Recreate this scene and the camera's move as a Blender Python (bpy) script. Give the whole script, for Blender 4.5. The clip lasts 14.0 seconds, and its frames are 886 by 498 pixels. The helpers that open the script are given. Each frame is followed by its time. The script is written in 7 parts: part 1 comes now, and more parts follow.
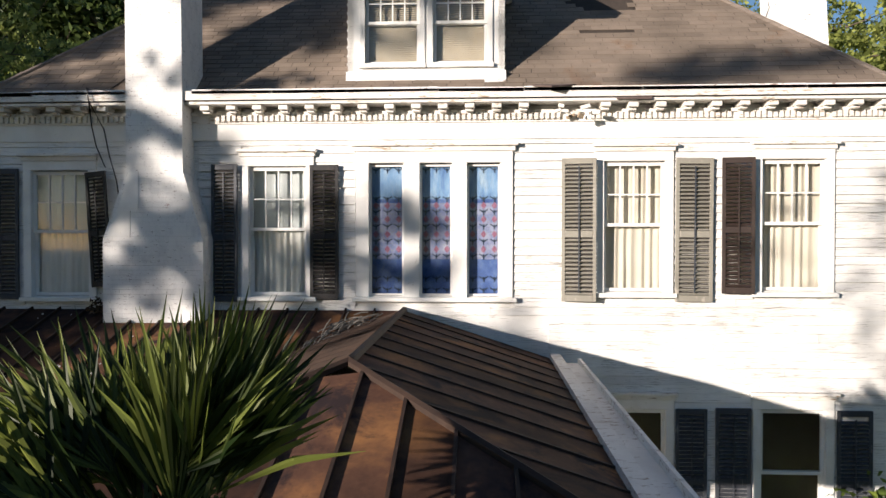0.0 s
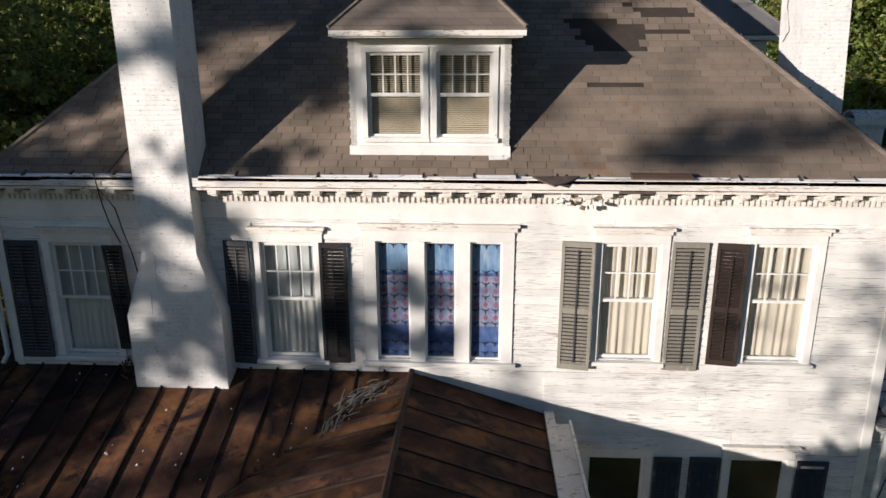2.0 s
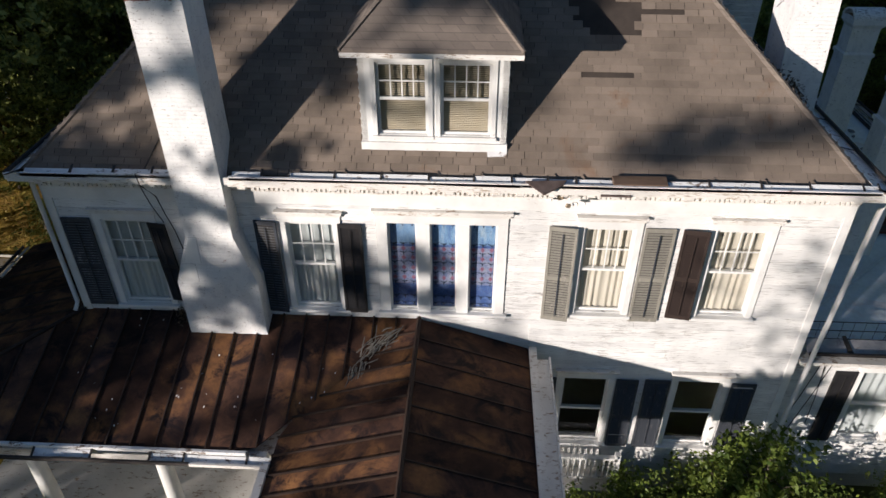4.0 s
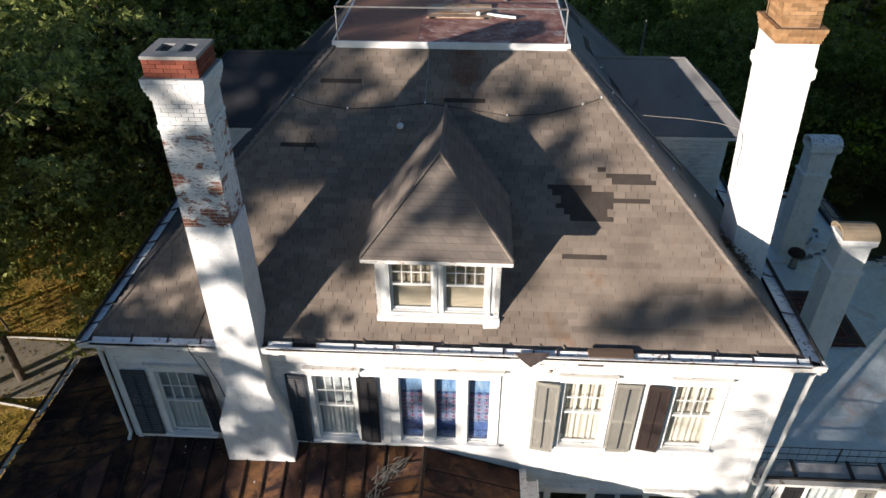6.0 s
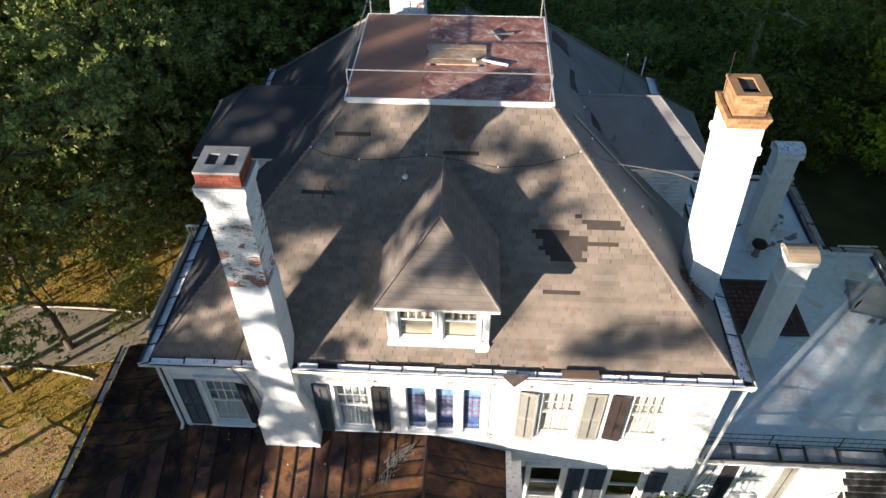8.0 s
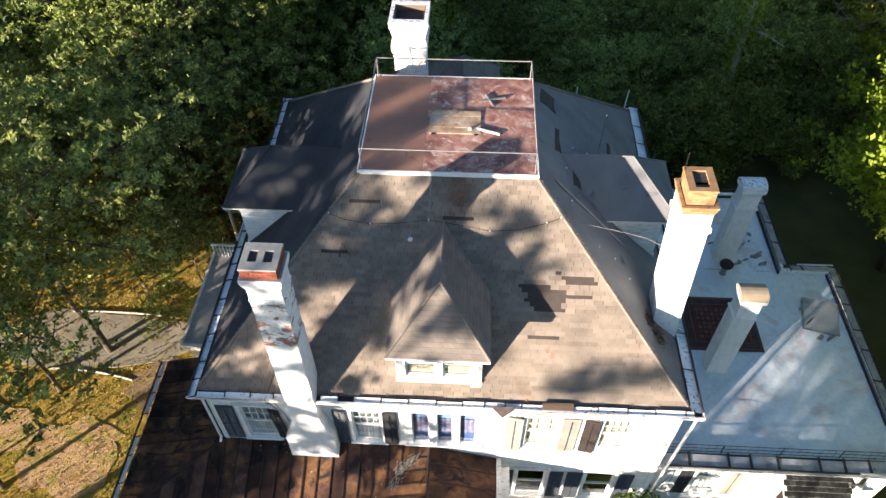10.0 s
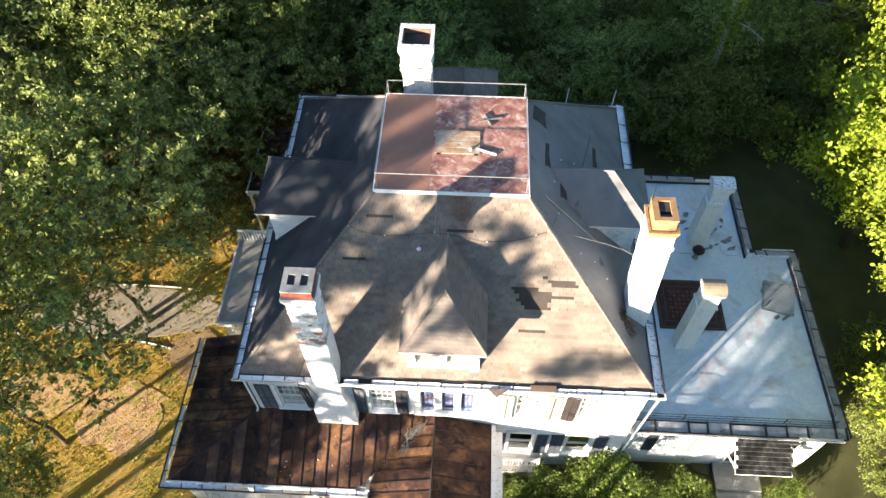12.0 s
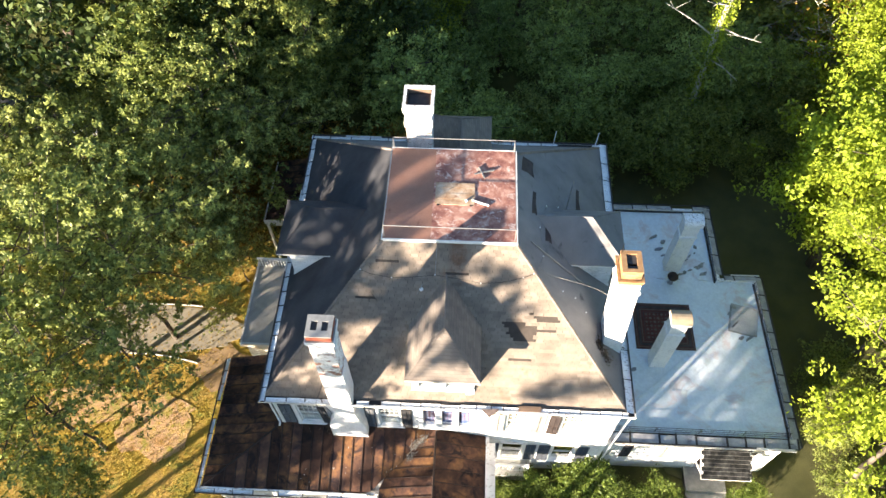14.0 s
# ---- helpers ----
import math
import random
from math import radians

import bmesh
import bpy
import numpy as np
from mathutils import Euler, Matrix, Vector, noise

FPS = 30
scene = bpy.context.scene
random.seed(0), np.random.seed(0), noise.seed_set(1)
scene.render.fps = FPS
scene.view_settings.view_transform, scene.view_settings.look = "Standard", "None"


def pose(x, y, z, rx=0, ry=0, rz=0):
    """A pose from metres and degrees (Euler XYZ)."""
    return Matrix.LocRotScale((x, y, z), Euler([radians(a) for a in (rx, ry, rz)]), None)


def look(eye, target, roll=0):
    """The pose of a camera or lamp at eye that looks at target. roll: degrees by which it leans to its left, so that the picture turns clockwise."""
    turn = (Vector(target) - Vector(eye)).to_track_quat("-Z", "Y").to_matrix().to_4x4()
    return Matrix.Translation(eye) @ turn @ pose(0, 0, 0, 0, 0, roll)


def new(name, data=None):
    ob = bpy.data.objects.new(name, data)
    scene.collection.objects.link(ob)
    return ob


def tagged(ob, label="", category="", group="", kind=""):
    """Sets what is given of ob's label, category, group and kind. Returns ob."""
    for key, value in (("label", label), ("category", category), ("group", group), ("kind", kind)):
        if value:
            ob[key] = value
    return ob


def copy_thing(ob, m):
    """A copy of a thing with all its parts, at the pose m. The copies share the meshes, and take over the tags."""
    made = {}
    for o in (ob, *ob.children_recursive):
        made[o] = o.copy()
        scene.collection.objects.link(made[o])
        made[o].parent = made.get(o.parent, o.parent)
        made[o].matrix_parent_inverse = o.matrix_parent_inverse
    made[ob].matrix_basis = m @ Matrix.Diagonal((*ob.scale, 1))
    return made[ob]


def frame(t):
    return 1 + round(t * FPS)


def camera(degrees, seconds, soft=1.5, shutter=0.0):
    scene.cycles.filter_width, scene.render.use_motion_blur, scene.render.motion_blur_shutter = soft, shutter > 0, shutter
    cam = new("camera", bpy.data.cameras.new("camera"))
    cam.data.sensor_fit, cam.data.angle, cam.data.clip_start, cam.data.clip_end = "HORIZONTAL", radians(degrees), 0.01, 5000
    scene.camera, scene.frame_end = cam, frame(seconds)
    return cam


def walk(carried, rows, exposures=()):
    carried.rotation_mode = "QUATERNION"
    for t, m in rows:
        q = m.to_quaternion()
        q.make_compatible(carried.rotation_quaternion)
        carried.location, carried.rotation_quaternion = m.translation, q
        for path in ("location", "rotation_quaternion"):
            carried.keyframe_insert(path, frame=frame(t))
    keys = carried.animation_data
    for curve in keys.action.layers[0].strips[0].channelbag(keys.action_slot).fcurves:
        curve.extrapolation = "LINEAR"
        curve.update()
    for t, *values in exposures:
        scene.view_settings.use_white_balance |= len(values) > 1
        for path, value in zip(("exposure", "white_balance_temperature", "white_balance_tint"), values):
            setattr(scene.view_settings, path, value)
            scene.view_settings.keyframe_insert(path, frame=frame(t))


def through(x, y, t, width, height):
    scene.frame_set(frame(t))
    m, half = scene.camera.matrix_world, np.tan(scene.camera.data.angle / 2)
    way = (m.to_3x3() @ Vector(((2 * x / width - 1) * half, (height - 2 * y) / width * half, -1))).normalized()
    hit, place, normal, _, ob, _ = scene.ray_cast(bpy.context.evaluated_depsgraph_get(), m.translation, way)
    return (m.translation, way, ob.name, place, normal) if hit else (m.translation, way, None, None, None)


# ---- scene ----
cam = camera(64.6, 14.0)
METRES, EYE, TILT, LEAN, TURN = 30.0, 6.4, -0.8, 0.0, 2.9
ROWS = [
    (0.0, 0.0, 0.0, 0.0, 0.0, 0.0, -0.0),
    (0.5, -0.0006, -0.0002, 0.0347, 0.04, -0.37, 0.02),
    (1.0, -0.001, 0.0002, 0.0697, 0.06, -3.57, 0.05),
    (1.5, -0.0013, 0.0007, 0.1041, 0.07, -5.49, 0.07),
    (2.0, -0.0009, 0.0005, 0.1417, 0.19, -15.21, 0.1),
    (4.5, -0.0039, -0.0016, 0.3113, 0.06, -34.47, 0.06),
    (5.0, -0.0043, -0.0019, 0.3458, 0.04, -34.41, 0.09),
    (5.5, -0.0048, -0.0018, 0.3808, 0.01, -34.41, 0.08),
    (6.0, -0.0053, -0.0017, 0.4163, -0.0, -34.49, 0.11),
    (6.5, -0.0052, -0.0017, 0.4524, 0.02, -36.16, 0.14),
    (7.0, -0.0051, -0.002, 0.4885, 0.02, -38.11, 0.13),
    (9.5, -0.0036, 0.0011, 0.6706, -0.06, -47.79, 0.18),
    (10.0, -0.0035, 0.0028, 0.7083, -0.07, -47.82, 0.21),
    (10.5, -0.0046, 0.0016, 0.7449, -0.07, -48.79, 0.22),
    (11.0, -0.0058, -0.001, 0.782, -0.06, -50.44, 0.19),
    (11.5, -0.0077, -0.0016, 0.8189, -0.07, -52.12, 0.16),
    (12.0, -0.0081, -0.0034, 0.8554, -0.07, -53.76, 0.17),
    (12.5, -0.0067, -0.0066, 0.8901, -0.07, -54.42, 0.23),
    (13.0, -0.0062, -0.0074, 0.9273, -0.11, -54.32, 0.27),
    (13.5, -0.0055, -0.0105, 0.9645, -0.1, -54.63, 0.34),
    (14.0, -0.0048, -0.012, 0.9992, -0.11, -55.22, 0.34),
]
walk(cam, [(t, pose(0, 0, EYE, TILT, LEAN, TURN) @ pose(METRES * x, METRES * y, METRES * z, 90 + pitch, roll, yaw)) for t, x, y, z, yaw, pitch, roll in ROWS],
     exposures=[(0.0, 0.76, 6450, 15), (0.5, 0.46, 6420, 15), (1.0, 0.34, 6400, 15), (1.5, 0.26, 6380, 15), (2.0, 0.22, 6300, 15), (4.5, 0.40, 6150, 15), (5.5, 0.72, 6220, 14), (7.0, 1.27, 6370, 13), (9.5, 1.90, 6580, 13), (11.0, 2.36, 6710, 12), (12.0, 2.52, 6800, 12), (14.0, 2.70, 7020, 12)])

# ---- daylight: low evening sun from the front left, clear sky ----
SUN_WAY = Vector((1.80, 1.80, -0.44)).normalized()
world = bpy.data.worlds.new("evening_sky")
scene.world = world
world.use_nodes = True
_wn = world.node_tree.nodes
_sky = _wn.new("ShaderNodeTexSky")
_sky.sky_type = "NISHITA"
_sky.sun_disc = False
_sky.sun_elevation = math.asin(-SUN_WAY.z)
_sky.sun_rotation = math.atan2(-SUN_WAY.x, -SUN_WAY.y)
_sky.air_density, _sky.dust_density, _sky.ozone_density = 1.0, 0.25, 3.0
world.node_tree.links.new(_sky.outputs[0], _wn["Background"].inputs[0])
_wn["Background"].inputs[1].default_value = 0.075
_sun = bpy.data.lights.new("sun", "SUN")
_sun.energy, _sun.angle, _sun.color = 5.0, radians(0.55), (1.0, 0.90, 0.77)
sun = new("sun", _sun)
sun.matrix_world = look(Vector((-40, -40, 20)), Vector((-40, -40, 20)) + SUN_WAY)


# ---- materials ----
def mat_base(name, rough=0.8, metal=0.0, spec=0.3):
    m = bpy.data.materials.new(name)
    m.use_nodes = True
    b = m.node_tree.nodes["Principled BSDF"]
    b.inputs["Roughness"].default_value = rough
    b.inputs["Metallic"].default_value = metal
    b.inputs["Specular IOR Level"].default_value = spec
    return m, m.node_tree.nodes, m.node_tree.links, b


def ramp(nodes, links, src, stops):
    r = nodes.new("ShaderNodeValToRGB")
    el = r.color_ramp.elements
    while len(el) < len(stops):
        el.new(0.5)
    for e, (p, c) in zip(el, stops):
        e.position, e.color = p, (*c, 1)
    links.new(src, r.inputs[0])
    return r.outputs[0]


def noise_tex(nodes, links, scale, detail=4.0, rough=0.6, stretch=(1, 1, 1), world_space=False, distortion=0.0):
    tc = nodes.new("ShaderNodeTexCoord")
    mp = nodes.new("ShaderNodeMapping")
    mp.inputs["Scale"].default_value = stretch
    if world_space:
        geo = nodes.new("ShaderNodeNewGeometry")
        links.new(geo.outputs["Position"], mp.inputs[0])
    else:
        links.new(tc.outputs["Object"], mp.inputs[0])
    n = nodes.new("ShaderNodeTexNoise")
    n.inputs["Scale"].default_value, n.inputs["Detail"].default_value = scale, detail
    n.inputs["Roughness"].default_value, n.inputs["Distortion"].default_value = rough, distortion
    links.new(mp.outputs[0], n.inputs[0])
    return n.outputs[0]


def mixc(nodes, links, fac, a, b, mode="MIX"):
    m = nodes.new("ShaderNodeMix")
    m.data_type, m.blend_type = "RGBA", mode
    if hasattr(fac, "node"):
        links.new(fac, m.inputs[0])
    else:
        m.inputs[0].default_value = fac
    for v, k in ((a, 6), (b, 7)):
        if hasattr(v, "node"):
            links.new(v, m.inputs[k])
        else:
            m.inputs[k].default_value = (*v, 1)
    return m.outputs[2]


def bump(nodes, links, b, src, strength=0.3, dist=0.01):
    n = nodes.new("ShaderNodeBump")
    n.inputs["Strength"].default_value, n.inputs["Distance"].default_value = strength, dist
    links.new(src, n.inputs["Height"])
    links.new(n.outputs[0], b.inputs["Normal"])


def rand_out(nodes, island=False):
    if island:
        return nodes.new("ShaderNodeNewGeometry").outputs["Random Per Island"]
    return nodes.new("ShaderNodeObjectInfo").outputs["Random"]


def mottled(name, colors, scale=3.0, fine=40.0, rough=0.8, metal=0.0, spec=0.3, bumps=0.25, dist=0.01, stretch=(1, 1, 1), vary=None, world_space=True,
            vary_amount=0.25, stain=None, stain_scale=0.8, stain_from=0.55, streak=None):
    """Two scales of noise over a ramp of colours; vary: 'object' or 'island' shifts the value piece by piece."""
    m, n, l, b = mat_base(name, rough, metal, spec)
    big = noise_tex(n, l, scale, 5, 0.6, stretch, world_space)
    small = noise_tex(n, l, fine, 4, 0.65, stretch, world_space)
    k = len(colors) - 1
    c = ramp(n, l, big, [(0.3 + 0.4 * i / max(k, 1), col) for i, col in enumerate(colors)])
    g = ramp(n, l, small, [(0.25, (0.62, 0.62, 0.62)), (0.75, (1.0, 1.0, 1.0))])
    c = mixc(n, l, 0.55, c, g, "MULTIPLY")
    if stain:
        s = ramp(n, l, noise_tex(n, l, stain_scale, 6, 0.7, (1, 1, 1), world_space, 0.6), [(stain_from, (0, 0, 0)), (stain_from + 0.12, (1, 1, 1))])
        c = mixc(n, l, s, c, stain)
    if streak:
        geo = n.new("ShaderNodeNewGeometry")
        sx = n.new("ShaderNodeSeparateXYZ")
        l.new(geo.outputs["Position"], sx.inputs[0])
        fac = None
        for axis, middle, half in streak[1:]:
            d = n.new("ShaderNodeMath")
            d.operation = "SUBTRACT"
            l.new(sx.outputs[axis], d.inputs[0])
            d.inputs[1].default_value = middle
            a = n.new("ShaderNodeMath")
            a.operation = "ABSOLUTE"
            l.new(d.outputs[0], a.inputs[0])
            r = n.new("ShaderNodeMapRange")
            l.new(a.outputs[0], r.inputs[0])
            r.inputs[1].default_value, r.inputs[2].default_value, r.inputs[3].default_value, r.inputs[4].default_value = half * 0.4, half, 1.0, 0.0
            if fac is None:
                fac = r.outputs[0]
            else:
                mu = n.new("ShaderNodeMath")
                mu.operation = "MULTIPLY"
                l.new(fac, mu.inputs[0])
                l.new(r.outputs[0], mu.inputs[1])
                fac = mu.outputs[0]
        mu = n.new("ShaderNodeMath")
        mu.operation = "MULTIPLY"
        l.new(fac, mu.inputs[0])
        l.new(ramp(n, l, noise_tex(n, l, 3.0, 5, 0.7, (1, 1, 1), True), [(0.35, (0.25, 0.25, 0.25)), (0.6, (0.85, 0.85, 0.85))]), mu.inputs[1])
        c = mixc(n, l, mu.outputs[0], c, streak[0])
    if vary:
        v = ramp(n, l, rand_out(n, vary == "island"), [(0.0, (1 - vary_amount,) * 3), (1.0, (1, 1, 1))])
        c = mixc(n, l, 1.0, c, v, "MULTIPLY")
    l.new(c, b.inputs["Base Color"])
    bump(n, l, b, small, bumps, dist)
    return m


def paint_mat(name, base, under, wear=0.60, rough=0.55, streak=(0.6, 3.0, 6.0), fine=14.0, vary=None):
    """Old paint with wear that lets the wood or primer through, and faint dirt."""
    m, n, l, b = mat_base(name, rough, 0.0, 0.35)
    big = noise_tex(n, l, 0.9, 4, 0.6, (1, 1, 1.6), True)
    ma = n.new("ShaderNodeMath")
    ma.operation = "MULTIPLY_ADD"
    l.new(big, ma.inputs[0])
    ma.inputs[1].default_value = 0.32
    l.new(noise_tex(n, l, fine, 6, 0.7, streak, True, 0.3), ma.inputs[2])
    sub = n.new("ShaderNodeMath")
    sub.operation = "SUBTRACT"
    l.new(ma.outputs[0], sub.inputs[0])
    sub.inputs[1].default_value = 0.155
    w = sub.outputs[0]
    mask = ramp(n, l, w, [(wear, (0, 0, 0)), (wear + 0.07, (1, 1, 1))])
    dirt = ramp(n, l, noise_tex(n, l, 1.3, 5, 0.6, (1, 1, 1), True), [(0.3, tuple(0.80 * x for x in base)), (0.6, base)])
    c = mixc(n, l, mask, dirt, under)
    if vary:
        v = ramp(n, l, rand_out(n, vary == "island"), [(0.0, (0.86, 0.86, 0.87)), (1.0, (1, 1, 1))])
        c = mixc(n, l, 1.0, c, v, "MULTIPLY")
    l.new(c, b.inputs["Base Color"])
    bump(n, l, b, w, 0.25, 0.006)
    return m


def leaf_mat(name, dark, light, through=0.4, rough=0.55, spec=0.3):
    m, n, l, b = mat_base(name, rough, 0.0, spec)
    c = ramp(n, l, rand_out(n, True), [(0.0, dark), (1.0, light)])
    t = ramp(n, l, rand_out(n, False), [(0.0, (0.80, 0.86, 0.8)), (1.0, (1.0, 1.0, 1.0))])
    c = mixc(n, l, 1.0, c, t, "MULTIPLY")
    l.new(c, b.inputs["Base Color"])
    tr = n.new("ShaderNodeBsdfTranslucent")
    l.new(c, tr.inputs[0])
    mx = n.new("ShaderNodeMixShader")
    mx.inputs[0].default_value = through
    l.new(b.outputs[0], mx.inputs[1])
    l.new(tr.outputs[0], mx.inputs[2])
    l.new(mx.outputs[0], n["Material Output"].inputs[0])
    return m


def glass_mat(name, tint=(0.95, 0.965, 0.96)):
    m, n, l, b = mat_base(name, 0.05, 0.0, 0.5)
    tr = n.new("ShaderNodeBsdfTransparent")
    tr.inputs[0].default_value = (*tint, 1)
    gl = n.new("ShaderNodeBsdfGlossy")
    gl.inputs["Roughness"].default_value = 0.04
    lw = n.new("ShaderNodeLayerWeight")
    pw = n.new("ShaderNodeMath")
    pw.operation = "POWER"
    l.new(lw.outputs["Facing"], pw.inputs[0])
    pw.inputs[1].default_value = 4.0
    fr = n.new("ShaderNodeMath")
    fr.operation = "MULTIPLY_ADD"
    l.new(pw.outputs[0], fr.inputs[0])
    fr.inputs[1].default_value, fr.inputs[2].default_value = 0.85, 0.045
    mx = n.new("ShaderNodeMixShader")
    l.new(fr.outputs[0], mx.inputs[0])
    l.new(tr.outputs[0], mx.inputs[1])
    l.new(gl.outputs[0], mx.inputs[2])
    l.new(mx.outputs[0], n["Material Output"].inputs[0])
    return m


def painted_brick(name, peel, chips=0.608):
    """Whitewashed brick: mortar lines in relief, and patches where the paint has gone."""
    m, n, l, b = mat_base(name, 0.75, 0.0, 0.25)
    geo = n.new("ShaderNodeNewGeometry")
    sx = n.new("ShaderNodeSeparateXYZ")
    l.new(geo.outputs["Position"], sx.inputs[0])
    add = n.new("ShaderNodeMath")
    l.new(sx.outputs[0], add.inputs[0])
    l.new(sx.outputs[1], add.inputs[1])
    cx = n.new("ShaderNodeCombineXYZ")
    l.new(add.outputs[0], cx.inputs[0])
    l.new(sx.outputs[2], cx.inputs[1])
    br = n.new("ShaderNodeTexBrick")
    br.inputs["Scale"].default_value = 1.0
    br.inputs["Brick Width"].default_value, br.inputs["Row Height"].default_value = 0.215, 0.075
    br.inputs["Mortar Size"].default_value = 0.008
    br.inputs["Color1"].default_value, br.inputs["Color2"].default_value = (0.30, 0.10, 0.06, 1), (0.22, 0.085, 0.06, 1)
    br.inputs["Mortar"].default_value = (0.42, 0.38, 0.33, 1)
    l.new(cx.outputs[0], br.inputs[0])
    w = noise_tex(n, l, 2.2, 7, 0.72, (1, 1, 1.6), True, 0.4)
    mask = ramp(n, l, w, [(peel, (0, 0, 0)), (peel + 0.03, (1, 1, 1))])
    grime_shade = ramp(n, l, noise_tex(n, l, 5.0, 6, 0.7, (1, 1, 0.6), True), [(0.25, (0.62, 0.62, 0.62)), (0.52, (0.82, 0.81, 0.79))])
    spots = ramp(n, l, noise_tex(n, l, 11.0, 4, 0.65, (1, 1, 4.5), True), [(chips, (0, 0, 0)), (chips + 0.02, (1, 1, 1))])
    white = mixc(n, l, spots, grime_shade, (0.30, 0.26, 0.24))
    l.new(mixc(n, l, mask, white, br.outputs[0]), b.inputs["Base Color"])
    inv = n.new("ShaderNodeMath")
    inv.operation = "SUBTRACT"
    inv.inputs[0].default_value = 1.0
    l.new(br.outputs["Fac"], inv.inputs[1])
    bump(n, l, b, inv.outputs[0], 0.8, 0.008)
    return m


def course_mat(name, dark, light):
    """Asphalt shingles in courses that follow the height, with tabs, worn patches and grit."""
    m, n, l, b = mat_base(name, 0.95, 0.0, 0.15)
    geo = n.new("ShaderNodeNewGeometry")
    sx = n.new("ShaderNodeSeparateXYZ")
    l.new(geo.outputs["Position"], sx.inputs[0])
    add = n.new("ShaderNodeMath")
    l.new(sx.outputs[0], add.inputs[0])
    l.new(sx.outputs[1], add.inputs[1])
    cx = n.new("ShaderNodeCombineXYZ")
    l.new(add.outputs[0], cx.inputs[0])
    l.new(sx.outputs[2], cx.inputs[1])
    br = n.new("ShaderNodeTexBrick")
    br.inputs["Scale"].default_value = 1.0
    br.inputs["Brick Width"].default_value, br.inputs["Row Height"].default_value = 0.305, 0.098
    br.inputs["Mortar Size"].default_value, br.inputs["Mortar Smooth"].default_value = 0.006, 0.3
    br.inputs["Color1"].default_value, br.inputs["Color2"].default_value = (*dark, 1), (*light, 1)
    br.inputs["Mortar"].default_value = (*[0.86 * v for v in dark], 1)
    l.new(cx.outputs[0], br.inputs[0])
    big = ramp(n, l, noise_tex(n, l, 1.3, 5, 0.6, (1, 1, 1), True), [(0.3, (0.72, 0.72, 0.74)), (0.65, (1.0, 1.0, 1.0))])
    grit = noise_tex(n, l, 90.0, 3, 0.6, (1, 1, 1), True)
    g = ramp(n, l, grit, [(0.25, (0.72, 0.72, 0.72)), (0.75, (1, 1, 1))])
    c = mixc(n, l, 1.0, br.outputs[0], big, "MULTIPLY")
    l.new(mixc(n, l, 0.6, c, g, "MULTIPLY"), b.inputs["Base Color"])
    inv = n.new("ShaderNodeMath")
    inv.operation = "SUBTRACT"
    inv.inputs[0].default_value = 1.0
    l.new(br.outputs["Fac"], inv.inputs[1])
    bump(n, l, b, inv.outputs[0], 0.2, 0.005)
    return m


M = {}
M["clapboard"] = paint_mat("white_clapboard_paint", (0.82, 0.81, 0.78), (0.34, 0.32, 0.30), 0.562, 0.6, (0.35, 1, 9), 9.0, "object")
M["trim"] = paint_mat("white_trim_paint", (0.82, 0.81, 0.78), (0.50, 0.46, 0.41), 0.655, 0.5, (1.5, 1.5, 1.5), 8.0)
M["trim_worn"] = paint_mat("worn_cornice_paint", (0.78, 0.75, 0.70), (0.34, 0.26, 0.19), 0.57, 0.6, (0.8, 2, 5), 7.0)
M["shingle"] = mottled("brown_asphalt_shingle", [(0.205, 0.166, 0.133), (0.308, 0.247, 0.197)], 1.1, 120, 0.95, 0, 0.15, 0.4, 0.004, vary="object", vary_amount=0.26, stain=(0.21, 0.125, 0.075), stain_scale=0.55, stain_from=0.60, streak=((0.15, 0.075, 0.045), (0, -0.45, 0.42), (2, 13.1, 1.1)))
M["shingle_joined"] = mottled("brown_asphalt_shingles", [(0.205, 0.166, 0.133), (0.308, 0.247, 0.197)], 1.1, 120, 0.95, 0, 0.15, 0.4, 0.004, vary="island", vary_amount=0.26, stain=(0.21, 0.125, 0.075), stain_scale=0.55, stain_from=0.60, streak=((0.15, 0.075, 0.045), (0, -0.45, 0.42), (2, 13.1, 1.1)))
M["shingle_far"] = course_mat("weathered_asphalt_shingles", (0.200, 0.168, 0.142), (0.262, 0.216, 0.178))
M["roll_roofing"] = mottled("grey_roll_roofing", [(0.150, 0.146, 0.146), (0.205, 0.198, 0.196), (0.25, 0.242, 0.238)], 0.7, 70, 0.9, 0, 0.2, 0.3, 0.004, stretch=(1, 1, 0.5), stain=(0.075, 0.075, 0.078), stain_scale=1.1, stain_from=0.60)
# darker copy of the roll roofing: the left side's shade is in its colour
M["roll_shaded"] = mottled("shade_dark_roll_roofing", [(0.036, 0.036, 0.040), (0.055, 0.055, 0.060), (0.080, 0.078, 0.080)], 0.7, 70, 0.9, 0, 0.2, 0.3, 0.004, stretch=(1, 1, 0.5))
M["underlay"] = mottled("bare_roofing_felt", [(0.050, 0.041, 0.035), (0.075, 0.060, 0.050)], 3, 80, 0.9, 0, 0.2, 0.3, 0.004)
M["tan_patch"] = mottled("tan_ridge_cap", [(0.30, 0.23, 0.15), (0.38, 0.30, 0.21)], 4, 60, 0.9, 0, 0.2, 0.3, 0.004)
M["old_wood"] = mottled("bleached_old_planks", [(0.46, 0.34, 0.26), (0.64, 0.50, 0.40)], 3, 40, 0.85, 0, 0.2, 0.3, 0.004)
M["twig"] = mottled("grey_dead_wood", [(0.13, 0.12, 0.105), (0.26, 0.245, 0.22)], 6, 50, 0.9, 0, 0.2, 0.3, 0.003)
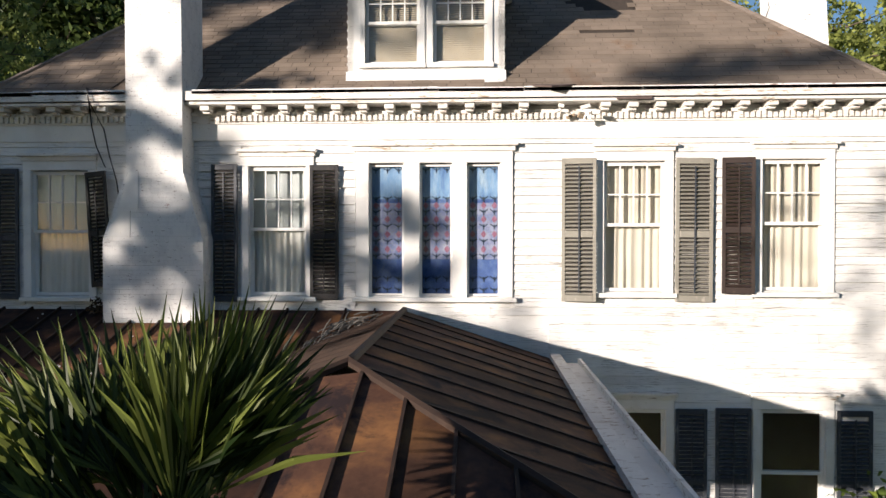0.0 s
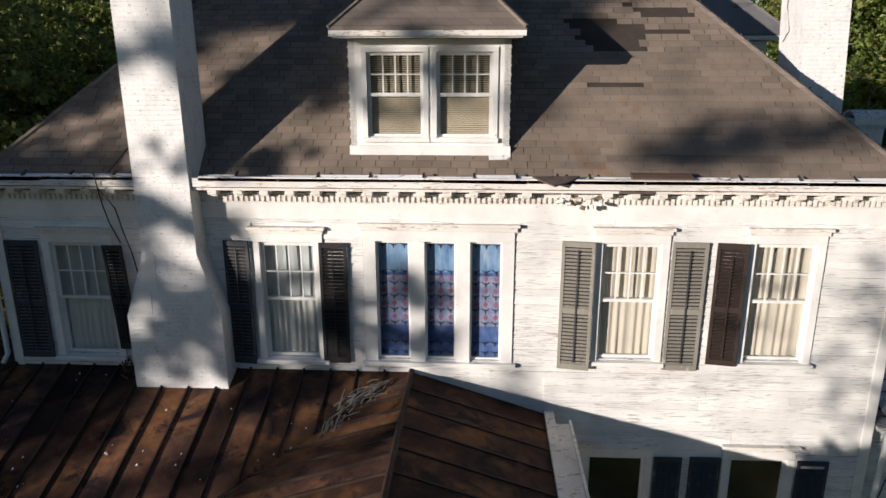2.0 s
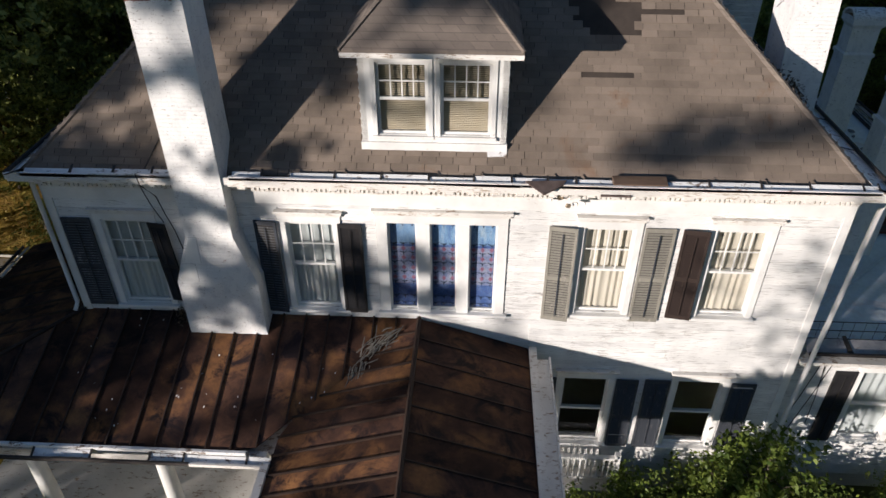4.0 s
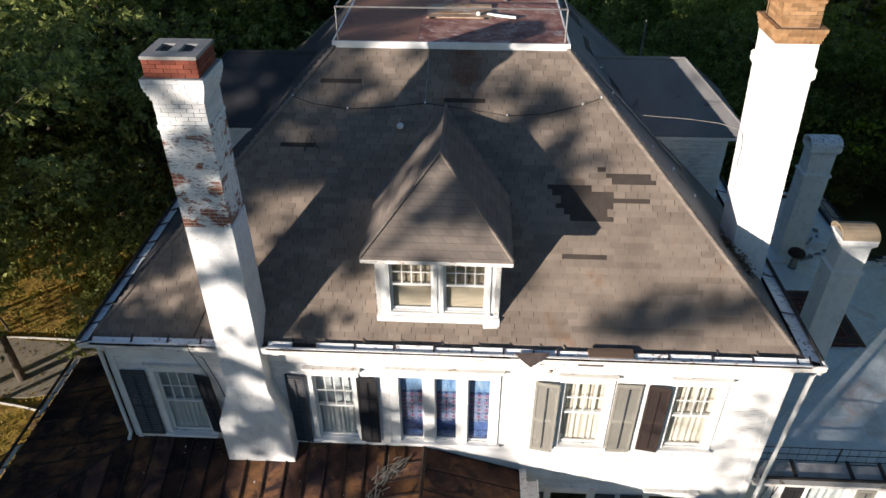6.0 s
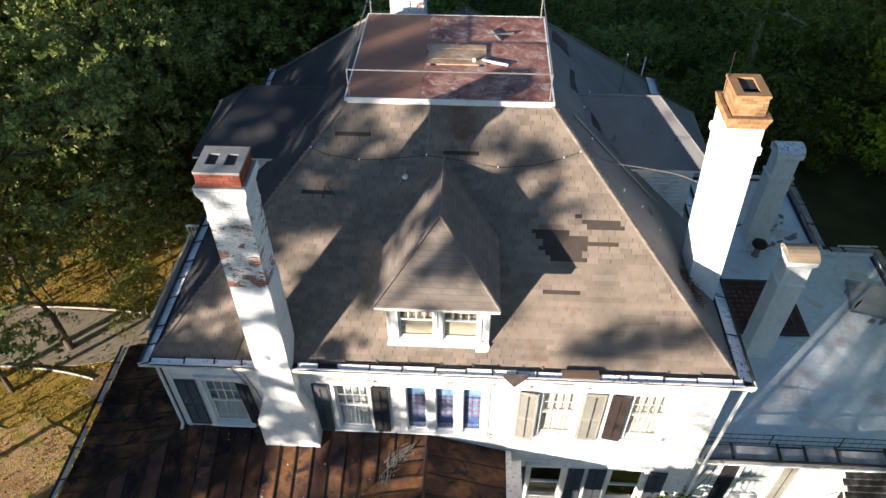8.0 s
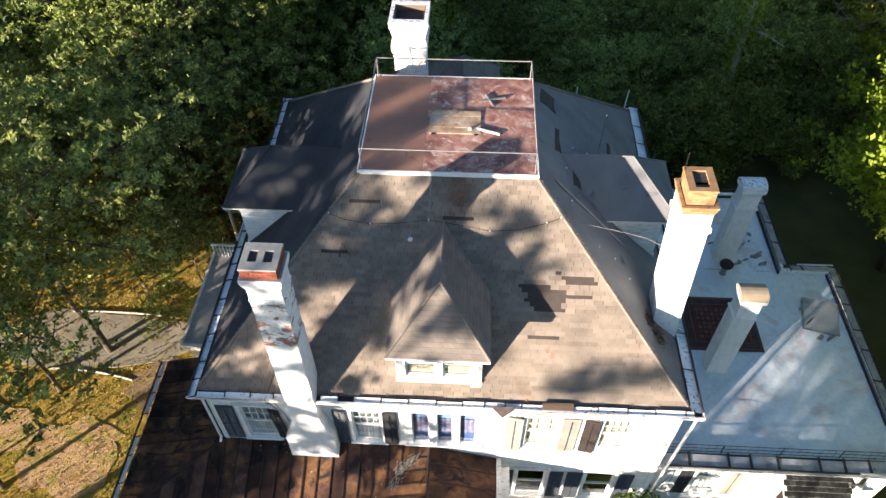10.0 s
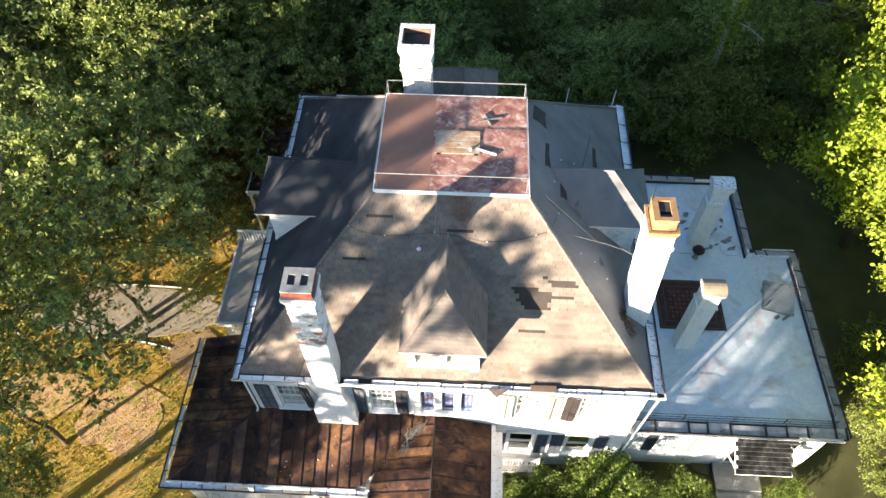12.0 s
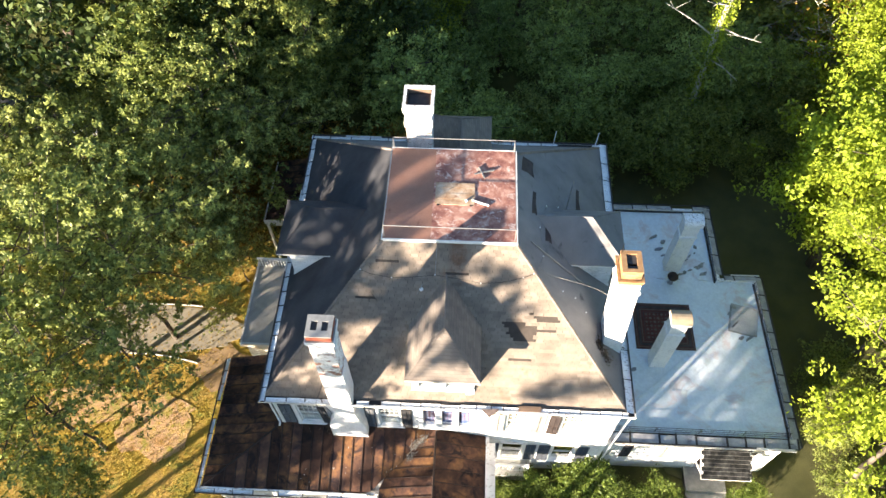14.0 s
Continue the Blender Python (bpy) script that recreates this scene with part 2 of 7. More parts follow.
M["rust_deck"] = mottled("blotched_red_tin", [(0.17, 0.06, 0.05), (0.36, 0.16, 0.12), (0.60, 0.36, 0.27)], 2.4, 16, 0.75, 0.0, 0.3, 0.2, 0.006, stain=(0.62, 0.48, 0.41), stain_scale=3.2, stain_from=0.55)
M["rust_plain"] = mottled("brown_red_tin", [(0.28, 0.135, 0.09), (0.36, 0.185, 0.13)], 0.8, 16, 0.75, 0.0, 0.3, 0.2, 0.006, stain=(0.17, 0.075, 0.05), stain_scale=1.2, stain_from=0.60)
M["rust_pan"] = mottled("brown_rusted_tin", [(0.042, 0.025, 0.023), (0.135, 0.068, 0.044), (0.40, 0.19, 0.075)], 1.1, 22, 0.82, 0.0, 0.14, 0.25, 0.006, vary="object", vary_amount=0.62, stain=(0.032, 0.022, 0.023), stain_scale=1.4, stain_from=0.50)
M["seam"] = mottled("dark_rusted_seam", [(0.028, 0.018, 0.014), (0.055, 0.032, 0.022)], 4, 30, 0.7, 0, 0.3, 0.2, 0.004)
M["brick_white"] = painted_brick("whitewashed_brick", 0.68, 0.640)
M["brick_peel"] = painted_brick("peeling_whitewashed_brick", 0.525, 0.58)
M["brick_peel_fine"] = painted_brick("chipped_whitewashed_brick", 0.575, 0.565)
M["brick_piece_white"] = paint_mat("whitewashed_brick_face", (0.80, 0.79, 0.77), (0.26, 0.12, 0.08), 0.66, 0.7, (1, 1, 1), 18.0, "object")
M["brick_red"] = mottled("red_brick", [(0.20, 0.055, 0.035), (0.30, 0.09, 0.055)], 5, 60, 0.85, 0, 0.25, 0.4, 0.004, vary="object", vary_amount=0.35)
M["brick_orange"] = mottled("orange_brick", [(0.36, 0.19, 0.085), (0.50, 0.30, 0.15)], 5, 60, 0.85, 0, 0.25, 0.4, 0.004, vary="object", vary_amount=0.42, stain=(0.20, 0.11, 0.06), stain_scale=3.0, stain_from=0.57)
M["mortar"] = mottled("old_mortar", [(0.20, 0.15, 0.12), (0.30, 0.24, 0.19)], 6, 60, 0.9, 0, 0.2, 0.4, 0.004)
M["concrete"] = mottled("grey_cement_cap", [(0.22, 0.22, 0.21), (0.34, 0.33, 0.31)], 4, 50, 0.85, 0, 0.25, 0.3, 0.004)
M["flat_roof"] = mottled("silver_coated_roofing", [(0.66, 0.74, 0.80), (0.80, 0.85, 0.88)], 0.8, 7, 0.45, 0.1, 0.5, 0.6, 0.02, stain=(0.58, 0.52, 0.52), stain_scale=0.7, stain_from=0.53)
M["tar"] = mottled("black_tar_patch", [(0.030, 0.026, 0.026), (0.085, 0.06, 0.055)], 3, 24, 0.8, 0, 0.3, 0.4, 0.006)
M["roof_patch"] = mottled("dirty_patched_roofing", [(0.36, 0.37, 0.39), (0.50, 0.49, 0.48)], 1.6, 14, 0.6, 0.2, 0.4, 0.4, 0.01, stain=(0.27, 0.23, 0.20), stain_scale=1.4, stain_from=0.50)
M["gutter_grey"] = mottled("grey_gutter_lining", [(0.27, 0.26, 0.27), (0.44, 0.42, 0.42), (0.58, 0.56, 0.55)], 2.2, 18, 0.6, 0.1, 0.4, 0.4, 0.008, stain=(0.10, 0.085, 0.08), stain_scale=2.6, stain_from=0.58)
M["lace_sky"] = mottled("pale_blue_lace_cloth", [(0.10, 0.19, 0.40), (0.22, 0.36, 0.56), (0.42, 0.52, 0.62)], 8, 60, 0.9, 0, 0.1, 0.2, 0.003, stretch=(1, 1, 0.3))
M["litter"] = mottled("rust_leaf_litter", [(0.42, 0.24, 0.10), (0.60, 0.38, 0.22), (0.52, 0.36, 0.10)], 1.6, 18, 0.95, 0, 0.1, 0.7, 0.05, stain=(0.30, 0.27, 0.06), stain_scale=1.1, stain_from=0.52)
M["bare_earth"] = mottled("bare_brown_earth", [(0.26, 0.17, 0.09), (0.42, 0.29, 0.17)], 1.4, 22, 0.95, 0, 0.1, 0.6, 0.03)
M["rug_red"] = mottled("worn_red_rug_pile", [(0.075, 0.028, 0.024), (0.14, 0.055, 0.045)], 2.5, 60, 0.95, 0, 0.1, 0.4, 0.006)
M["rug_pale"] = mottled("faded_rug_border", [(0.10, 0.078, 0.066), (0.17, 0.132, 0.11)], 5, 60, 0.95, 0, 0.1, 0.4, 0.006)
M["smear"] = mottled("thin_tar_smear", [(0.16, 0.16, 0.16), (0.34, 0.34, 0.34)], 6, 40, 0.7, 0, 0.3, 0.3, 0.004)
M["old_shake"] = mottled("mossy_grey_shakes", [(0.030, 0.030, 0.029), (0.065, 0.065, 0.062), (0.12, 0.115, 0.108)], 5, 40, 0.9, 0, 0.2, 0.5, 0.01, vary="island", vary_amount=0.6)
M["gutter_white"] = paint_mat("white_gutter_lining", (0.80, 0.80, 0.79), (0.20, 0.15, 0.12), 0.575, 0.5, (1, 2, 2), 6.0)
M["gutter_dark"] = mottled("dark_gutter_tar", [(0.030, 0.027, 0.026), (0.07, 0.06, 0.055)], 4, 30, 0.7, 0, 0.3, 0.3, 0.004)
M["iron"] = mottled("black_iron", [(0.018, 0.018, 0.02), (0.04, 0.036, 0.034)], 6, 60, 0.5, 0.6, 0.4, 0.2, 0.002)
M["steel"] = mottled("weathered_pipe_steel", [(0.22, 0.21, 0.20), (0.36, 0.34, 0.32)], 6, 50, 0.5, 0.5, 0.4, 0.2, 0.002)
M["shutter_grey"] = paint_mat("weathered_grey_shutter_paint", (0.27, 0.255, 0.215), (0.42, 0.38, 0.33), 0.60, 0.7, (3, 3, 0.6), 9.0)
M["shutter_dark"] = paint_mat("dark_green_shutter_paint", (0.050, 0.056, 0.068), (0.17, 0.165, 0.16), 0.60, 0.6, (3, 3, 0.6), 9.0)
M["hatch_board"] = mottled("rust_stained_planks", [(0.30, 0.17, 0.09), (0.48, 0.34, 0.23), (0.58, 0.48, 0.38)], 2.6, 30, 0.9, 0, 0.2, 0.4, 0.006, stain=(0.22, 0.10, 0.05), stain_scale=3.0, stain_from=0.57)
M["old_board"] = mottled("weathered_brown_board", [(0.13, 0.085, 0.06), (0.22, 0.15, 0.105)], 3, 30, 0.9, 0, 0.2, 0.4, 0.006, stretch=(0.3, 1, 1))
M["old_flashing"] = mottled("dull_brown_flashing", [(0.085, 0.062, 0.055), (0.17, 0.13, 0.115)], 5, 30, 0.8, 0, 0.2, 0.3, 0.004)
M["shutter_slate"] = paint_mat("worn_slate_shutter_paint", (0.105, 0.11, 0.115), (0.30, 0.29, 0.28), 0.56, 0.7, (3, 3, 0.6), 9.0)
M["shutter_black"] = paint_mat("black_shutter_paint", (0.022, 0.021, 0.022), (0.085, 0.055, 0.04), 0.62, 0.55, (3, 3, 0.6), 9.0)
M["shutter_brown"] = paint_mat("dark_brown_shutter_paint", (0.036, 0.024, 0.020), (0.11, 0.08, 0.06), 0.62, 0.6, (3, 3, 0.6), 9.0)
M["curtain"] = mottled("white_curtain_cloth", [(0.70, 0.70, 0.68), (0.80, 0.80, 0.77)], 2, 60, 0.9, 0, 0.1, 0.2, 0.003)
M["curtain_cream"] = mottled("cream_curtain_cloth", [(0.60, 0.54, 0.45), (0.72, 0.66, 0.57)], 2, 60, 0.9, 0, 0.1, 0.2, 0.003)
M["curtain_blue"] = mottled("blue_lace_cloth", [(0.045, 0.085, 0.25), (0.09, 0.15, 0.36), (0.15, 0.22, 0.42)], 5, 30, 0.9, 0, 0.1, 0.2, 0.003)
M["lace_pale"] = mottled("pale_lace_cloth", [(0.12, 0.17, 0.33), (0.24, 0.27, 0.42), (0.36, 0.38, 0.48)], 7, 60, 0.9, 0, 0.1, 0.2, 0.003)
M["sheer"] = mottled("pale_sheer_cloth", [(0.46, 0.49, 0.50), (0.60, 0.62, 0.62)], 4, 60, 0.9, 0, 0.1, 0.2, 0.003)
M["lace_red"] = mottled("red_lace_motif", [(0.22, 0.09, 0.15), (0.36, 0.18, 0.26)], 9, 60, 0.9, 0, 0.1, 0.2, 0.003)
M["lace_dark"] = mottled("dark_lace_motif", [(0.025, 0.04, 0.07), (0.05, 0.07, 0.11)], 6, 60, 0.9, 0, 0.1, 0.2, 0.003)
M["blind"] = mottled("tan_slat_blind", [(0.46, 0.38, 0.27), (0.60, 0.52, 0.40)], 3, 40, 0.7, 0, 0.2, 0.2, 0.003)
M["room"] = mottled("dim_room_plaster", [(0.16, 0.14, 0.12), (0.22, 0.2, 0.17)], 2, 30, 0.9, 0, 0.2, 0.2, 0.003)
M["glass"] = glass_mat("old_window_glass")
M["ground"] = mottled("olive_lawn_grass", [(0.060, 0.068, 0.024), (0.10, 0.105, 0.036), (0.14, 0.125, 0.045)], 0.3, 14, 0.95, 0, 0.1, 0.6, 0.05)
M["gold_lawn"] = mottled("dry_autumn_grass", [(0.24, 0.20, 0.035), (0.40, 0.28, 0.055), (0.46, 0.29, 0.085), (0.42, 0.29, 0.05)], 0.55, 12, 0.95, 0, 0.1, 0.7, 0.06, stain=(0.19, 0.20, 0.05), stain_scale=0.8, stain_from=0.52)
M["grass"] = leaf_mat("dry_grass_blades", (0.28, 0.24, 0.045), (0.54, 0.39, 0.095), 0.5)
M["dirt"] = mottled("pale_gravel_drive", [(0.29, 0.25, 0.19), (0.40, 0.35, 0.27)], 1.2, 30, 0.95, 0, 0.15, 0.6, 0.02)
# soil colour toned for the shade behind the house
M["shade_soil"] = mottled("shade_toned_lawn_soil", [(0.085, 0.085, 0.040), (0.135, 0.13, 0.055)], 0.5, 20, 0.95, 0, 0.1, 0.6, 0.04)
M["asphalt"] = mottled("street_asphalt", [(0.045, 0.045, 0.047), (0.065, 0.063, 0.062)], 1.0, 60, 0.9, 0, 0.25, 0.3, 0.004)
M["paving"] = mottled("grey_concrete_paving", [(0.36, 0.34, 0.30), (0.50, 0.47, 0.42)], 2.0, 40, 0.9, 0, 0.2, 0.3, 0.004)
M["bark"] = mottled("grey_brown_bark", [(0.085, 0.066, 0.05), (0.17, 0.14, 0.11)], 3, 25, 0.95, 0, 0.15, 0.8, 0.03, stretch=(1, 1, 0.3))
M["pale_bark"] = mottled("bleached_dead_bark", [(0.30, 0.28, 0.24), (0.48, 0.45, 0.40)], 3, 25, 0.95, 0, 0.15, 0.6, 0.02, stretch=(1, 1, 0.3))
M["leaf_oak"] = leaf_mat("oak_leaves", (0.095, 0.130, 0.036), (0.39, 0.42, 0.11), 0.5)
M["leaf_lawn"] = leaf_mat("turning_oak_leaves", (0.115, 0.150, 0.046), (0.50, 0.52, 0.155), 0.5)
M["leaf_gold"] = leaf_mat("turning_leaves", (0.16, 0.115, 0.022), (0.42, 0.25, 0.05), 0.4)
M["leaf_dark"] = leaf_mat("dark_wood_leaves", (0.115, 0.170, 0.048), (0.38, 0.46, 0.13), 0.45)
M["leaf_dead"] = leaf_mat("dead_brown_leaves", (0.030, 0.020, 0.014), (0.13, 0.085, 0.055), 0.2)
# oak leaves darkened in colour to stand for trees lying in shade
M["leaf_shaded"] = leaf_mat("shade_dark_oak_leaves", (0.035, 0.058, 0.018), (0.115, 0.155, 0.042), 0.35)
M["leaf_bright"] = leaf_mat("bright_yellow_green_leaves", (0.18, 0.24, 0.022), (0.47, 0.53, 0.058), 0.5)
M["leaf_shrub"] = leaf_mat("shrub_leaves", (0.060, 0.10, 0.016), (0.22, 0.27, 0.05), 0.35)
M["palm"] = leaf_mat("palm_fronds", (0.010, 0.024, 0.004), (0.19, 0.22, 0.045), 0.30, 0.5, 0.3)


# ---- mesh helpers ----
def thing(name, at=(0, 0, 0), label="", category="", group="", kind=""):
    ob = new(name)
    ob.location = at
    ob.empty_display_size = 0.2
    return tagged(ob, label, category, group, kind)


def base_of(ob):
    p = Vector((0, 0, 0))
    while ob:
        p += ob.location
        ob = ob.parent
    return p


def part(name, bm, material, parent=None, label="", smooth=False):
    """Links a bmesh, given in world places, as one mesh object under a thing or a part."""
    me = bpy.data.meshes.new(name)
    if parent:
        bmesh.ops.translate(bm, verts=bm.verts, vec=-base_of(parent))
    bm.to_mesh(me)
    bm.free()
    me.materials.append(M[material])
    if smooth:
        me.polygons.foreach_set("use_smooth", [True] * len(me.polygons))
    ob = new(name, me)
    if parent:
        ob.parent = parent
    if label:
        ob["label"] = label
    return ob


def box(bm, x0, x1, y0, y1, z0, z1):
    vs = [bm.verts.new(p) for p in ((x0, y0, z0), (x1, y0, z0), (x1, y1, z0), (x0, y1, z0), (x0, y0, z1), (x1, y0, z1), (x1, y1, z1), (x0, y1, z1))]
    for f in ((0, 3, 2, 1), (4, 5, 6, 7), (0, 1, 5, 4), (1, 2, 6, 5), (2, 3, 7, 6), (3, 0, 4, 7)):
        bm.faces.new([vs[i] for i in f])
    return vs


def boxes(*rows):
    bm = bmesh.new()
    for r in rows:
        box(bm, *r)
    return bm


def bevelled(bm, w=0.01):
    bmesh.ops.bevel(bm, geom=bm.edges[:], offset=w, segments=1, affect="EDGES", clamp_overlap=True)
    return bm


def slab(bm, pts, thick, way=(0, 0, -1)):
    """A plate: the polygon pts, thickened by thick along way."""
    w = Vector(way) * thick
    top = [bm.verts.new(p) for p in pts]
    bot = [bm.verts.new(Vector(p) + w) for p in pts]
    bm.faces.new(top)
    bm.faces.new(bot[::-1])
    k = len(pts)
    for i in range(k):
        bm.faces.new((top[i], bot[i], bot[(i + 1) % k], top[(i + 1) % k]))
    return bm


def tube(bm, pts, radii, sides=6):
    rings = []
    for i, p in enumerate(pts):
        p = Vector(p)
        d = (Vector(pts[min(i + 1, len(pts) - 1)]) - Vector(pts[max(i - 1, 0)])).normalized()
        u = d.orthogonal().normalized()
        v = d.cross(u)
        r = radii[i] if hasattr(radii, "__len__") else radii
        rings.append([bm.verts.new(p + r * (math.cos(2 * math.pi * k / sides) * u + math.sin(2 * math.pi * k / sides) * v)) for k in range(sides)])
    for a, b in zip(rings, rings[1:]):
        # match ring starts to avoid twisting
        s = min(range(sides), key=lambda q: (a[0].co - b[q].co).length)
        b[:] = b[s:] + b[:s]
        for k in range(sides):
            bm.faces.new((a[k], a[(k + 1) % sides], b[(k + 1) % sides], b[k]))
    bm.faces.new(rings[0][::-1])
    bm.faces.new(rings[-1])
    return bm


def lathe(bm, at, profile, sides=12):
    at = Vector(at)
    rings = [[bm.verts.new(at + Vector((r * math.cos(2 * math.pi * k / sides), r * math.sin(2 * math.pi * k / sides), z))) for k in range(sides)] for r, z in profile]
    for a, b in zip(rings, rings[1:]):
        for k in range(sides):
            bm.faces.new((a[k], a[(k + 1) % sides], b[(k + 1) % sides], b[k]))
    bm.faces.new(rings[0][::-1])
    bm.faces.new(rings[-1])
    return bm


def spans(x0, x1, cuts):
    """What is left of x0..x1 once the cuts are taken out."""
    out = [(x0, x1)]
    for a, b in cuts:
        out = [s for lo, hi in out for s in ((lo, min(hi, a)), (max(lo, b), hi)) if s[1] - s[0] > 0.02]
    return out


def holed_wall(bm, x0, x1, z0, z1, y0, y1, holes):
    """A wall along x with rectangular openings (hx0, hx1, hz0, hz1) through it, in one connected mesh."""
    zs = sorted({z0, z1, *[h[2] for h in holes], *[h[3] for h in holes]})
    xs = sorted({x0, x1, *[h[0] for h in holes], *[h[1] for h in holes]})
    for a, b in zip(zs, zs[1:]):
        for lo, hi in zip(xs, xs[1:]):
            mx, mz = (lo + hi) / 2, (a + b) / 2
            if not any(h[0] < mx < h[1] and h[2] < mz < h[3] for h in holes):
                box(bm, lo, hi, y0, y1, a, b)
    bmesh.ops.remove_doubles(bm, verts=bm.verts, dist=0.0005)
    return bm


def shared_piece(name, me, parent, at, scale=(1, 1, 1), rot=(0, 0, 0)):
    ob = new(name, me)
    ob.parent = parent
    ob.location = Vector(at) - base_of(parent)
    ob.rotation_euler = rot
    ob.scale = scale
    return ob


def mesh_of(name, bm, material):
    me = bpy.data.meshes.new(name)
    bm.to_mesh(me)
    bm.free()
    me.materials.append(M[material])
    return me


# ---- the plan: metres, x along the front, y away from it ----
WX0, WX1, WY0, WY1 = -8.22, 6.68, 11.10, 25.15        # outer faces of the main walls
DX0, DX1, DY0, DY1, DZ = -3.45, 1.85, 15.90, 20.65, 13.40  # the deck on top of the roof
PITCH, RUN = 0.98, 4.90
RZ = DZ - PITCH * RUN                                  # foot of the shingles
LIP = 8.72                                             # top of the gutter's lip
EX0, EX1, EY0, EY1 = -8.55, 7.10, 10.70, 25.75         # the gutter's lip
UP_WINDOWS = [(-7.28, -6.32, 5.50, 7.50), (-3.68, -2.75, 5.52, 7.55), (1.96, 2.90, 5.60, 7.60), (4.38, 5.34, 5.62, 7.62)]
TRIPLE = [(-1.74, -1.19), (-0.93, -0.42), (-0.18, 0.34)]
TZ0, TZ1 = 5.52, 7.59
LOW_WINDOWS = [(1.92, 2.92, 1.72, 3.72), (4.38, 5.36, 1.72, 3.74)]
WING_WINDOWS = [(8.42, 9.42, 1.75, 3.85), (13.75, 14.55, 1.75, 3.75)]
WGX1, WGY0, WGY1, WGXI, WGY2, WGZ = 15.15, 11.45, 20.0, 13.15, 24.55, 4.50   # the flat-roofed wing

# ---- ground ----
gb = bmesh.new()
bmesh.ops.create_grid(gb, x_segments=60, y_segments=60, size=1)
for v in gb.verts:
    f = 0.25 + 0.75 * max(abs(v.co.x), abs(v.co.y)) ** 3
    v.co.x, v.co.y = v.co.x * 400 * f, v.co.y * 400 * f + 10
    near = max(0.0, 1 - (v.co - Vector((0, 14, 0))).length / 26)
    v.co.z = 0.35 * (noise.noise(Vector((v.co.x * 0.06, v.co.y * 0.06, 0)))) * (1 - near) - 0.05
tagged(part("ground", gb, "ground"), "olive grass around the old house", "ground", kind="structure")


def ground_sheet(name, pts, z, material, label):
    bm = bmesh.new()
    slab(bm, [(x, y, z) for x, y in pts], 0.08)
    return tagged(part(name, bm, material), label, "ground", kind="structure")


def wobbly(cx, cy, rx, ry, n=26, seed=1, amount=0.18):
    rng = random.Random(seed)
    return [(cx + rx * math.cos(a) * (1 + rng.uniform(-amount, amount)), cy + ry * math.sin(a) * (1 + rng.uniform(-amount, amount)))
            for a in (2 * math.pi * k / n for k in range(n))]


ground_sheet("lawn", wobbly(16.5, 24, 11.0, 15.0, 30, 3, 0.08), 0.10, "shade_soil", "lawn behind the flat-roofed wing with shade in its colour")
ground_sheet("golden_lawn", wobbly(-26.5, 15, 15.5, 18.0, 40, 5, 0.07), 0.06, "gold_lawn", "dry golden autumn grass beside the porch")
ground_sheet("drive", wobbly(-18.0, 18.2, 5.6, 1.6, 26, 4, 0.12), 0.10, "dirt", "pale gravel parking patch beside the porch")
for a, b, c in (((-19.2, 19.75), (-16.5, 19.9), (-14.0, 19.6)), ((-19.0, 16.55), (-16.8, 16.6), (-15.0, 16.1))):
    edge = [Vector((*a, 0.1)).lerp(Vector((*b, 0.1)), t) * (1 - t) + Vector((*b, 0.1)).lerp(Vector((*c, 0.1)), t) * t for t in [k / 12 for k in range(13)]]
    tagged(part("path_edging", tube(bmesh.new(), edge, 0.055, 6), "paving"), "pale curved concrete edging along the gravel patch", "edging", kind="structure")
ground_sheet("leaf_litter", wobbly(-16.4, 12.4, 2.3, 1.7, 24, 8, 0.22), 0.085, "litter", "rust and pink fallen leaves in the dry grass")
ground_sheet("leaf_litter", wobbly(-20.5, 13.4, 2.6, 1.2, 24, 9, 0.22), 0.085, "litter", "rust and pink fallen leaves in the dry grass")
ground_sheet("bare_earth", wobbly(-13.6, 15.9, 1.5, 1.3, 22, 10, 0.2), 0.10, "bare_earth", "bare brown earth beside the porch")
ground_sheet("road", [(-60, 31.5), (-17, 33.0), (-17, 36.5), (-60, 36.0)], 0.09, "asphalt", "grey asphalt street under the trees")
ground_sheet("pavement", [(-60, 30.6), (-17, 32.1), (-17, 32.9), (-60, 31.4)], 0.14, "paving", "pale concrete kerb along the street")

# ---- main walls ----
front_holes = [(a - 0.03, b + 0.03, c - 0.03, d + 0.03) for a, b, c, d in UP_WINDOWS + LOW_WINDOWS] + [(a - 0.02, b + 0.02, TZ0 - 0.03, TZ1 + 0.03) for a, b in TRIPLE]
wall_front = tagged(part("wall_front", holed_wall(bmesh.new(), WX0, WX1, 0.0, 8.50, WY0 + 0.02, WY0 + 0.24, front_holes), "clapboard"),
                    "white clapboard front wall with peeling paint", "wall", kind="structure")
for nm, row in (("wall_left", (WX0, WX0 + 0.24, WY0 + 0.24, WY1, 0, 8.5)), ("wall_right", (WX1 - 0.24, WX1, WY0 + 0.24, WY1, 0, 8.5)),
                ("wall_back", (WX0 + 0.24, WX1 - 0.24, WY1 - 0.24, WY1, 0, 8.5))):
    tagged(part(nm, boxes(row), "clapboard"), "white clapboard house wall", "wall", kind="structure")
tagged(part("wall_inner", boxes((WX0 + 0.3, WX1 - 0.3, WY0 + 1.6, WY0 + 1.7, 0.2, 8.4)), "room"), "dim plaster wall behind the windows", "wall", kind="structure")
tagged(part("floor", boxes((WX0 + 0.26, WX1 - 0.26, WY0 + 0.26, WY0 + 1.58, 4.6, 4.8)), "room"), "upper floor behind the windows", "floor", kind="structure")
tagged(part("ceiling", boxes((WX0 + 0.26, WX1 - 0.26, WY0 + 0.26, WY0 + 1.58, 8.42, 8.5)), "room"), "plaster ceiling behind the upper windows", "ceiling", kind="structure")

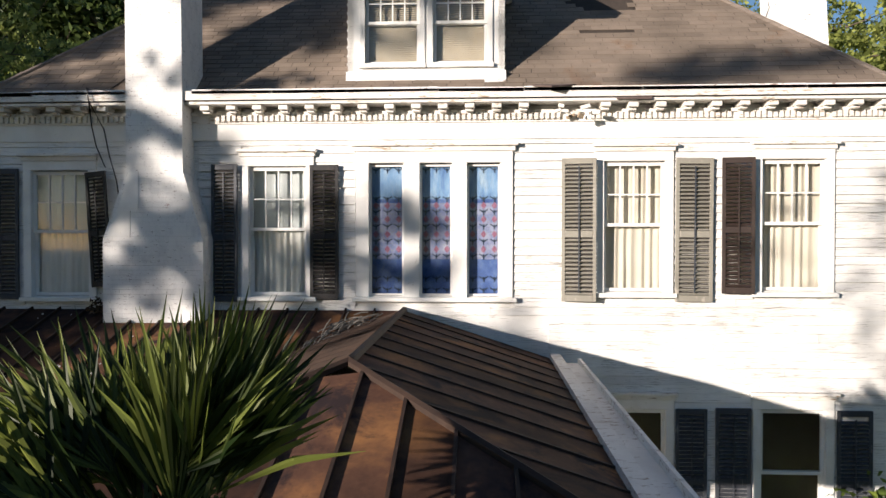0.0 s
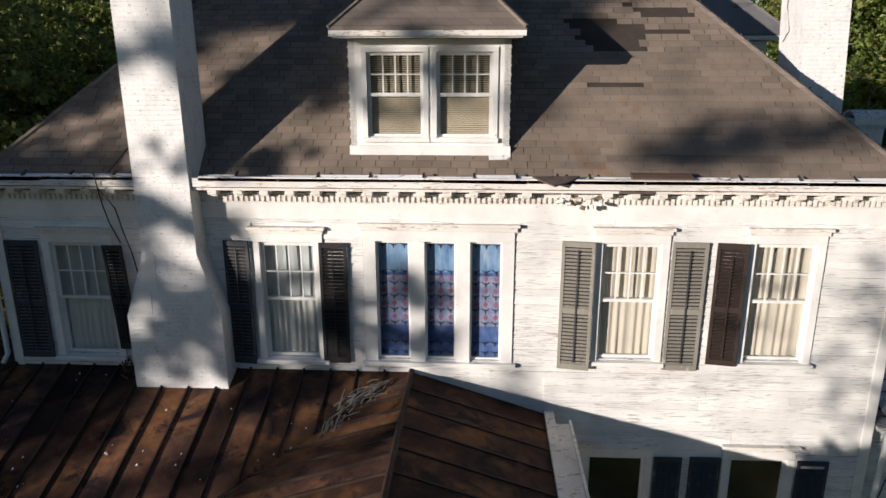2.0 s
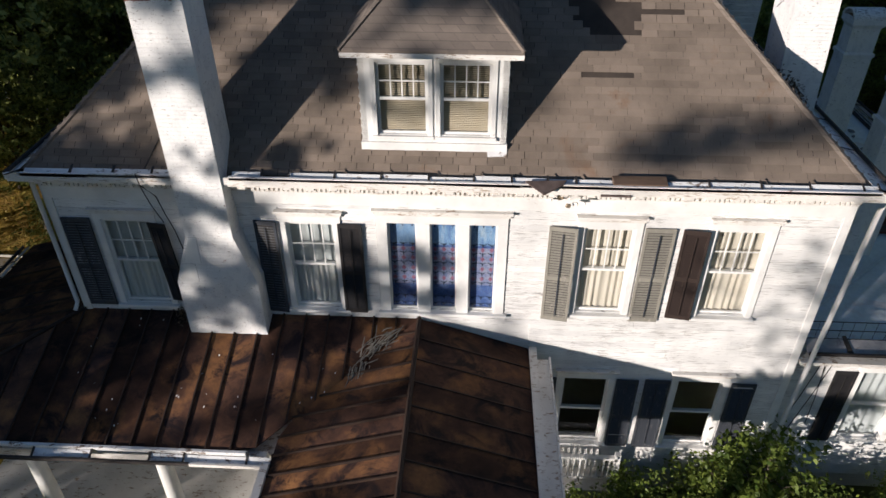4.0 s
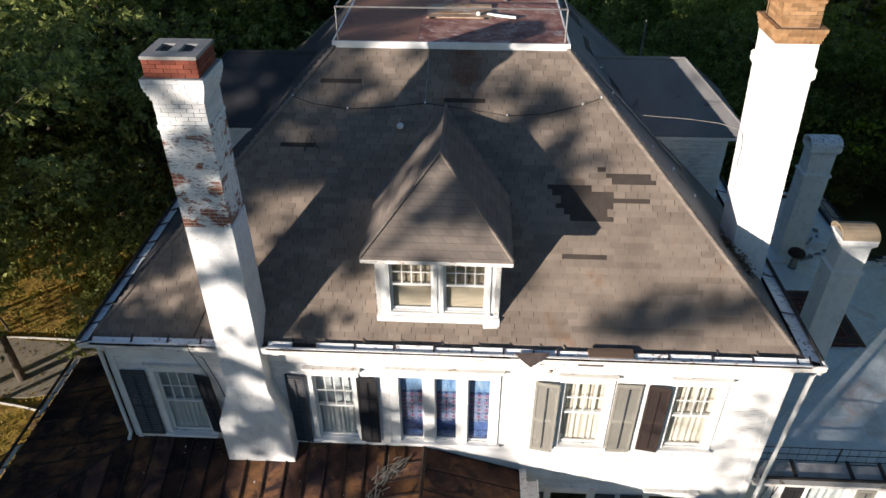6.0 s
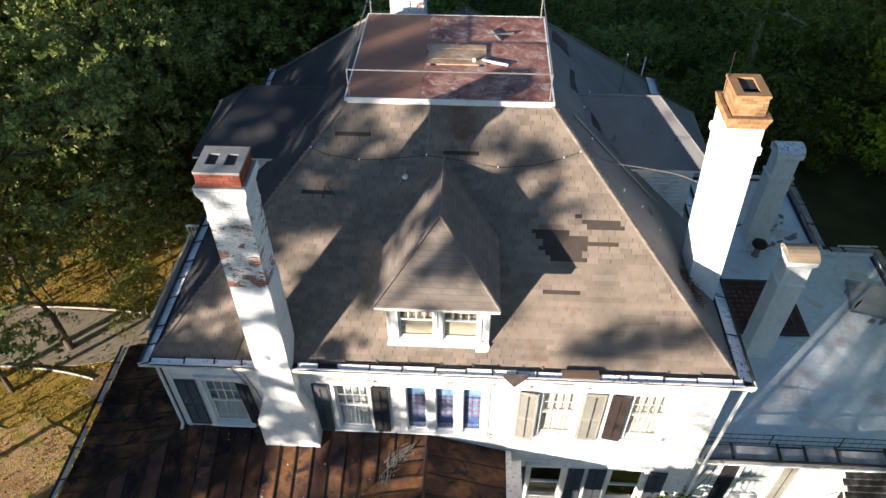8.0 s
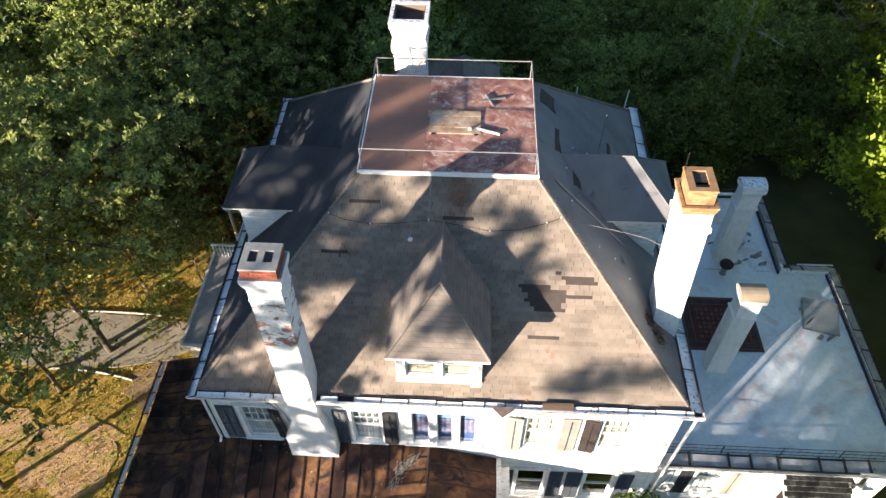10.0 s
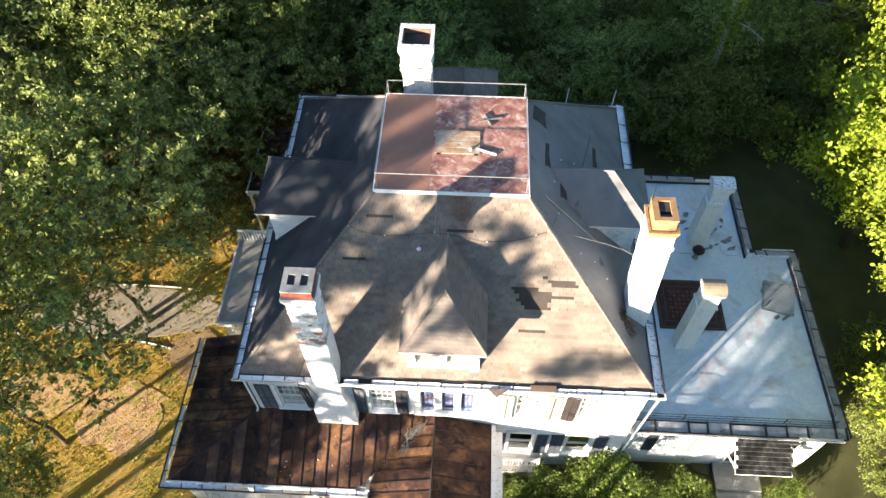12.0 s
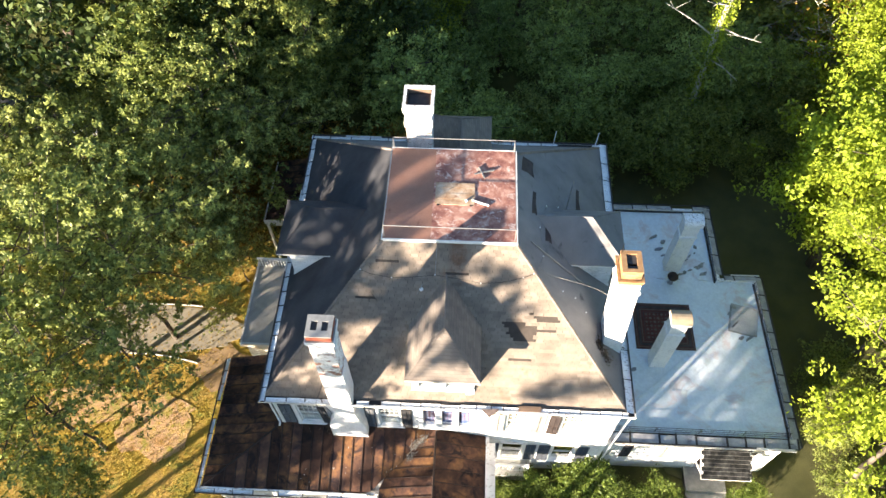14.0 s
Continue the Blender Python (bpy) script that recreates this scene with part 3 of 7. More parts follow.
# ---- main roof: four slopes up to a flat deck ----
roof = thing("roof", (-0.8, 18.3, RZ), "steep hipped asphalt shingle roof with missing shingles", "roof", kind="structure")
RXL, RXR, RYF, RYB = DX0 - RUN, DX1 + RUN, DY0 - RUN, DY1 + RUN
c_top = [(DX0, DY0, DZ), (DX1, DY0, DZ), (DX1, DY1, DZ), (DX0, DY1, DZ)]
c_low = [(RXL, RYF, RZ), (RXR, RYF, RZ), (RXR, RYB, RZ), (RXL, RYB, RZ)]
for k, (nm, mt) in enumerate((("front_slope", "underlay"), ("right_slope", "roll_roofing"), ("back_slope", "roll_roofing"), ("left_slope", "roll_shaded"))):
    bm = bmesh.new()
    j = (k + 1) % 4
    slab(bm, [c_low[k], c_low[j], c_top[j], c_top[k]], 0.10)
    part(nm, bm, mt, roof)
bm = bmesh.new()
for a, b in zip(c_low, c_top):
    a, b = Vector(a), Vector(b)
    for i in range(24):
        p, q = a.lerp(b, i / 24), a.lerp(b, (i + 1) / 24)
        tube(bm, [p - Vector((0, 0, 0.004)), q + Vector((0, 0, 0.004))], 0.062, 6)
part("hip_cap", bm, "shingle_far", roof)

# ---- deck with pipe rail ----
deck = thing("roof_deck", (-0.8, 18.3, DZ), "rusted red tin roof deck with a white edge board", "roof deck", kind="structure")
part("deck_plate", boxes((-1.58, DX1 + 0.04, DY0 - 0.04, DY1 + 0.04, DZ + 0.06, DZ + 0.10)), "rust_deck", deck)
part("deck_plate", boxes((DX0 - 0.04, -1.56, DY0 - 0.04, DY1 + 0.04, DZ + 0.06, DZ + 0.104)), "rust_plain", deck)
part("edge_board", boxes((DX0 - 0.07, DX1 + 0.07, DY0 - 0.07, DY0 - 0.03, DZ - 0.06, DZ + 0.11), (DX0 - 0.07, DX1 + 0.07, DY1 + 0.03, DY1 + 0.07, DZ - 0.06, DZ + 0.11),
                         (DX0 - 0.07, DX0 - 0.03, DY0 - 0.03, DY1 + 0.03, DZ - 0.06, DZ + 0.11), (DX1 + 0.03, DX1 + 0.07, DY0 - 0.03, DY1 + 0.03, DZ - 0.06, DZ + 0.11)), "trim", deck)
rail = thing("deck_rail", (-0.8, 18.3, DZ + 0.1), "thin grey pipe rail round the tin deck", "rail")
for x in (DX0 + 0.05, DX1 - 0.05):
    for y in (DY0 + 0.05, DY1 - 0.05):
        part("post", tube(bmesh.new(), [(x, y, DZ + 0.1), (x, y, DZ + 0.85)], 0.022), "steel", rail)
for a, b in (((DX0 + 0.05, DY0 + 0.05), (DX1 - 0.05, DY0 + 0.05)), ((DX1 - 0.05, DY0 + 0.05), (DX1 - 0.05, DY1 - 0.05)),
             ((DX1 - 0.05, DY1 - 0.05), (DX0 + 0.05, DY1 - 0.05)), ((DX0 + 0.05, DY1 - 0.05), (DX0 + 0.05, DY0 + 0.05))):
    part("rail_pipe", tube(bmesh.new(), [(*a, DZ + 0.85), (*b, DZ + 0.85)], 0.02), "steel", rail)
hatch = thing("roof_hatch", (-0.8, 18.4, DZ + 0.1), "weathered plank hatch lying flat on the tin deck", "hatch")
bm = bmesh.new()
for k in range(4):
    box(bm, -1.48, 0.15, 17.65 + 0.29 * k, 17.65 + 0.29 * k + 0.28, DZ + 0.104, DZ + 0.13 + 0.008 * (k % 2))
part("lid", bm, "hatch_board", hatch)
for x in (-1.34, 0.01):
    part("hinge", boxes((x - 0.06, x + 0.06, 17.60, 17.65, DZ + 0.10, DZ + 0.135)), "iron", hatch)


# ---- cornice and box gutters ----
cornice = thing("cornice", (-0.8, 18.3, 8.3), "peeling white cornice with brackets and dentils", "cornice", kind="structure")
part("fascia", boxes((EX0, EX1, EY0, EY0 + 0.04, 8.56, 8.70), (EX0, EX1, EY1 - 0.04, EY1, 8.56, 8.70), (EX0, EX0 + 0.04, EY0 + 0.04, EY1 - 0.04, 8.56, 8.70),
                     (EX1 - 0.04, EX1, EY0 + 0.04, EY1 - 0.04, 8.56, 8.70)), "trim_worn", cornice)
part("soffit", boxes((EX0, EX1, EY0 + 0.04, WY0, 8.50, 8.54), (EX0, EX1, WY1, EY1 - 0.04, 8.50, 8.54), (EX0, WX0, WY0, WY1, 8.50, 8.54), (WX1, EX1, WY0, WY1, 8.50, 8.54)), "trim_worn", cornice)
part("bed_mould", boxes((WX0, WX1, WY0 - 0.10, WY0 + 0.02, 8.37, 8.42), (WX0, WX1, WY0 - 0.06, WY0 + 0.02, 8.24, 8.37)), "trim_worn", cornice)
part("frieze", boxes((WX0 - 0.02, WX1 + 0.02, WY0 - 0.035, WY0 + 0.02, 7.98, 8.24)), "trim", cornice)
rng = random.Random(5)
bm = bmesh.new()
x = WX0 + 0.04
while x < WX1 - 0.06:
    if not (-5.5 < x < -4.4 or 1.28 < x < 1.62 and rng.random() < 0.8) and rng.random() > 0.03:
        box(bm, x, x + 0.052, WY0 - 0.105, WY0 - 0.06, 8.275 + rng.uniform(-0.004, 0.004), 8.37)
    x += 0.087
part("dentil_band", bm, "trim_worn", cornice)
brk = mesh_of("bracket", bevelled(boxes((-0.075, 0.075, -0.30, 0.0, -0.03, 0.05), (-0.06, 0.06, -0.22, 0.0, -0.07, -0.03)), 0.008), "trim_worn")
x = WX0 + 0.2
while x < WX1:
    if not (-5.6 < x < -4.35 or 1.1 < x < 1.7):
        shared_piece("bracket", brk, cornice, (x, WY0 - 0.01, 8.45 + rng.uniform(-0.006, 0.006)), rot=(0, rng.uniform(-0.03, 0.03), 0))
    x += 0.415
gutter = thing("box_gutter", (-0.8, 18.3, 8.6), "white-lined box gutter with dark tar seams along the eaves", "gutter", kind="structure")
part("trough", boxes((EX0, EX1, EY0 + 0.04, RYF + 0.06, 8.54, 8.58), (EX0, EX1, RYB - 0.06, EY1 - 0.04, 8.54, 8.58), (EX0 + 0.04, RXL + 0.06, RYF + 0.06, RYB - 0.06, 8.54, 8.58),
                     (RXR - 0.06, EX1 - 0.04, RYF + 0.06, RYB - 0.06, 8.54, 8.58)), "gutter_dark", gutter)


def gutter_run(a, b, inward, parent, z=LIP, width=0.30, step=0.82, seed=1, lip="gutter_dark", lining="gutter_white", strap=0.02):
    """White lining plates between a and b, with a dark strap at each joint; inward: the way to the roof."""
    rng = random.Random(seed)
    a, b, n = Vector((*a, 0)), Vector((*b, 0)), Vector((*inward, 0))
    d = (b - a)
    length = d.length
    d.normalize()
    s = 0.0
    while s < length - 0.1:
        e = min(length, s + step * rng.uniform(0.75, 1.5))
        if rng.random() > 0.06:
            p, q = a + d * (s + 0.012), a + d * (e - 0.012)
            lo, hi = z - 0.09, z + rng.uniform(-0.015, 0.03)
            bm = bmesh.new()
            w = width * rng.uniform(0.85, 1.0)
            slab(bm, [p + n * 0.05 + Vector((0, 0, lo)), q + n * 0.05 + Vector((0, 0, lo + rng.uniform(-0.01, 0.01))), q + n * w + Vector((0, 0, hi)), p + n * w + Vector((0, 0, hi))], 0.012)
            part("lining", bm, lining, parent)
        p = a + d * e
        bm = bmesh.new()
        slab(bm, [p - d * strap + n * 0.02 + Vector((0, 0, z - 0.05)), p + d * strap + n * 0.02 + Vector((0, 0, z - 0.05)),
                  p + d * strap * 0.75 + n * (width + 0.04) + Vector((0, 0, z + 0.05)), p - d * strap + n * (width + 0.02) + Vector((0, 0, z + 0.05))], 0.015)
        part("strap", bm, "gutter_dark", parent)
        s = e
    s = 0.0
    while s < length - 0.05:
        e = min(length, s + rng.uniform(1.2, 2.6))
        p, q, up = a + d * s, a + d * (e - 0.006), Vector((0, 0, z + rng.uniform(-0.012, 0.012)))
        bm = bmesh.new()
        slab(bm, [p + up, q + up + Vector((0, 0, rng.uniform(-0.01, 0.01))), q + n * 0.045 + up, p + n * 0.045 + up], 0.07)
        part("lip", bm, lip if rng.random() > 0.12 else "trim_worn", parent)
        s = e


gutter_run((EX0 + 0.3, EY0), (-5.50, EY0), (0, 1), gutter, width=0.22, step=0.6, seed=2, lip="gutter_white")
gutter_run((-4.45, EY0), (EX1 - 0.3, EY0), (0, 1), gutter, width=0.22, step=0.6, seed=3, lip="gutter_white")
gutter_run((EX0, EY1 - 0.3), (EX0, EY0), (1, 0), gutter, seed=4)
gutter_run((EX1, EY0 + 0.2), (EX1, EY1), (-1, 0), gutter, width=0.42, step=1.1, seed=6, strap=0.012)
gutter_run((EX1, EY1), (EX0, EY1), (0, -1), gutter, seed=7)


# ---- dormers: built facing the front, with the middle of the roof's foot as origin ----
def sash(parent, x0, x1, z0, z1, y, cols, rows, thick=0.04, bar=0.022, stile=0.05):
    s = part("sash", holed_wall(bmesh.new(), x0, x1, z0, z1, y, y + thick, [(x0 + stile, x1 - stile, z0 + stile, z1 - stile)]), "trim", parent)
    w, h = (x1 - x0 - 2 * stile), (z1 - z0 - 2 * stile)
    for c in range(1, cols):
        cx = x0 + stile + w * c / cols
        part("muntin", boxes((cx - bar / 2, cx + bar / 2, y + 0.006, y + thick - 0.006, z0 + stile, z1 - stile)), "trim", s)
    for r in range(1, rows):
        cz = z0 + stile + h * r / rows
        part("muntin", boxes((x0 + stile, x1 - stile, y + 0.008, y + thick - 0.008, cz - bar / 2, cz + bar / 2)), "trim", s)
    g = part("pane", boxes((x0 + stile, x1 - stile, y + 0.018, y + 0.022, z0 + stile, z1 - stile)), "glass", s)
    g.visible_shadow = False
    return s


def dormer():
    """Hip-roofed dormer with a pair of sash windows; front wall at y = 0, its foot at z = 0."""
    d = thing("dormer", (0, 0, 0), "white hip-roofed roof dormer with paired sash windows", "dormer", "roof dormers")
    wx, zt = 1.28, 1.82
    win = [(-0.99, -0.10), (0.12, 1.00)]
    part("front_wall", holed_wall(bmesh.new(), -wx, wx, -0.02, zt, 0.0, 0.12, [(a, b, 0.30, 1.62) for a, b in win]), "trim", d)
    for sx in (-1, 1):
        bm = bmesh.new()
        tri = [(sx * wx, 0.0, -0.02), (sx * wx, 1.95, zt), (sx * wx, 0.0, zt)]
        slab(bm, tri if sx > 0 else tri[::-1], 0.1, (-sx, 0, 0))
        sw = part("side_wall", bm, "clapboard", d)
        for k in range(1, 13):
            z = 0.14 * k
            bm = bmesh.new()
            x0, x1 = sorted((sx * wx, sx * (wx + 0.018)))
            box(bm, x0, x1, 0.02, z / 0.98 + 0.02, z, z + 0.03)
            part("clapboard", bm, "clapboard", sw)
    for a, b in win:
        w = part("window_frame", bevelled(boxes((a - 0.09, a, -0.03, 0.06, 0.26, 1.66), (b, b + 0.09, -0.03, 0.06, 0.26, 1.66), (a - 0.09, b + 0.09, -0.035, 0.06, 1.62, 1.70)), 0.006), "trim", d)
        part("sill", boxes((a - 0.10, b + 0.10, -0.07, 0.08, 0.22, 0.29)), "trim", w)
        sash(d, a, b, 0.94, 1.62, 0.03, 4, 2)
        sash(d, a, b, 0.29, 0.98, 0.06, 1, 1)
        bm = bmesh.new()
        z = 0.34
        while z < 1.58:
            box(bm, a + 0.05, b - 0.05, 0.13, 0.15, z, z + (0.027 if z < 0.95 else 0.016))
            z += 0.034
        part("blind", bm, "blind", d, "tan slatted blind")
    part("backing", boxes((-wx + 0.1, wx - 0.1, 0.55, 0.6, -0.4, zt)), "room", d)
    part("apron", boxes((-wx - 0.02, wx + 0.02, -0.05, 0.0, 0.0, 0.16)), "trim", d)
    ex, ez, ef, rz, rf, rb = 1.48, 1.98, -0.47, 3.44, 1.14, 3.50
    meet = 2.02
    bm = bmesh.new()
    slab(bm, [(-ex, ef, ez), (ex, ef, ez), (0, rf, rz)], 0.05)
    part("front_hip", bm, "shingle_far", d)
    for sx in (-1, 1):
        bm = bmesh.new()
        pts = [(sx * ex, ef, ez), (sx * ex, meet, ez), (0, rb, rz), (0, rf, rz)]
        slab(bm, pts if sx > 0 else pts[::-1], 0.05)
        part("roof_side", bm, "shingle_far", d)
    part("eave_board", boxes((-ex, ex, ef - 0.01, ef + 0.05, ez - 0.125, ez - 0.045), (-ex, -ex + 0.05, ef + 0.05, meet, ez - 0.13, ez - 0.05), (ex - 0.05, ex, ef + 0.05, meet, ez - 0.12, ez - 0.05)), "trim_worn", d)
    part("soffit", boxes((-ex + 0.05, ex - 0.05, ef + 0.05, 0.0, ez - 0.15, ez - 0.12), (-ex + 0.05, -wx, 0.0, 1.9, ez - 0.15, ez - 0.12), (wx, ex - 0.05, 0.0, 1.9, ez - 0.15, ez - 0.12)), "trim", d)
    bm = bmesh.new()
    tube(bm, [(0, rf, rz + 0.01), (0, rb, rz + 0.01)], 0.045, 5)
    for sx in (-1, 1):
        tube(bm, [(sx * ex, ef, ez), (0, rf, rz + 0.01)], 0.035, 5)
    part("ridge_cap", bm, "shingle_far", d)
    return d


DFOOT = 0.42          # how far the front wall stands inside the foot of the slope
dz = RZ + PITCH * DFOOT - 0.04
front_dormer = dormer()
front_dormer.matrix_basis = pose(-0.86, RYF + DFOOT, dz)
# the left dormer's roof takes the copy with shade in its colour
for where, cover in ((pose(RXR - DFOOT, 18.08, dz, 0, 0, 90), "roll_roofing"), (pose(RXL + DFOOT, 18.08, dz, 0, 0, -90), "roll_shaded")):
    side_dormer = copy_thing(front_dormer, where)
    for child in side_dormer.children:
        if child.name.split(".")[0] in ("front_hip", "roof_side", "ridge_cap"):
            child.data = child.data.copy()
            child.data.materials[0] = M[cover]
copy_thing(front_dormer, pose(-0.55, RYB - DFOOT - 0.35, dz, 0, 0, 180))


# ---- chimneys ----
def stack(bm, x0, x1, y0, y1, levels):
    """Levels: (z, grow) rings, joined from the lowest to the highest."""
    rings = []
    for z, g in levels:
        gx0, gx1, gy0, gy1 = (g if hasattr(g, "__len__") else (g, g, g, g))
        rings.append([bm.verts.new(p) for p in ((x0 - gx0, y0 - gy0, z), (x1 + gx1, y0 - gy0, z), (x1 + gx1, y1 + gy1, z), (x0 - gx0, y1 + gy1, z))])
    for a, b in zip(rings, rings[1:]):
        for k in range(4):
            bm.faces.new((a[k], a[(k + 1) % 4], b[(k + 1) % 4], b[k]))
    bm.faces.new(rings[0][::-1])
    bm.faces.new(rings[-1])
    return bm


def flue_cap(parent, x0, x1, y0, y1, z0, z1, n, material, along="x", wall=0.16):
    """A cap ring with n flues that are open at the top."""
    holes = []
    if along == "x":
        w = (x1 - x0 - wall * (n + 1)) / n
        holes = [(x0 + wall + k * (w + wall), x0 + wall + k * (w + wall) + w, y0 + wall * 1.6, y1 - wall * 1.6) for k in range(n)]
    else:
        w = (y1 - y0 - wall * (n + 1)) / n
        holes = [(x0 + wall * 1.3, x1 - wall * 1.3, y0 + wall + k * (w + wall), y0 + wall + k * (w + wall) + w) for k in range(n)]
    bm = bmesh.new()
    ys = sorted({y0, y1, *[h[2] for h in holes], *[h[3] for h in holes]})
    for a, b in zip(ys, ys[1:]):
        mid = (a + b) / 2
        for lo, hi in spans(x0, x1, [(h[0], h[1]) for h in holes if h[2] < mid < h[3]]):
            box(bm, lo, hi, a, b, z0, z1)
    part("cap", bm, material, parent)
    part("flue_bottom", boxes((x0 + 0.05, x1 - 0.05, y0 + 0.05, y1 - 0.05, z0 - 0.02, z0 + 0.01)), "gutter_dark", parent)


def brick_courses(parent, x0, x1, y0, y1, z0, courses, grow, material, h=0.075, seed=1, front_only=False):
    """Single bricks round a stack, course by course; grow(i): how far course i corbels out."""
    rng = random.Random(seed)
    unit = mesh_of("brick", bevelled(boxes((-0.5, 0.5, -0.05, 0.05, -0.5, 0.5)), 0.006), material)
    for i in range(courses):
        g = grow(i)
        z = z0 + (i + 0.5) * h
        for side in range(4):
            if front_only and side != 0:
                continue
            lo, hi = (x0 - g, x1 + g) if side in (0, 2) else (y0 - g, y1 + g)
            if side in (1, 3):
                lo, hi = lo + 0.1, hi - 0.1
            cnt = max(1, round((hi - lo) / 0.21))
            step = (hi - lo) / cnt
            s = lo + (step / 2 if i % 2 else 0)
            cells = [(lo + k * step, lo + (k + 1) * step) for k in range(cnt)] if i % 2 == 0 else \
                [(lo, lo + step / 2)] + [(lo + step / 2 + k * step, lo + step / 2 + (k + 1) * step) for k in range(cnt - 1)] + [(hi - step / 2, hi)]
            for a, b in cells:
                j = rng.uniform(-0.003, 0.004)
                c, ln = (a + b) / 2, b - a - 0.006
                if side == 0:
                    at, r = (c, y0 - g + 0.05 + j, z), 0
                elif side == 2:
                    at, r = (c, y1 + g - 0.05 + j, z), 0
                elif side == 1:
                    at, r = (x1 + g - 0.05 + j, c, z), radians(90)
                else:
                    at, r = (x0 - g + 0.05 + j, c, z), radians(90)
                shared_piece("brick", unit, parent, at, (ln, 1, h - 0.005), (0, 0, r))


# great outside chimney on the front wall
C1 = (-5.48, -4.58, 10.66, 11.50)
C1T = (-5.50, -4.63, 10.67, 11.49)
ch1 = thing("chimney", (-5.0, 11.0, 5.2), "tall whitewashed brick chimney with peeling paint and a red cap", "chimney")
part("shaft", stack(bmesh.new(), *C1, [(4.9, (0.36, 0.33, 0.04, 0.0)), (6.40, (0.36, 0.33, 0.04, 0.0)), (7.45, 0.0), (11.75, (0.009, -0.026, -0.004, 0))]), "brick_white", ch1)
part("shaft_top", stack(bmesh.new(), *C1T, [(11.75, 0.0), (13.70, 0.0), (13.72, 0.015), (13.80, 0.015)]), "brick_peel", ch1, "patchy peeling whitewash over red brick")
bm = bmesh.new()
slab(bm, [(-5.76, 10.612, 6.43), (-5.40, 10.612, 6.43), (-5.40, 10.628, 6.84), (-5.64, 10.628, 6.84)], 0.01, (0, 1, 0))
slab(bm, [(-5.60, 10.626, 6.86), (-5.28, 10.626, 6.86), (-5.28, 10.650, 7.44), (-5.44, 10.650, 7.44)], 0.01, (0, 1, 0))
part("shoulder_plate", bm, "trim", ch1, "painted sheet metal plates on the shoulder")
part("core", stack(bmesh.new(), C1T[0] + 0.07, C1T[1] - 0.07, C1T[2] + 0.07, C1T[3] - 0.07, [(13.80, 0.0), (14.62, 0.03)]), "trim", ch1)
brick_courses(ch1, *C1T, 13.80, 11, lambda i: 0.0 if i < 6 else min(0.09, 0.025 * (i - 5)), "brick_piece_white", seed=8)
part("cap_bed", boxes((C1T[0] - 0.07, C1T[1] + 0.07, C1T[2] - 0.07, C1T[3] + 0.07, 14.60, 14.635)), "concrete", ch1)
brick_courses(ch1, C1T[0] - 0.015, C1T[1] + 0.015, C1T[2] - 0.015, C1T[3] + 0.015, 14.635, 4, lambda i: 0.0, "brick_red", seed=9)
flue_cap(ch1, C1T[0] - 0.025, C1T[1] + 0.025, C1T[2] - 0.025, C1T[3] + 0.025, 14.935, 14.99, 2, "concrete")

# chimney on the right-hand slope
C2 = (5.92, 6.74, 13.60, 14.60)
ch2 = thing("chimney", (6.2, 14.1, 9.0), "tall white painted chimney with an orange brick top", "chimney")
part("shaft", stack(bmesh.new(), *C2, [(4.6, 0.0), (13.60, 0.0), (13.68, 0.05), (13.86, 0.05), (13.90, 0.0), (14.35, 0.0)]), "brick_white", ch2)
part("core", stack(bmesh.new(), C2[0] + 0.06, C2[1] - 0.06, C2[2] + 0.06, C2[3] - 0.06, [(14.35, 0.0), (15.05, 0.0)]), "mortar", ch2)
brick_courses(ch2, *C2, 14.35, 4, lambda i: 0.02 + 0.02 * i, "brick_orange", seed=10)
brick_courses(ch2, C2[0] + 0.05, C2[1] - 0.05, C2[2] + 0.05, C2[3] - 0.05, 14.65, 6, lambda i: 0.0, "brick_orange", seed=11)
flue_cap(ch2, C2[0] + 0.03, C2[1] - 0.03, C2[2] + 0.03, C2[3] - 0.03, 15.10, 15.16, 1, "brick_orange", "y", 0.15)
part("divider", bevelled(boxes((C2[0] + 0.22, C2[1] - 0.22, 13.92, 14.02, 15.06, 15.11)), 0.006), "brick_orange", ch2)

def leaning(t, z0, per_metre, shift):
    """Lets a stack lean along x: the bricks are moved, the rest is sheared."""
    for child in t.children:
        if child.name.startswith("brick"):
            child.location.x += shift + per_metre * (child.location.z + t.location.z - z0)
        else:
            for v in child.data.vertices:
                v.co.x += shift + per_metre * (v.co.z + base_of(child).z - z0)


leaning(ch2, 9.0, -0.060, -0.09)

# chimney at the back of the deck
C5 = (-2.95, -1.85, 21.70, 22.90)
ch5 = thing("chimney", (-2.4, 22.3, 11.0), "broad whitewashed chimney with dark mortar lines behind the deck", "chimney")
part("shaft", stack(bmesh.new(), *C5, [(8.0, 0.0), (13.5, 0.0), (13.9, 0.08), (14.1, 0.08), (14.3, 0.0), (14.75, 0.10)]), "brick_peel_fine", ch5)
flue_cap(ch5, C5[0] - 0.12, C5[1] + 0.12, C5[2] - 0.12, C5[3] + 0.12, 14.75, 15.0, 1, "brick_peel_fine", "x", 0.13)
part("lining", boxes((C5[0] + 0.02, C5[0] + 0.05, C5[2] + 0.10, C5[3] - 0.10, 14.76, 14.97), (C5[1] - 0.05, C5[1] - 0.02, C5[2] + 0.10, C5[3] - 0.10, 14.76, 14.97), (C5[0] + 0.05, C5[1] - 0.05, C5[3] - 0.13, C5[3] - 0.10, 14.76, 14.97)), "old_board", ch5, "brown bare brick inside the flue")

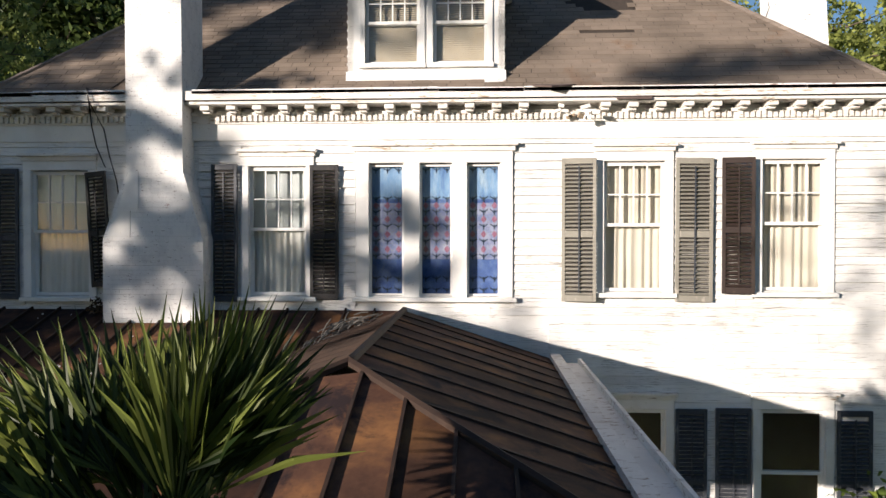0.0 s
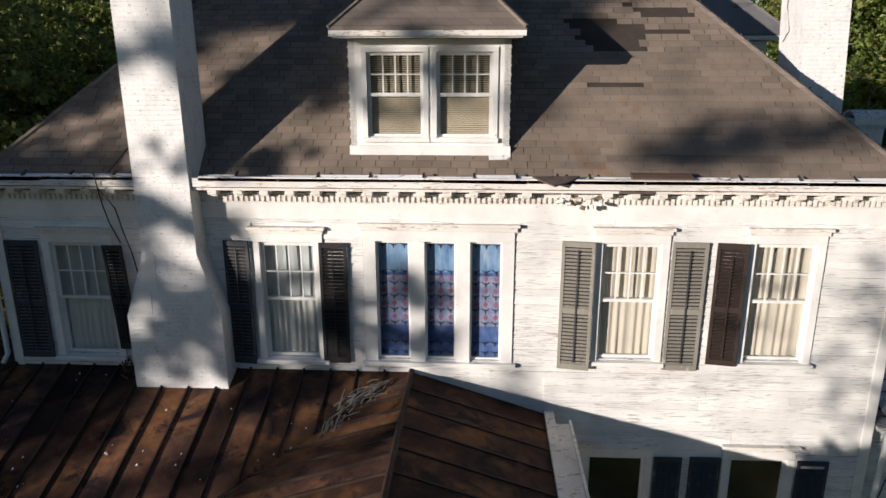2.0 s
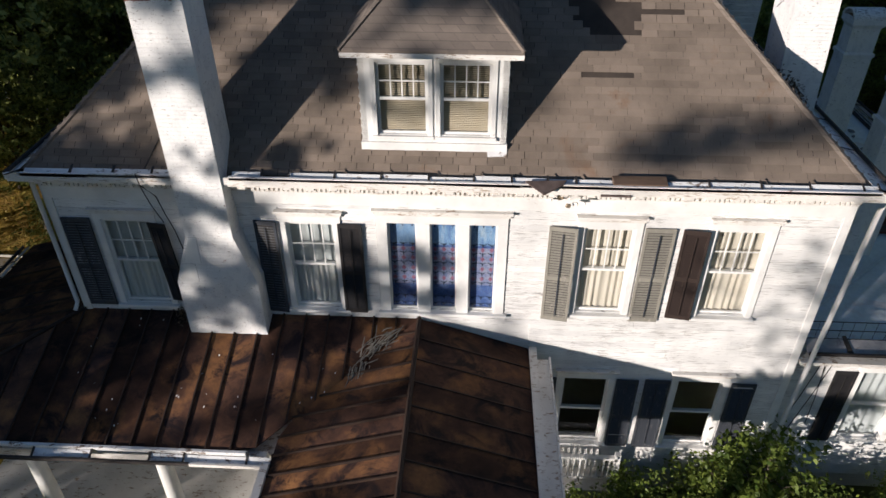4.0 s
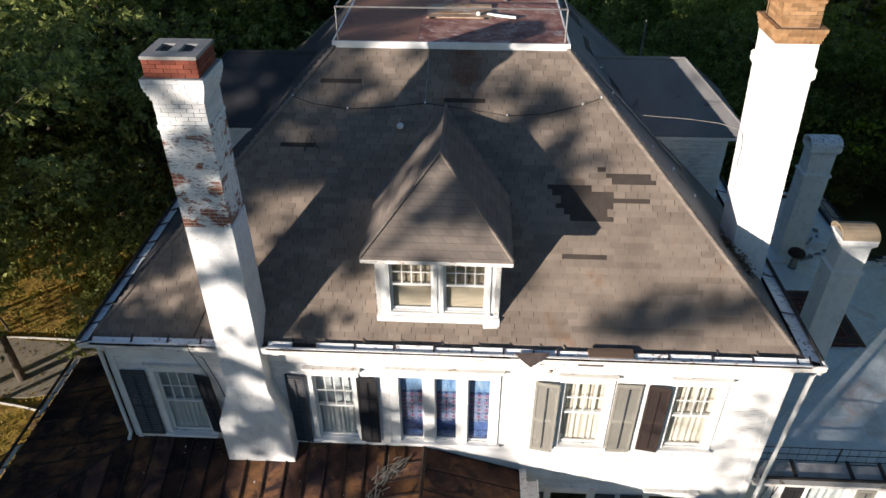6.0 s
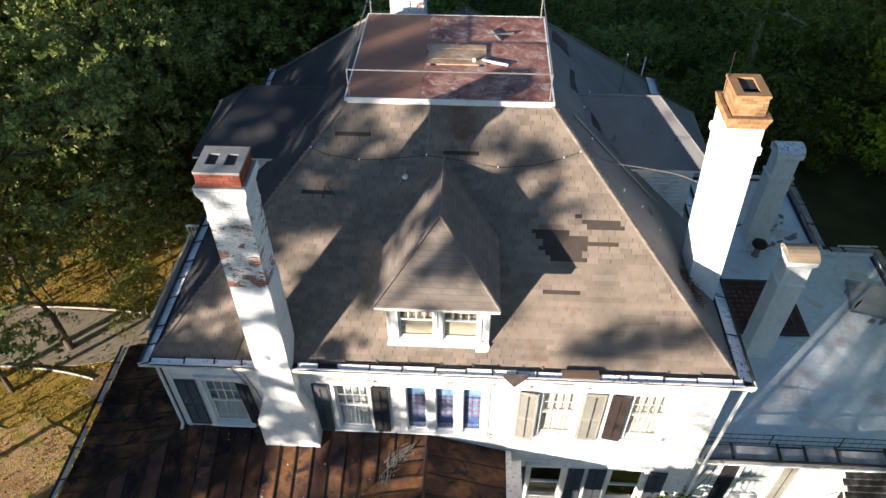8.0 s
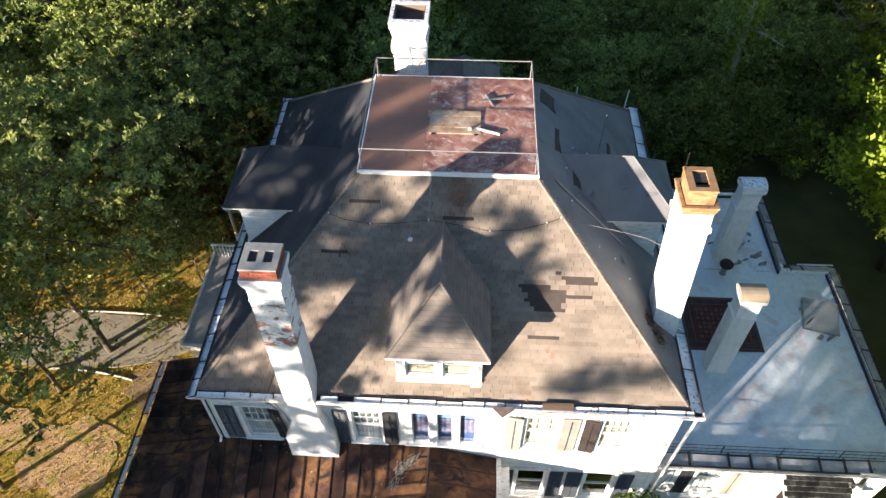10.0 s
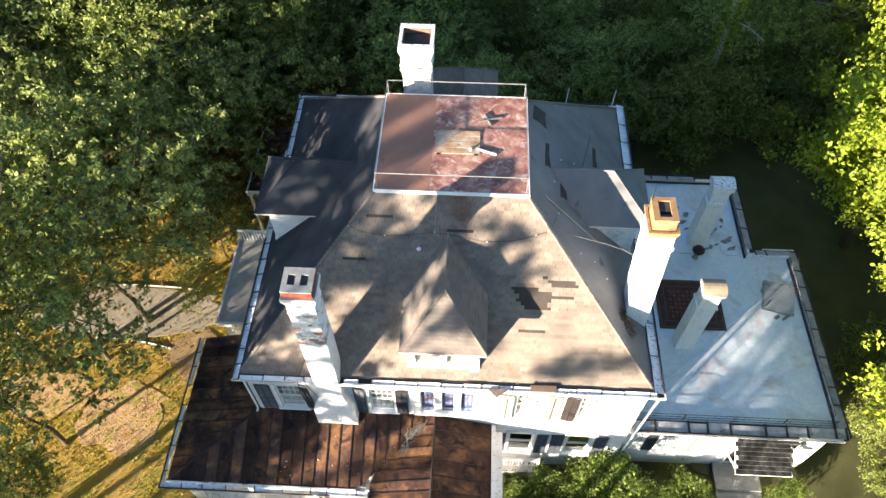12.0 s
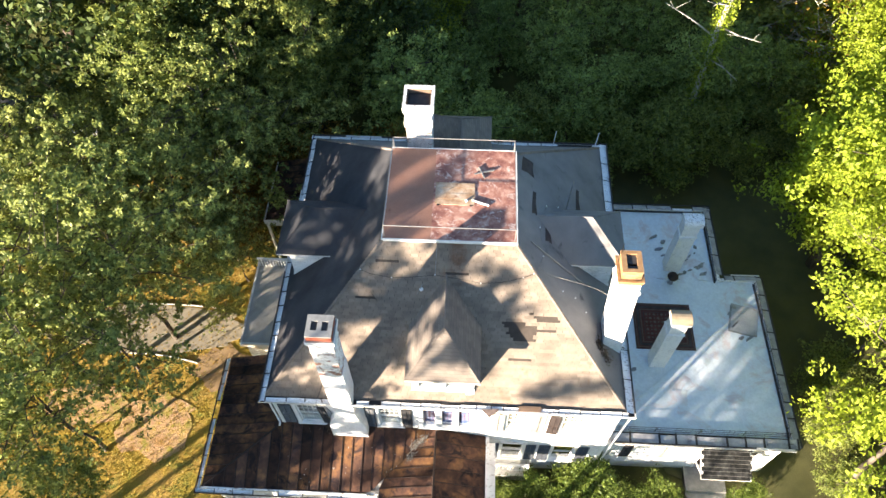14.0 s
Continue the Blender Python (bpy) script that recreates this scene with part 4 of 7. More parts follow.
# two slim chimneys on the wing
for (x0, x1, y0, y1, top) in ((9.07, 9.83, 14.95, 15.6, 9.35), (10.50, 11.32, 20.6, 21.25, 9.05)):
    c = thing("chimney", ((x0 + x1) / 2, (y0 + y1) / 2, WGZ), "slim white painted chimney with a rounded cement hood", "chimney", "wing chimneys")
    part("shaft", stack(bmesh.new(), x0, x1, y0, y1, [(WGZ - 0.1, 0.0), (top - 1.45, 0.0), (top - 1.42, 0.04), (top - 1.34, 0.04), (top - 1.30, -0.02), (top - 0.62, -0.02), (top - 0.5, 0.06), (top - 0.35, 0.06)]), "brick_white", c)
    bm = bmesh.new()
    n = 9
    arc = [(y0 - 0.06 + (y1 - y0 + 0.12) * (0.5 - 0.5 * math.cos(math.pi * k / n)), top - 0.35 + 0.24 * math.sin(math.pi * k / n)) for k in range(n + 1)]
    ym, zm = (y0 + y1) / 2, top - 0.35
    rows = [[bm.verts.new((x, ym + (ya - ym) * f, zm + (za - zm) * f)) for x in (x0 - 0.07, x1 + 0.07)] for f in (1.0, 0.78) for ya, za in arc]
    k1 = n + 1
    for k in range(n):
        a, b, c2, d2 = rows[k], rows[k + 1], rows[k1 + k], rows[k1 + k + 1]
        bm.faces.new((a[0], a[1], b[1], b[0]))
        bm.faces.new((c2[1], c2[0], d2[0], d2[1]))
        bm.faces.new((a[0], b[0], d2[0], c2[0]))
        bm.faces.new((a[1], c2[1], d2[1], b[1]))
    part("hood", bm, "tan_patch" if y0 < 18 else "brick_peel_fine", c, "rounded hood with open ends")
    part("flue_bottom", boxes((x0 + 0.05, x1 - 0.05, y0 + 0.05, y1 - 0.05, top - 0.36, top - 0.34)), "brick_orange", c)


# ---- porch roof of rusted standing-seam tin ----
def pan_roof(parent, place, u0, u1, w, vlo, vhi, seed=1, rise=0.045):
    """Pans side by side from u0 to u1; place(u, v) gives the point; vlo and vhi bound each pan's length."""
    n = max(1, round((u1 - u0) / w))
    rng = random.Random(seed)
    up = (place(u0 + 0.1, 0.0) - place(u0, 0.0)).cross(place(u0, 0.1) - place(u0, 0.0)).normalized()
    if up.z < 0:
        up = -up
    for i in range(n):
        a, b = u0 + (u1 - u0) * i / n, u0 + (u1 - u0) * (i + 1) / n
        pts = [place(a, vlo(a)), place(b, vlo(b)), place(b, vhi(b)), place(a, vhi(a))]
        if min((pts[0] - pts[3]).length, (pts[1] - pts[2]).length) < 0.02:
            pts = [p for k, p in enumerate(pts) if (p - pts[k - 1]).length > 0.02]
        if len(pts) < 3:
            continue
        if (pts[1] - pts[0]).cross(pts[2] - pts[0]).dot(up) < 0:
            pts = pts[::-1]
        lift = up * rng.uniform(0.0, 0.008)
        bm = bmesh.new()
        slab(bm, [p + lift for p in pts], 0.02, -up)
        part("metal_pan", bm, "rust_pan", parent)
        lo, hi = place(a, vlo(a)), place(a, vhi(a))
        if (hi - lo).length > 0.15:
            d = (hi - lo).normalized()
            s = d.cross(up)
            bm = bmesh.new()
            slab(bm, [lo + s * 0.014 + up * rise, hi + s * 0.014 + up * rise, hi - s * 0.014 + up * rise, lo - s * 0.014 + up * rise], rise, -up)
            part("seam", bm, "seam", parent)


PZ, PL, PXL, PYF, PYB = 5.26, 4.32, -11.62, 8.28, 14.6
porch = thing("porch_roof", (-5.0, 9.0, 4.3), "rusted brown standing-seam tin porch roof", "porch roof", kind="structure")
sf = (PZ - PL) / (WY0 - PYF)
sl = (PZ - PL) / (WX0 - PXL)
RIDX, EAR, EAL, RIDY, PAVY = -1.18, 1.12, -3.60, 6.35, 4.05
sp = (PZ - 4.52) / (EAR - RIDX)
# front slope: bounded by the hip at the house corner and the valley beside the gable
pan_roof(porch, lambda u, v: Vector((u, v, PZ - sf * (WY0 - v))), WX0, RIDX, 0.47, lambda u: max(PYF, WY0 - (RIDX - u) * sp / sf), lambda u: WY0 + 0.0, 3)
hipx = lambda u: WY0 - (WX0 - u) * (WY0 - PYF) / (WX0 - PXL)
pan_roof(porch, lambda u, v: Vector((u, v, PZ - sf * (WY0 - v))), PXL, WX0, 0.47, lambda u: PYF, hipx, 4)
pan_roof(porch, lambda u, v: Vector((v, u, PZ - sl * (WX0 - v))), PYF, WY0, 0.47, lambda u: PXL, lambda u: PXL + (u - PYF) * (WX0 - PXL) / (WY0 - PYF), 5)
pan_roof(porch, lambda u, v: Vector((v, u, PZ - sl * (WX0 - v))), WY0, PYB, 0.47, lambda u: PXL, lambda u: WX0, 6)
# entrance gable with a hipped end
pan_roof(porch, lambda u, v: Vector((v, u, PZ - sp * (v - RIDX))), RIDY, WY0, 0.62, lambda u: RIDX, lambda u: EAR, 7, 0.022)
pan_roof(porch, lambda u, v: Vector((v, u, PZ - sp * (v - RIDX))), PAVY, RIDY, 0.62, lambda u: RIDX + (RIDY - u) * (EAR - RIDX) / (RIDY - PAVY), lambda u: EAR, 8, 0.022)
pan_roof(porch, lambda u, v: Vector((v, u, PZ - sp * (RIDX - v))), RIDY, WY0, 0.43, lambda u: max(EAL, RIDX - (WY0 - u) * sf / sp), lambda u: RIDX, 9)
pan_roof(porch, lambda u, v: Vector((v, u, PZ - sp * (RIDX - v))), PAVY, RIDY, 0.43, lambda u: EAL, lambda u: RIDX - (RIDY - u) * (RIDX - EAL) / (RIDY - PAVY), 10)
sh = (PZ - 4.52) / (RIDY - PAVY)
pan_roof(porch, lambda u, v: Vector((u, v, PZ - sh * (RIDY - v))), EAL, EAR, 0.43, lambda u: PAVY,
         lambda u: PAVY + (RIDY - PAVY) * (1 - abs(u - RIDX) / ((EAR - RIDX) if u > RIDX else (RIDX - EAL))), 11)
bm = bmesh.new()
tube(bm, [(RIDX, WY0, PZ + 0.02), (RIDX, RIDY, PZ + 0.02)], 0.05, 6)
tube(bm, [(RIDX, RIDY, PZ + 0.02), (EAR, PAVY, 4.54)], 0.045, 6)
tube(bm, [(RIDX, RIDY, PZ + 0.02), (EAL, PAVY, 4.54)], 0.045, 6)
tube(bm, [(WX0, WY0, PZ + 0.02), (PXL, PYF, PL + 0.02)], 0.045, 6)
part("ridge_roll", bm, "seam", porch)
part("beam", boxes((EAR, EAR + 0.16, PAVY, WY0, 4.36, 4.60), (EAL, EAR, PAVY - 0.14, PAVY, 4.36, 4.56), (EAL - 0.14, EAL, PAVY, PYF - 0.4, 4.36, 4.56),
                   (PXL, EAL - 0.2, PYF - 0.04, PYF + 0.12, 3.95, 4.22), (PXL - 0.04, PXL + 0.12, PYF + 0.12, PYB, 3.95, 4.22)), "trim_worn", porch, "peeling white porch beam")
part("ceiling", boxes((PXL + 0.2, EAL - 0.1, PYF + 0.2, WY0 - 0.05, 4.00, 4.06), (EAL, EAR, PAVY, WY0 - 0.05, 4.28, 4.34), (PXL + 0.2, WX0 - 0.05, WY0, PYB, 4.00, 4.06)), "trim_worn", porch)
gutter_run((PXL - 0.28, PYF - 0.30), (EAL - 0.05, PYF - 0.30), (0, 1), porch, PL - 0.02, 0.24, 0.8, 12)
gutter_run((PXL - 0.30, PYB), (PXL - 0.30, PYF - 0.28), (1, 0), porch, PL - 0.02, 0.24, 0.75, 13)
part("eave_strip", bevelled(boxes((PXL - 0.02, EAL - 0.55, PYF - 0.07, PYF - 0.005, PL - 0.03, PL + 0.055)), 0.006), "gutter_white", porch, "white board along the foot of the pans")
part("eave_trim", boxes((EAR + 0.16, EAR + 0.42, PAVY - 0.1, WY0 - 0.3, 4.46, 4.50), (EAR + 0.40, EAR + 0.44, PAVY - 0.1, WY0 - 0.3, 4.46, 4.58)), "trim_worn", porch, "peeling board along the gable's eave")
porch_floor = tagged(part("porch_floor", boxes((PXL + 0.2, WX0, PYF + 0.1, PYB, 0.0, 0.72), (WX0, EAL, PYF + 0.1, WY0, 0.0, 0.72), (EAL, EAR + 0.2, PAVY + 0.2, WY0, 0.0, 0.72), (EAR + 0.2, 3.42, 10.45, WY0, 0.0, 0.72)), "trim_worn"),
                     "white painted wooden porch floor", "porch floor", kind="structure")
for x, y, h in ((PXL + 0.4, PYF + 0.3, 3.95), (-8.6, PYF + 0.3, 3.95), (-6.0, PYF + 0.3, 3.95), (EAL, PYF + 0.3, 3.95), (EAL + 0.1, PAVY + 0.3, 4.28), (EAR - 0.1, PAVY + 0.3, 4.28), (EAR - 0.1, 7.6, 4.28), (PXL + 0.4, 11.4, 3.95), (PXL + 0.4, 14.3, 3.95)):
    col = thing("porch_column", (x, y, 0.72), "round white porch column", "column", "porch columns")
    part("shaft", lathe(bmesh.new(), (x, y, 0.72), [(0.17, 0.12), (0.15, h - 0.9), (0.15, h - 0.86)], 14), "trim", col, smooth=True)
    part("base", boxes((x - 0.21, x + 0.21, y - 0.21, y + 0.21, 0.72, 0.84)), "trim", col)
    part("capital", boxes((x - 0.20, x + 0.20, y - 0.20, y + 0.20, h - 0.14, h)), "trim", col)


# ---- the flat-roofed wing ----
wing_holes = [(a - 0.03, b + 0.03, c - 0.03, d + 0.03) for a, b, c, d in WING_WINDOWS] + [(11.7, 12.75, 0.4, 2.9)]
wing_wall = tagged(part("wall_wing_front", holed_wall(bmesh.new(), WX1, WGX1, 0.0, 4.38, WGY0, WGY0 + 0.22, wing_holes), "clapboard"), "white clapboard front wall of the low wing", "wall", kind="structure")
tagged(part("wall_wing_side", boxes((WGX1 - 0.22, WGX1, WGY0 + 0.22, WGY1, 0, 4.38), (WGXI, WGX1 - 0.22, WGY1 - 0.22, WGY1, 0, 4.38), (WGXI - 0.22, WGXI, WGY1, WGY2, 0, 4.38), (WX1, WGXI - 0.22, WGY2 - 0.22, WGY2, 0, 4.38)), "clapboard"),
       "white clapboard side walls of the low wing", "wall", kind="structure")
tagged(part("wall_wing_inner", boxes((WX1, WGX1 - 0.3, WGY0 + 1.5, WGY0 + 1.6, 0.2, 4.3)), "room"), "dim plaster wall inside the wing", "wall", kind="structure")
wing_roof = thing("wing_roof", (11, 16, WGZ), "flat silver-coated wing roof with stains and wrinkles", "flat roof", kind="structure")


def wrinkled_sheet(x0, x1, y0, y1, z):
    bm = bmesh.new()
    nx, ny = int((x1 - x0) / 0.22), int((y1 - y0) / 0.22)
    grid = [[bm.verts.new((x0 + (x1 - x0) * i / nx, y0 + (y1 - y0) * j / ny,
                           z + 0.035 * noise.noise(Vector((i * 0.13, j * 0.13, 3.1))) + 0.045 * max(0.0, 0.12 - abs(noise.noise(Vector((i * 0.30 + j * 0.22, j * 0.16 - i * 0.2, 7.7))))) / 0.12))
             for j in range(ny + 1)] for i in range(nx + 1)]
    for i in range(nx):
        for j in range(ny):
            bm.faces.new((grid[i][j], grid[i + 1][j], grid[i + 1][j + 1], grid[i][j + 1]))
    return bm


part("roof_sheet", wrinkled_sheet(WX1 + 0.02, WGX1 + 0.1, WGY0 - 0.1, WGY1 + 0.1, WGZ), "flat_roof", wing_roof, smooth=True)
part("roof_sheet", wrinkled_sheet(WX1 + 0.02, WGXI + 0.1, WGY1 + 0.1, WGY2 + 0.1, WGZ), "flat_roof", wing_roof, smooth=True)
part("roof_edge", boxes((WX1 + 0.1, WGX1 + 0.25, WGY0 - 0.40, WGY0 - 0.06, 4.36, WGZ - 0.06), (WGX1 + 0.06, WGX1 + 0.30, WGY0 - 0.06, WGY1 + 0.25, 4.36, WGZ - 0.06),
                        (WGXI + 0.3, WGX1 + 0.06, WGY1 + 0.06, WGY1 + 0.30, 4.36, WGZ - 0.06), (WGXI + 0.06, WGXI + 0.30, WGY1 + 0.06, WGY2 + 0.30, 4.36, WGZ - 0.06), (WX1 + 0.1, WGXI + 0.06, WGY2 + 0.06, WGY2 + 0.30, 4.36, WGZ - 0.06)), "trim_worn", wing_roof)
part("curb", boxes((WGX1 + 0.05, WGX1 + 0.20, WGY0, WGY1 + 0.15, WGZ - 0.02, WGZ + 0.16), (WGXI + 0.20, WGX1 + 0.05, WGY1 + 0.05, WGY1 + 0.20, WGZ - 0.02, WGZ + 0.16), (WGXI + 0.05, WGXI + 0.20, WGY1 + 0.05, WGY2 + 0.2, WGZ - 0.02, WGZ + 0.16), (WX1 + 0.2, WGXI + 0.05, WGY2 + 0.05, WGY2 + 0.20, WGZ - 0.02, WGZ + 0.16)), "gutter_white", wing_roof)
gutter_run((WX1 + 0.2, WGY0 - 0.42), (WGX1 + 0.25, WGY0 - 0.42), (0, 1), wing_roof, WGZ + 0.22, 0.50, 1.0, 21, lining="gutter_grey", strap=0.05)
gutter_run((WGX1 + 0.42, WGY0 - 0.3), (WGX1 + 0.42, WGY1 + 0.3), (-1, 0), wing_roof, WGZ + 0.22, 0.40, 0.95, 22, lining="gutter_grey", strap=0.032)
gutter_run((WGX1 + 0.3, WGY1 + 0.42), (WGXI + 0.42, WGY1 + 0.42), (0, -1), wing_roof, WGZ + 0.22, 0.40, 0.95, 23, lining="gutter_grey", strap=0.032)
gutter_run((WGXI + 0.42, WGY1 + 0.4), (WGXI + 0.42, WGY2 + 0.42), (-1, 0), wing_roof, WGZ + 0.22, 0.40, 0.95, 24, lining="gutter_grey", strap=0.032)
gutter_run((WGXI + 0.4, WGY2 + 0.42), (WX1 + 0.2, WGY2 + 0.42), (0, -1), wing_roof, WGZ + 0.22, 0.40, 0.95, 25, lining="gutter_grey", strap=0.032)

part("tar_edge", boxes((WX1 + 0.3, WGX1 - 0.05, WGY0 + 0.08, WGY0 + 0.15, WGZ + 0.02, WGZ + 0.10), (WGX1 - 0.10, WGX1 - 0.03, WGY0 + 0.15, WGY1 - 0.05, WGZ + 0.02, WGZ + 0.10),
                       (WGXI - 0.10, WGXI - 0.03, WGY1 - 0.05, WGY2 - 0.05, WGZ + 0.02, WGZ + 0.10), (WX1 + 0.3, WGXI - 0.10, WGY2 - 0.05, WGY2 + 0.02, WGZ + 0.02, WGZ + 0.10)), "gutter_dark", wing_roof)


def iron_rail(a, b, z, h, seed):
    """Low iron railing of panels between posts."""
    a, b = Vector((*a, z)), Vector((*b, z))
    t = thing("iron_railing", (a + b) / 2, "low black iron railing along the flat roof's edge", "railing", "roof railings")
    d = (b - a).normalized()
    length = (b - a).length
    for k in (0.95, 0.52, 0.10):
        part("rail_bar", tube(bmesh.new(), [a + Vector((0, 0, h * k)), b + Vector((0, 0, h * k))], 0.011, 5), "iron", t)
    n = max(1, round(length / 2.1))
    for k in range(n + 1):
        p = a + d * (length * k / n)
        part("post", tube(bmesh.new(), [p - Vector((0, 0, 0.06)), p + Vector((0, 0, h))], 0.016, 5), "iron", t)
    if h > 0.5:
        bm = bmesh.new()
        s = 0.08
        while s < length:
            p = a + d * s
            tube(bm, [p + Vector((0, 0, h * 0.1)), p + Vector((0, 0, h * 0.95))], 0.0045, 4)
            s += 0.24
        part("spindles", bm, "iron", t)["kind"] = "stuff"


iron_rail((WX1 + 0.25, WGY0 + 0.25), (WGX1 - 0.1, WGY0 + 0.25), WGZ, 0.55, 1)
iron_rail((WGX1 - 0.05, WGY0 + 0.6), (WGX1 - 0.05, WGY1 - 0.1), WGZ, 0.35, 2)
iron_rail((WGXI - 0.05, WGY1), (WGXI - 0.05, WGY2 - 0.1), WGZ, 0.35, 3)
rug = thing("rug", (10.05, 17.2, WGZ + 0.04), "worn dark red patterned rug lying on the flat roof", "rug")
RGX0, RGX1, RGY0, RGY1, RGZ = 8.58, 11.52, 15.93, 18.54, WGZ + 0.075
part("field", bevelled(boxes((RGX0, RGX1, RGY0, RGY1, WGZ + 0.03, RGZ)), 0.012), "rug_red", rug)
for inset, wide, mt in ((0.06, 0.05, "rug_pale"), (0.16, 0.16, "tar"), (0.36, 0.04, "rug_pale"), (0.52, 0.03, "tar")):
    a, b, c, d = RGX0 + inset, RGX1 - inset, RGY0 + inset, RGY1 - inset
    part("border", boxes((a, b, c, c + wide, RGZ, RGZ + 0.004), (a, b, d - wide, d, RGZ, RGZ + 0.004), (a, a + wide, c + wide, d - wide, RGZ, RGZ + 0.004), (b - wide, b, c + wide, d - wide, RGZ, RGZ + 0.004)), mt, rug)
bm = bmesh.new()
for i in range(9):
    for j in range(7):
        x, y = RGX0 + 0.66 + 0.2 * i, RGY0 + 0.64 + 0.22 * j
        r = 0.055 if (i + j) % 2 else 0.085
        slab(bm, [(x - r, y, RGZ + 0.006), (x, y - r, RGZ + 0.006), (x + r, y, RGZ + 0.006), (x, y + r, RGZ + 0.006)], 0.006)
part("motif", bm, "rug_pale", rug)
rng = random.Random(77)
for x, y in ((11.3, 20.4), (11.6, 20.55), (11.9, 20.7), (12.25, 20.9), (12.5, 21.0), (11.7, 21.3), (12.0, 21.6), (12.3, 21.8), (12.4, 22.2), (10.6, 21.6), (10.4, 22.0), (10.7, 22.5), (10.2, 22.8), (11.6, 22.6), (12.6, 20.5), (13.6, 18.2), (13.7, 17.5), (14.3, 16.75), (13.9, 16.75), (8.0, 15.5), (8.3, 14.8)):
    n, lx, ly, tw = 9, rng.uniform(0.10, 0.34), rng.uniform(0.04, 0.13), rng.uniform(0.2, 0.9)
    pts = []
    for k in range(n):
        a, f = 2 * math.pi * k / n, rng.uniform(0.65, 1.15)
        u, v = lx * f * math.cos(a), ly * f * math.sin(a)
        pts.append((x + u * math.cos(tw) - v * math.sin(tw), y + u * math.sin(tw) + v * math.cos(tw), WGZ + 0.062))
    bm = bmesh.new()
    slab(bm, pts, 0.03)
    part("tar_smear", bm, "smear", wing_roof)


# ---- windows ----
def window(nr, x0, x1, z0, z1, y, label, cols=4, rows=2, cap=True):
    w = thing(f"window_{nr}", ((x0 + x1) / 2, y, z0), label, "window", kind="structure")
    part("window_frame", bevelled(boxes((x0 - 0.13, x0, y - 0.04, y + 0.10, z0 - 0.04, z1 + 0.02), (x1, x1 + 0.13, y - 0.04, y + 0.10, z0 - 0.04, z1 + 0.02),
                                        (x0 - 0.13, x1 + 0.13, y - 0.042, y + 0.10, z1 + 0.02, z1 + 0.17)), 0.006), "trim", w)
    part("window_sill", bevelled(boxes((x0 - 0.17, x1 + 0.17, y - 0.11, y + 0.12, z0 - 0.11, z0 - 0.04)), 0.008), "trim", w)
    if cap:
        part("head_cap", bevelled(boxes((x0 - 0.18, x1 + 0.18, y - 0.12, y + 0.02, z1 + 0.24, z1 + 0.29), (x0 - 0.15, x1 + 0.15, y - 0.07, y + 0.02, z1 + 0.17, z1 + 0.24)), 0.006), "trim_worn", w)
    mid = (z0 + z1) / 2 + 0.02
    sash(w, x0, x1, mid - 0.02, z1, y + 0.03, cols, rows)
    sash(w, x0, x1, z0 - 0.02, mid + 0.03, y + 0.075, 1, 1)
    return w


def curtain(x0, x1, z0, z1, y, material, label, pleats=9, depth=0.035, seed=1):
    rng = random.Random(seed)
    n = pleats * 6
    ph = [rng.uniform(0, 6.28) for _ in range(3)]
    bm = bmesh.new()
    cols = []
    for i in range(n + 1):
        t = i / n
        f = depth * (math.sin(t * pleats * 6.283 + ph[0]) + 0.5 * math.sin(t * pleats * 2.7 * 6.283 / 2 + ph[1]))
        cols.append([bm.verts.new((x0 + (x1 - x0) * t + 0.01 * math.sin(4 * k + ph[2]), y + f * (0.5 + 0.5 * (1 - k)), z0 + (z1 - z0) * k)) for k in (0, 0.35, 0.7, 1.0)])
    for a, b in zip(cols, cols[1:]):
        for k in range(3):
            bm.faces.new((a[k], b[k], b[k + 1], a[k + 1]))
    return tagged(part("curtain", bm, material, smooth=True), label, "curtain", "window curtains")


for k, (a, b, c, d) in enumerate(UP_WINDOWS):
    window(k + 1, a, b, c, d, WY0, "white double-hung sash window in the upper storey")
    m = (c + d) / 2
    if k < 2:
        curtain(a - 0.05, b + 0.05, c - 0.05, m, WY0 + 0.155, "curtain", "white pleated cafe curtain behind the lower sash", 9, 0.032, 10 + k)
        curtain(a - 0.05, b + 0.05, m - 0.1, d + 0.05, WY0 + 0.18, "sheer", "pale sheer curtain behind the upper sash", 3, 0.02, 20 + k)
    else:
        curtain(a + 0.02, b + 0.05, c - 0.05, d + 0.05, WY0 + 0.17, "curtain_cream", "cream full-length curtain in loose pleats", 7, 0.020, 10 + k)
# pale sheets added behind three panes to imitate the reflected sky
pn = thing("paper_sheet", (-6.8, WY0 + 0.13, 6.9), "white sheets standing in for sky reflected in the upper panes", "paper")
for x0, x1, z0, z1 in ((-6.95, -6.80, 6.62, 6.98), (-6.79, -6.60, 7.02, 7.44), (-6.58, -6.38, 7.02, 7.44)):
    part("sheet", boxes((x0, x1, WY0 + 0.115, WY0 + 0.119, z0, z1)), "sheer", pn)
for k, (a, b, c, d) in enumerate(LOW_WINDOWS):
    window(k + 5, a, b, c, d, WY0, "white double-hung sash window of the lower storey", 1, 1)
window(7, *WING_WINDOWS[0], WGY0, "white sash window in the low wing", 1, 1)
window(8, *WING_WINDOWS[1], WGY0, "narrow sash window near the wing's corner", 1, 1)
curtain(8.40, 9.44, 1.75, 3.85, WGY0 + 0.17, "sheer", "pale green curtain in the wing window", 5, 0.03, 31)

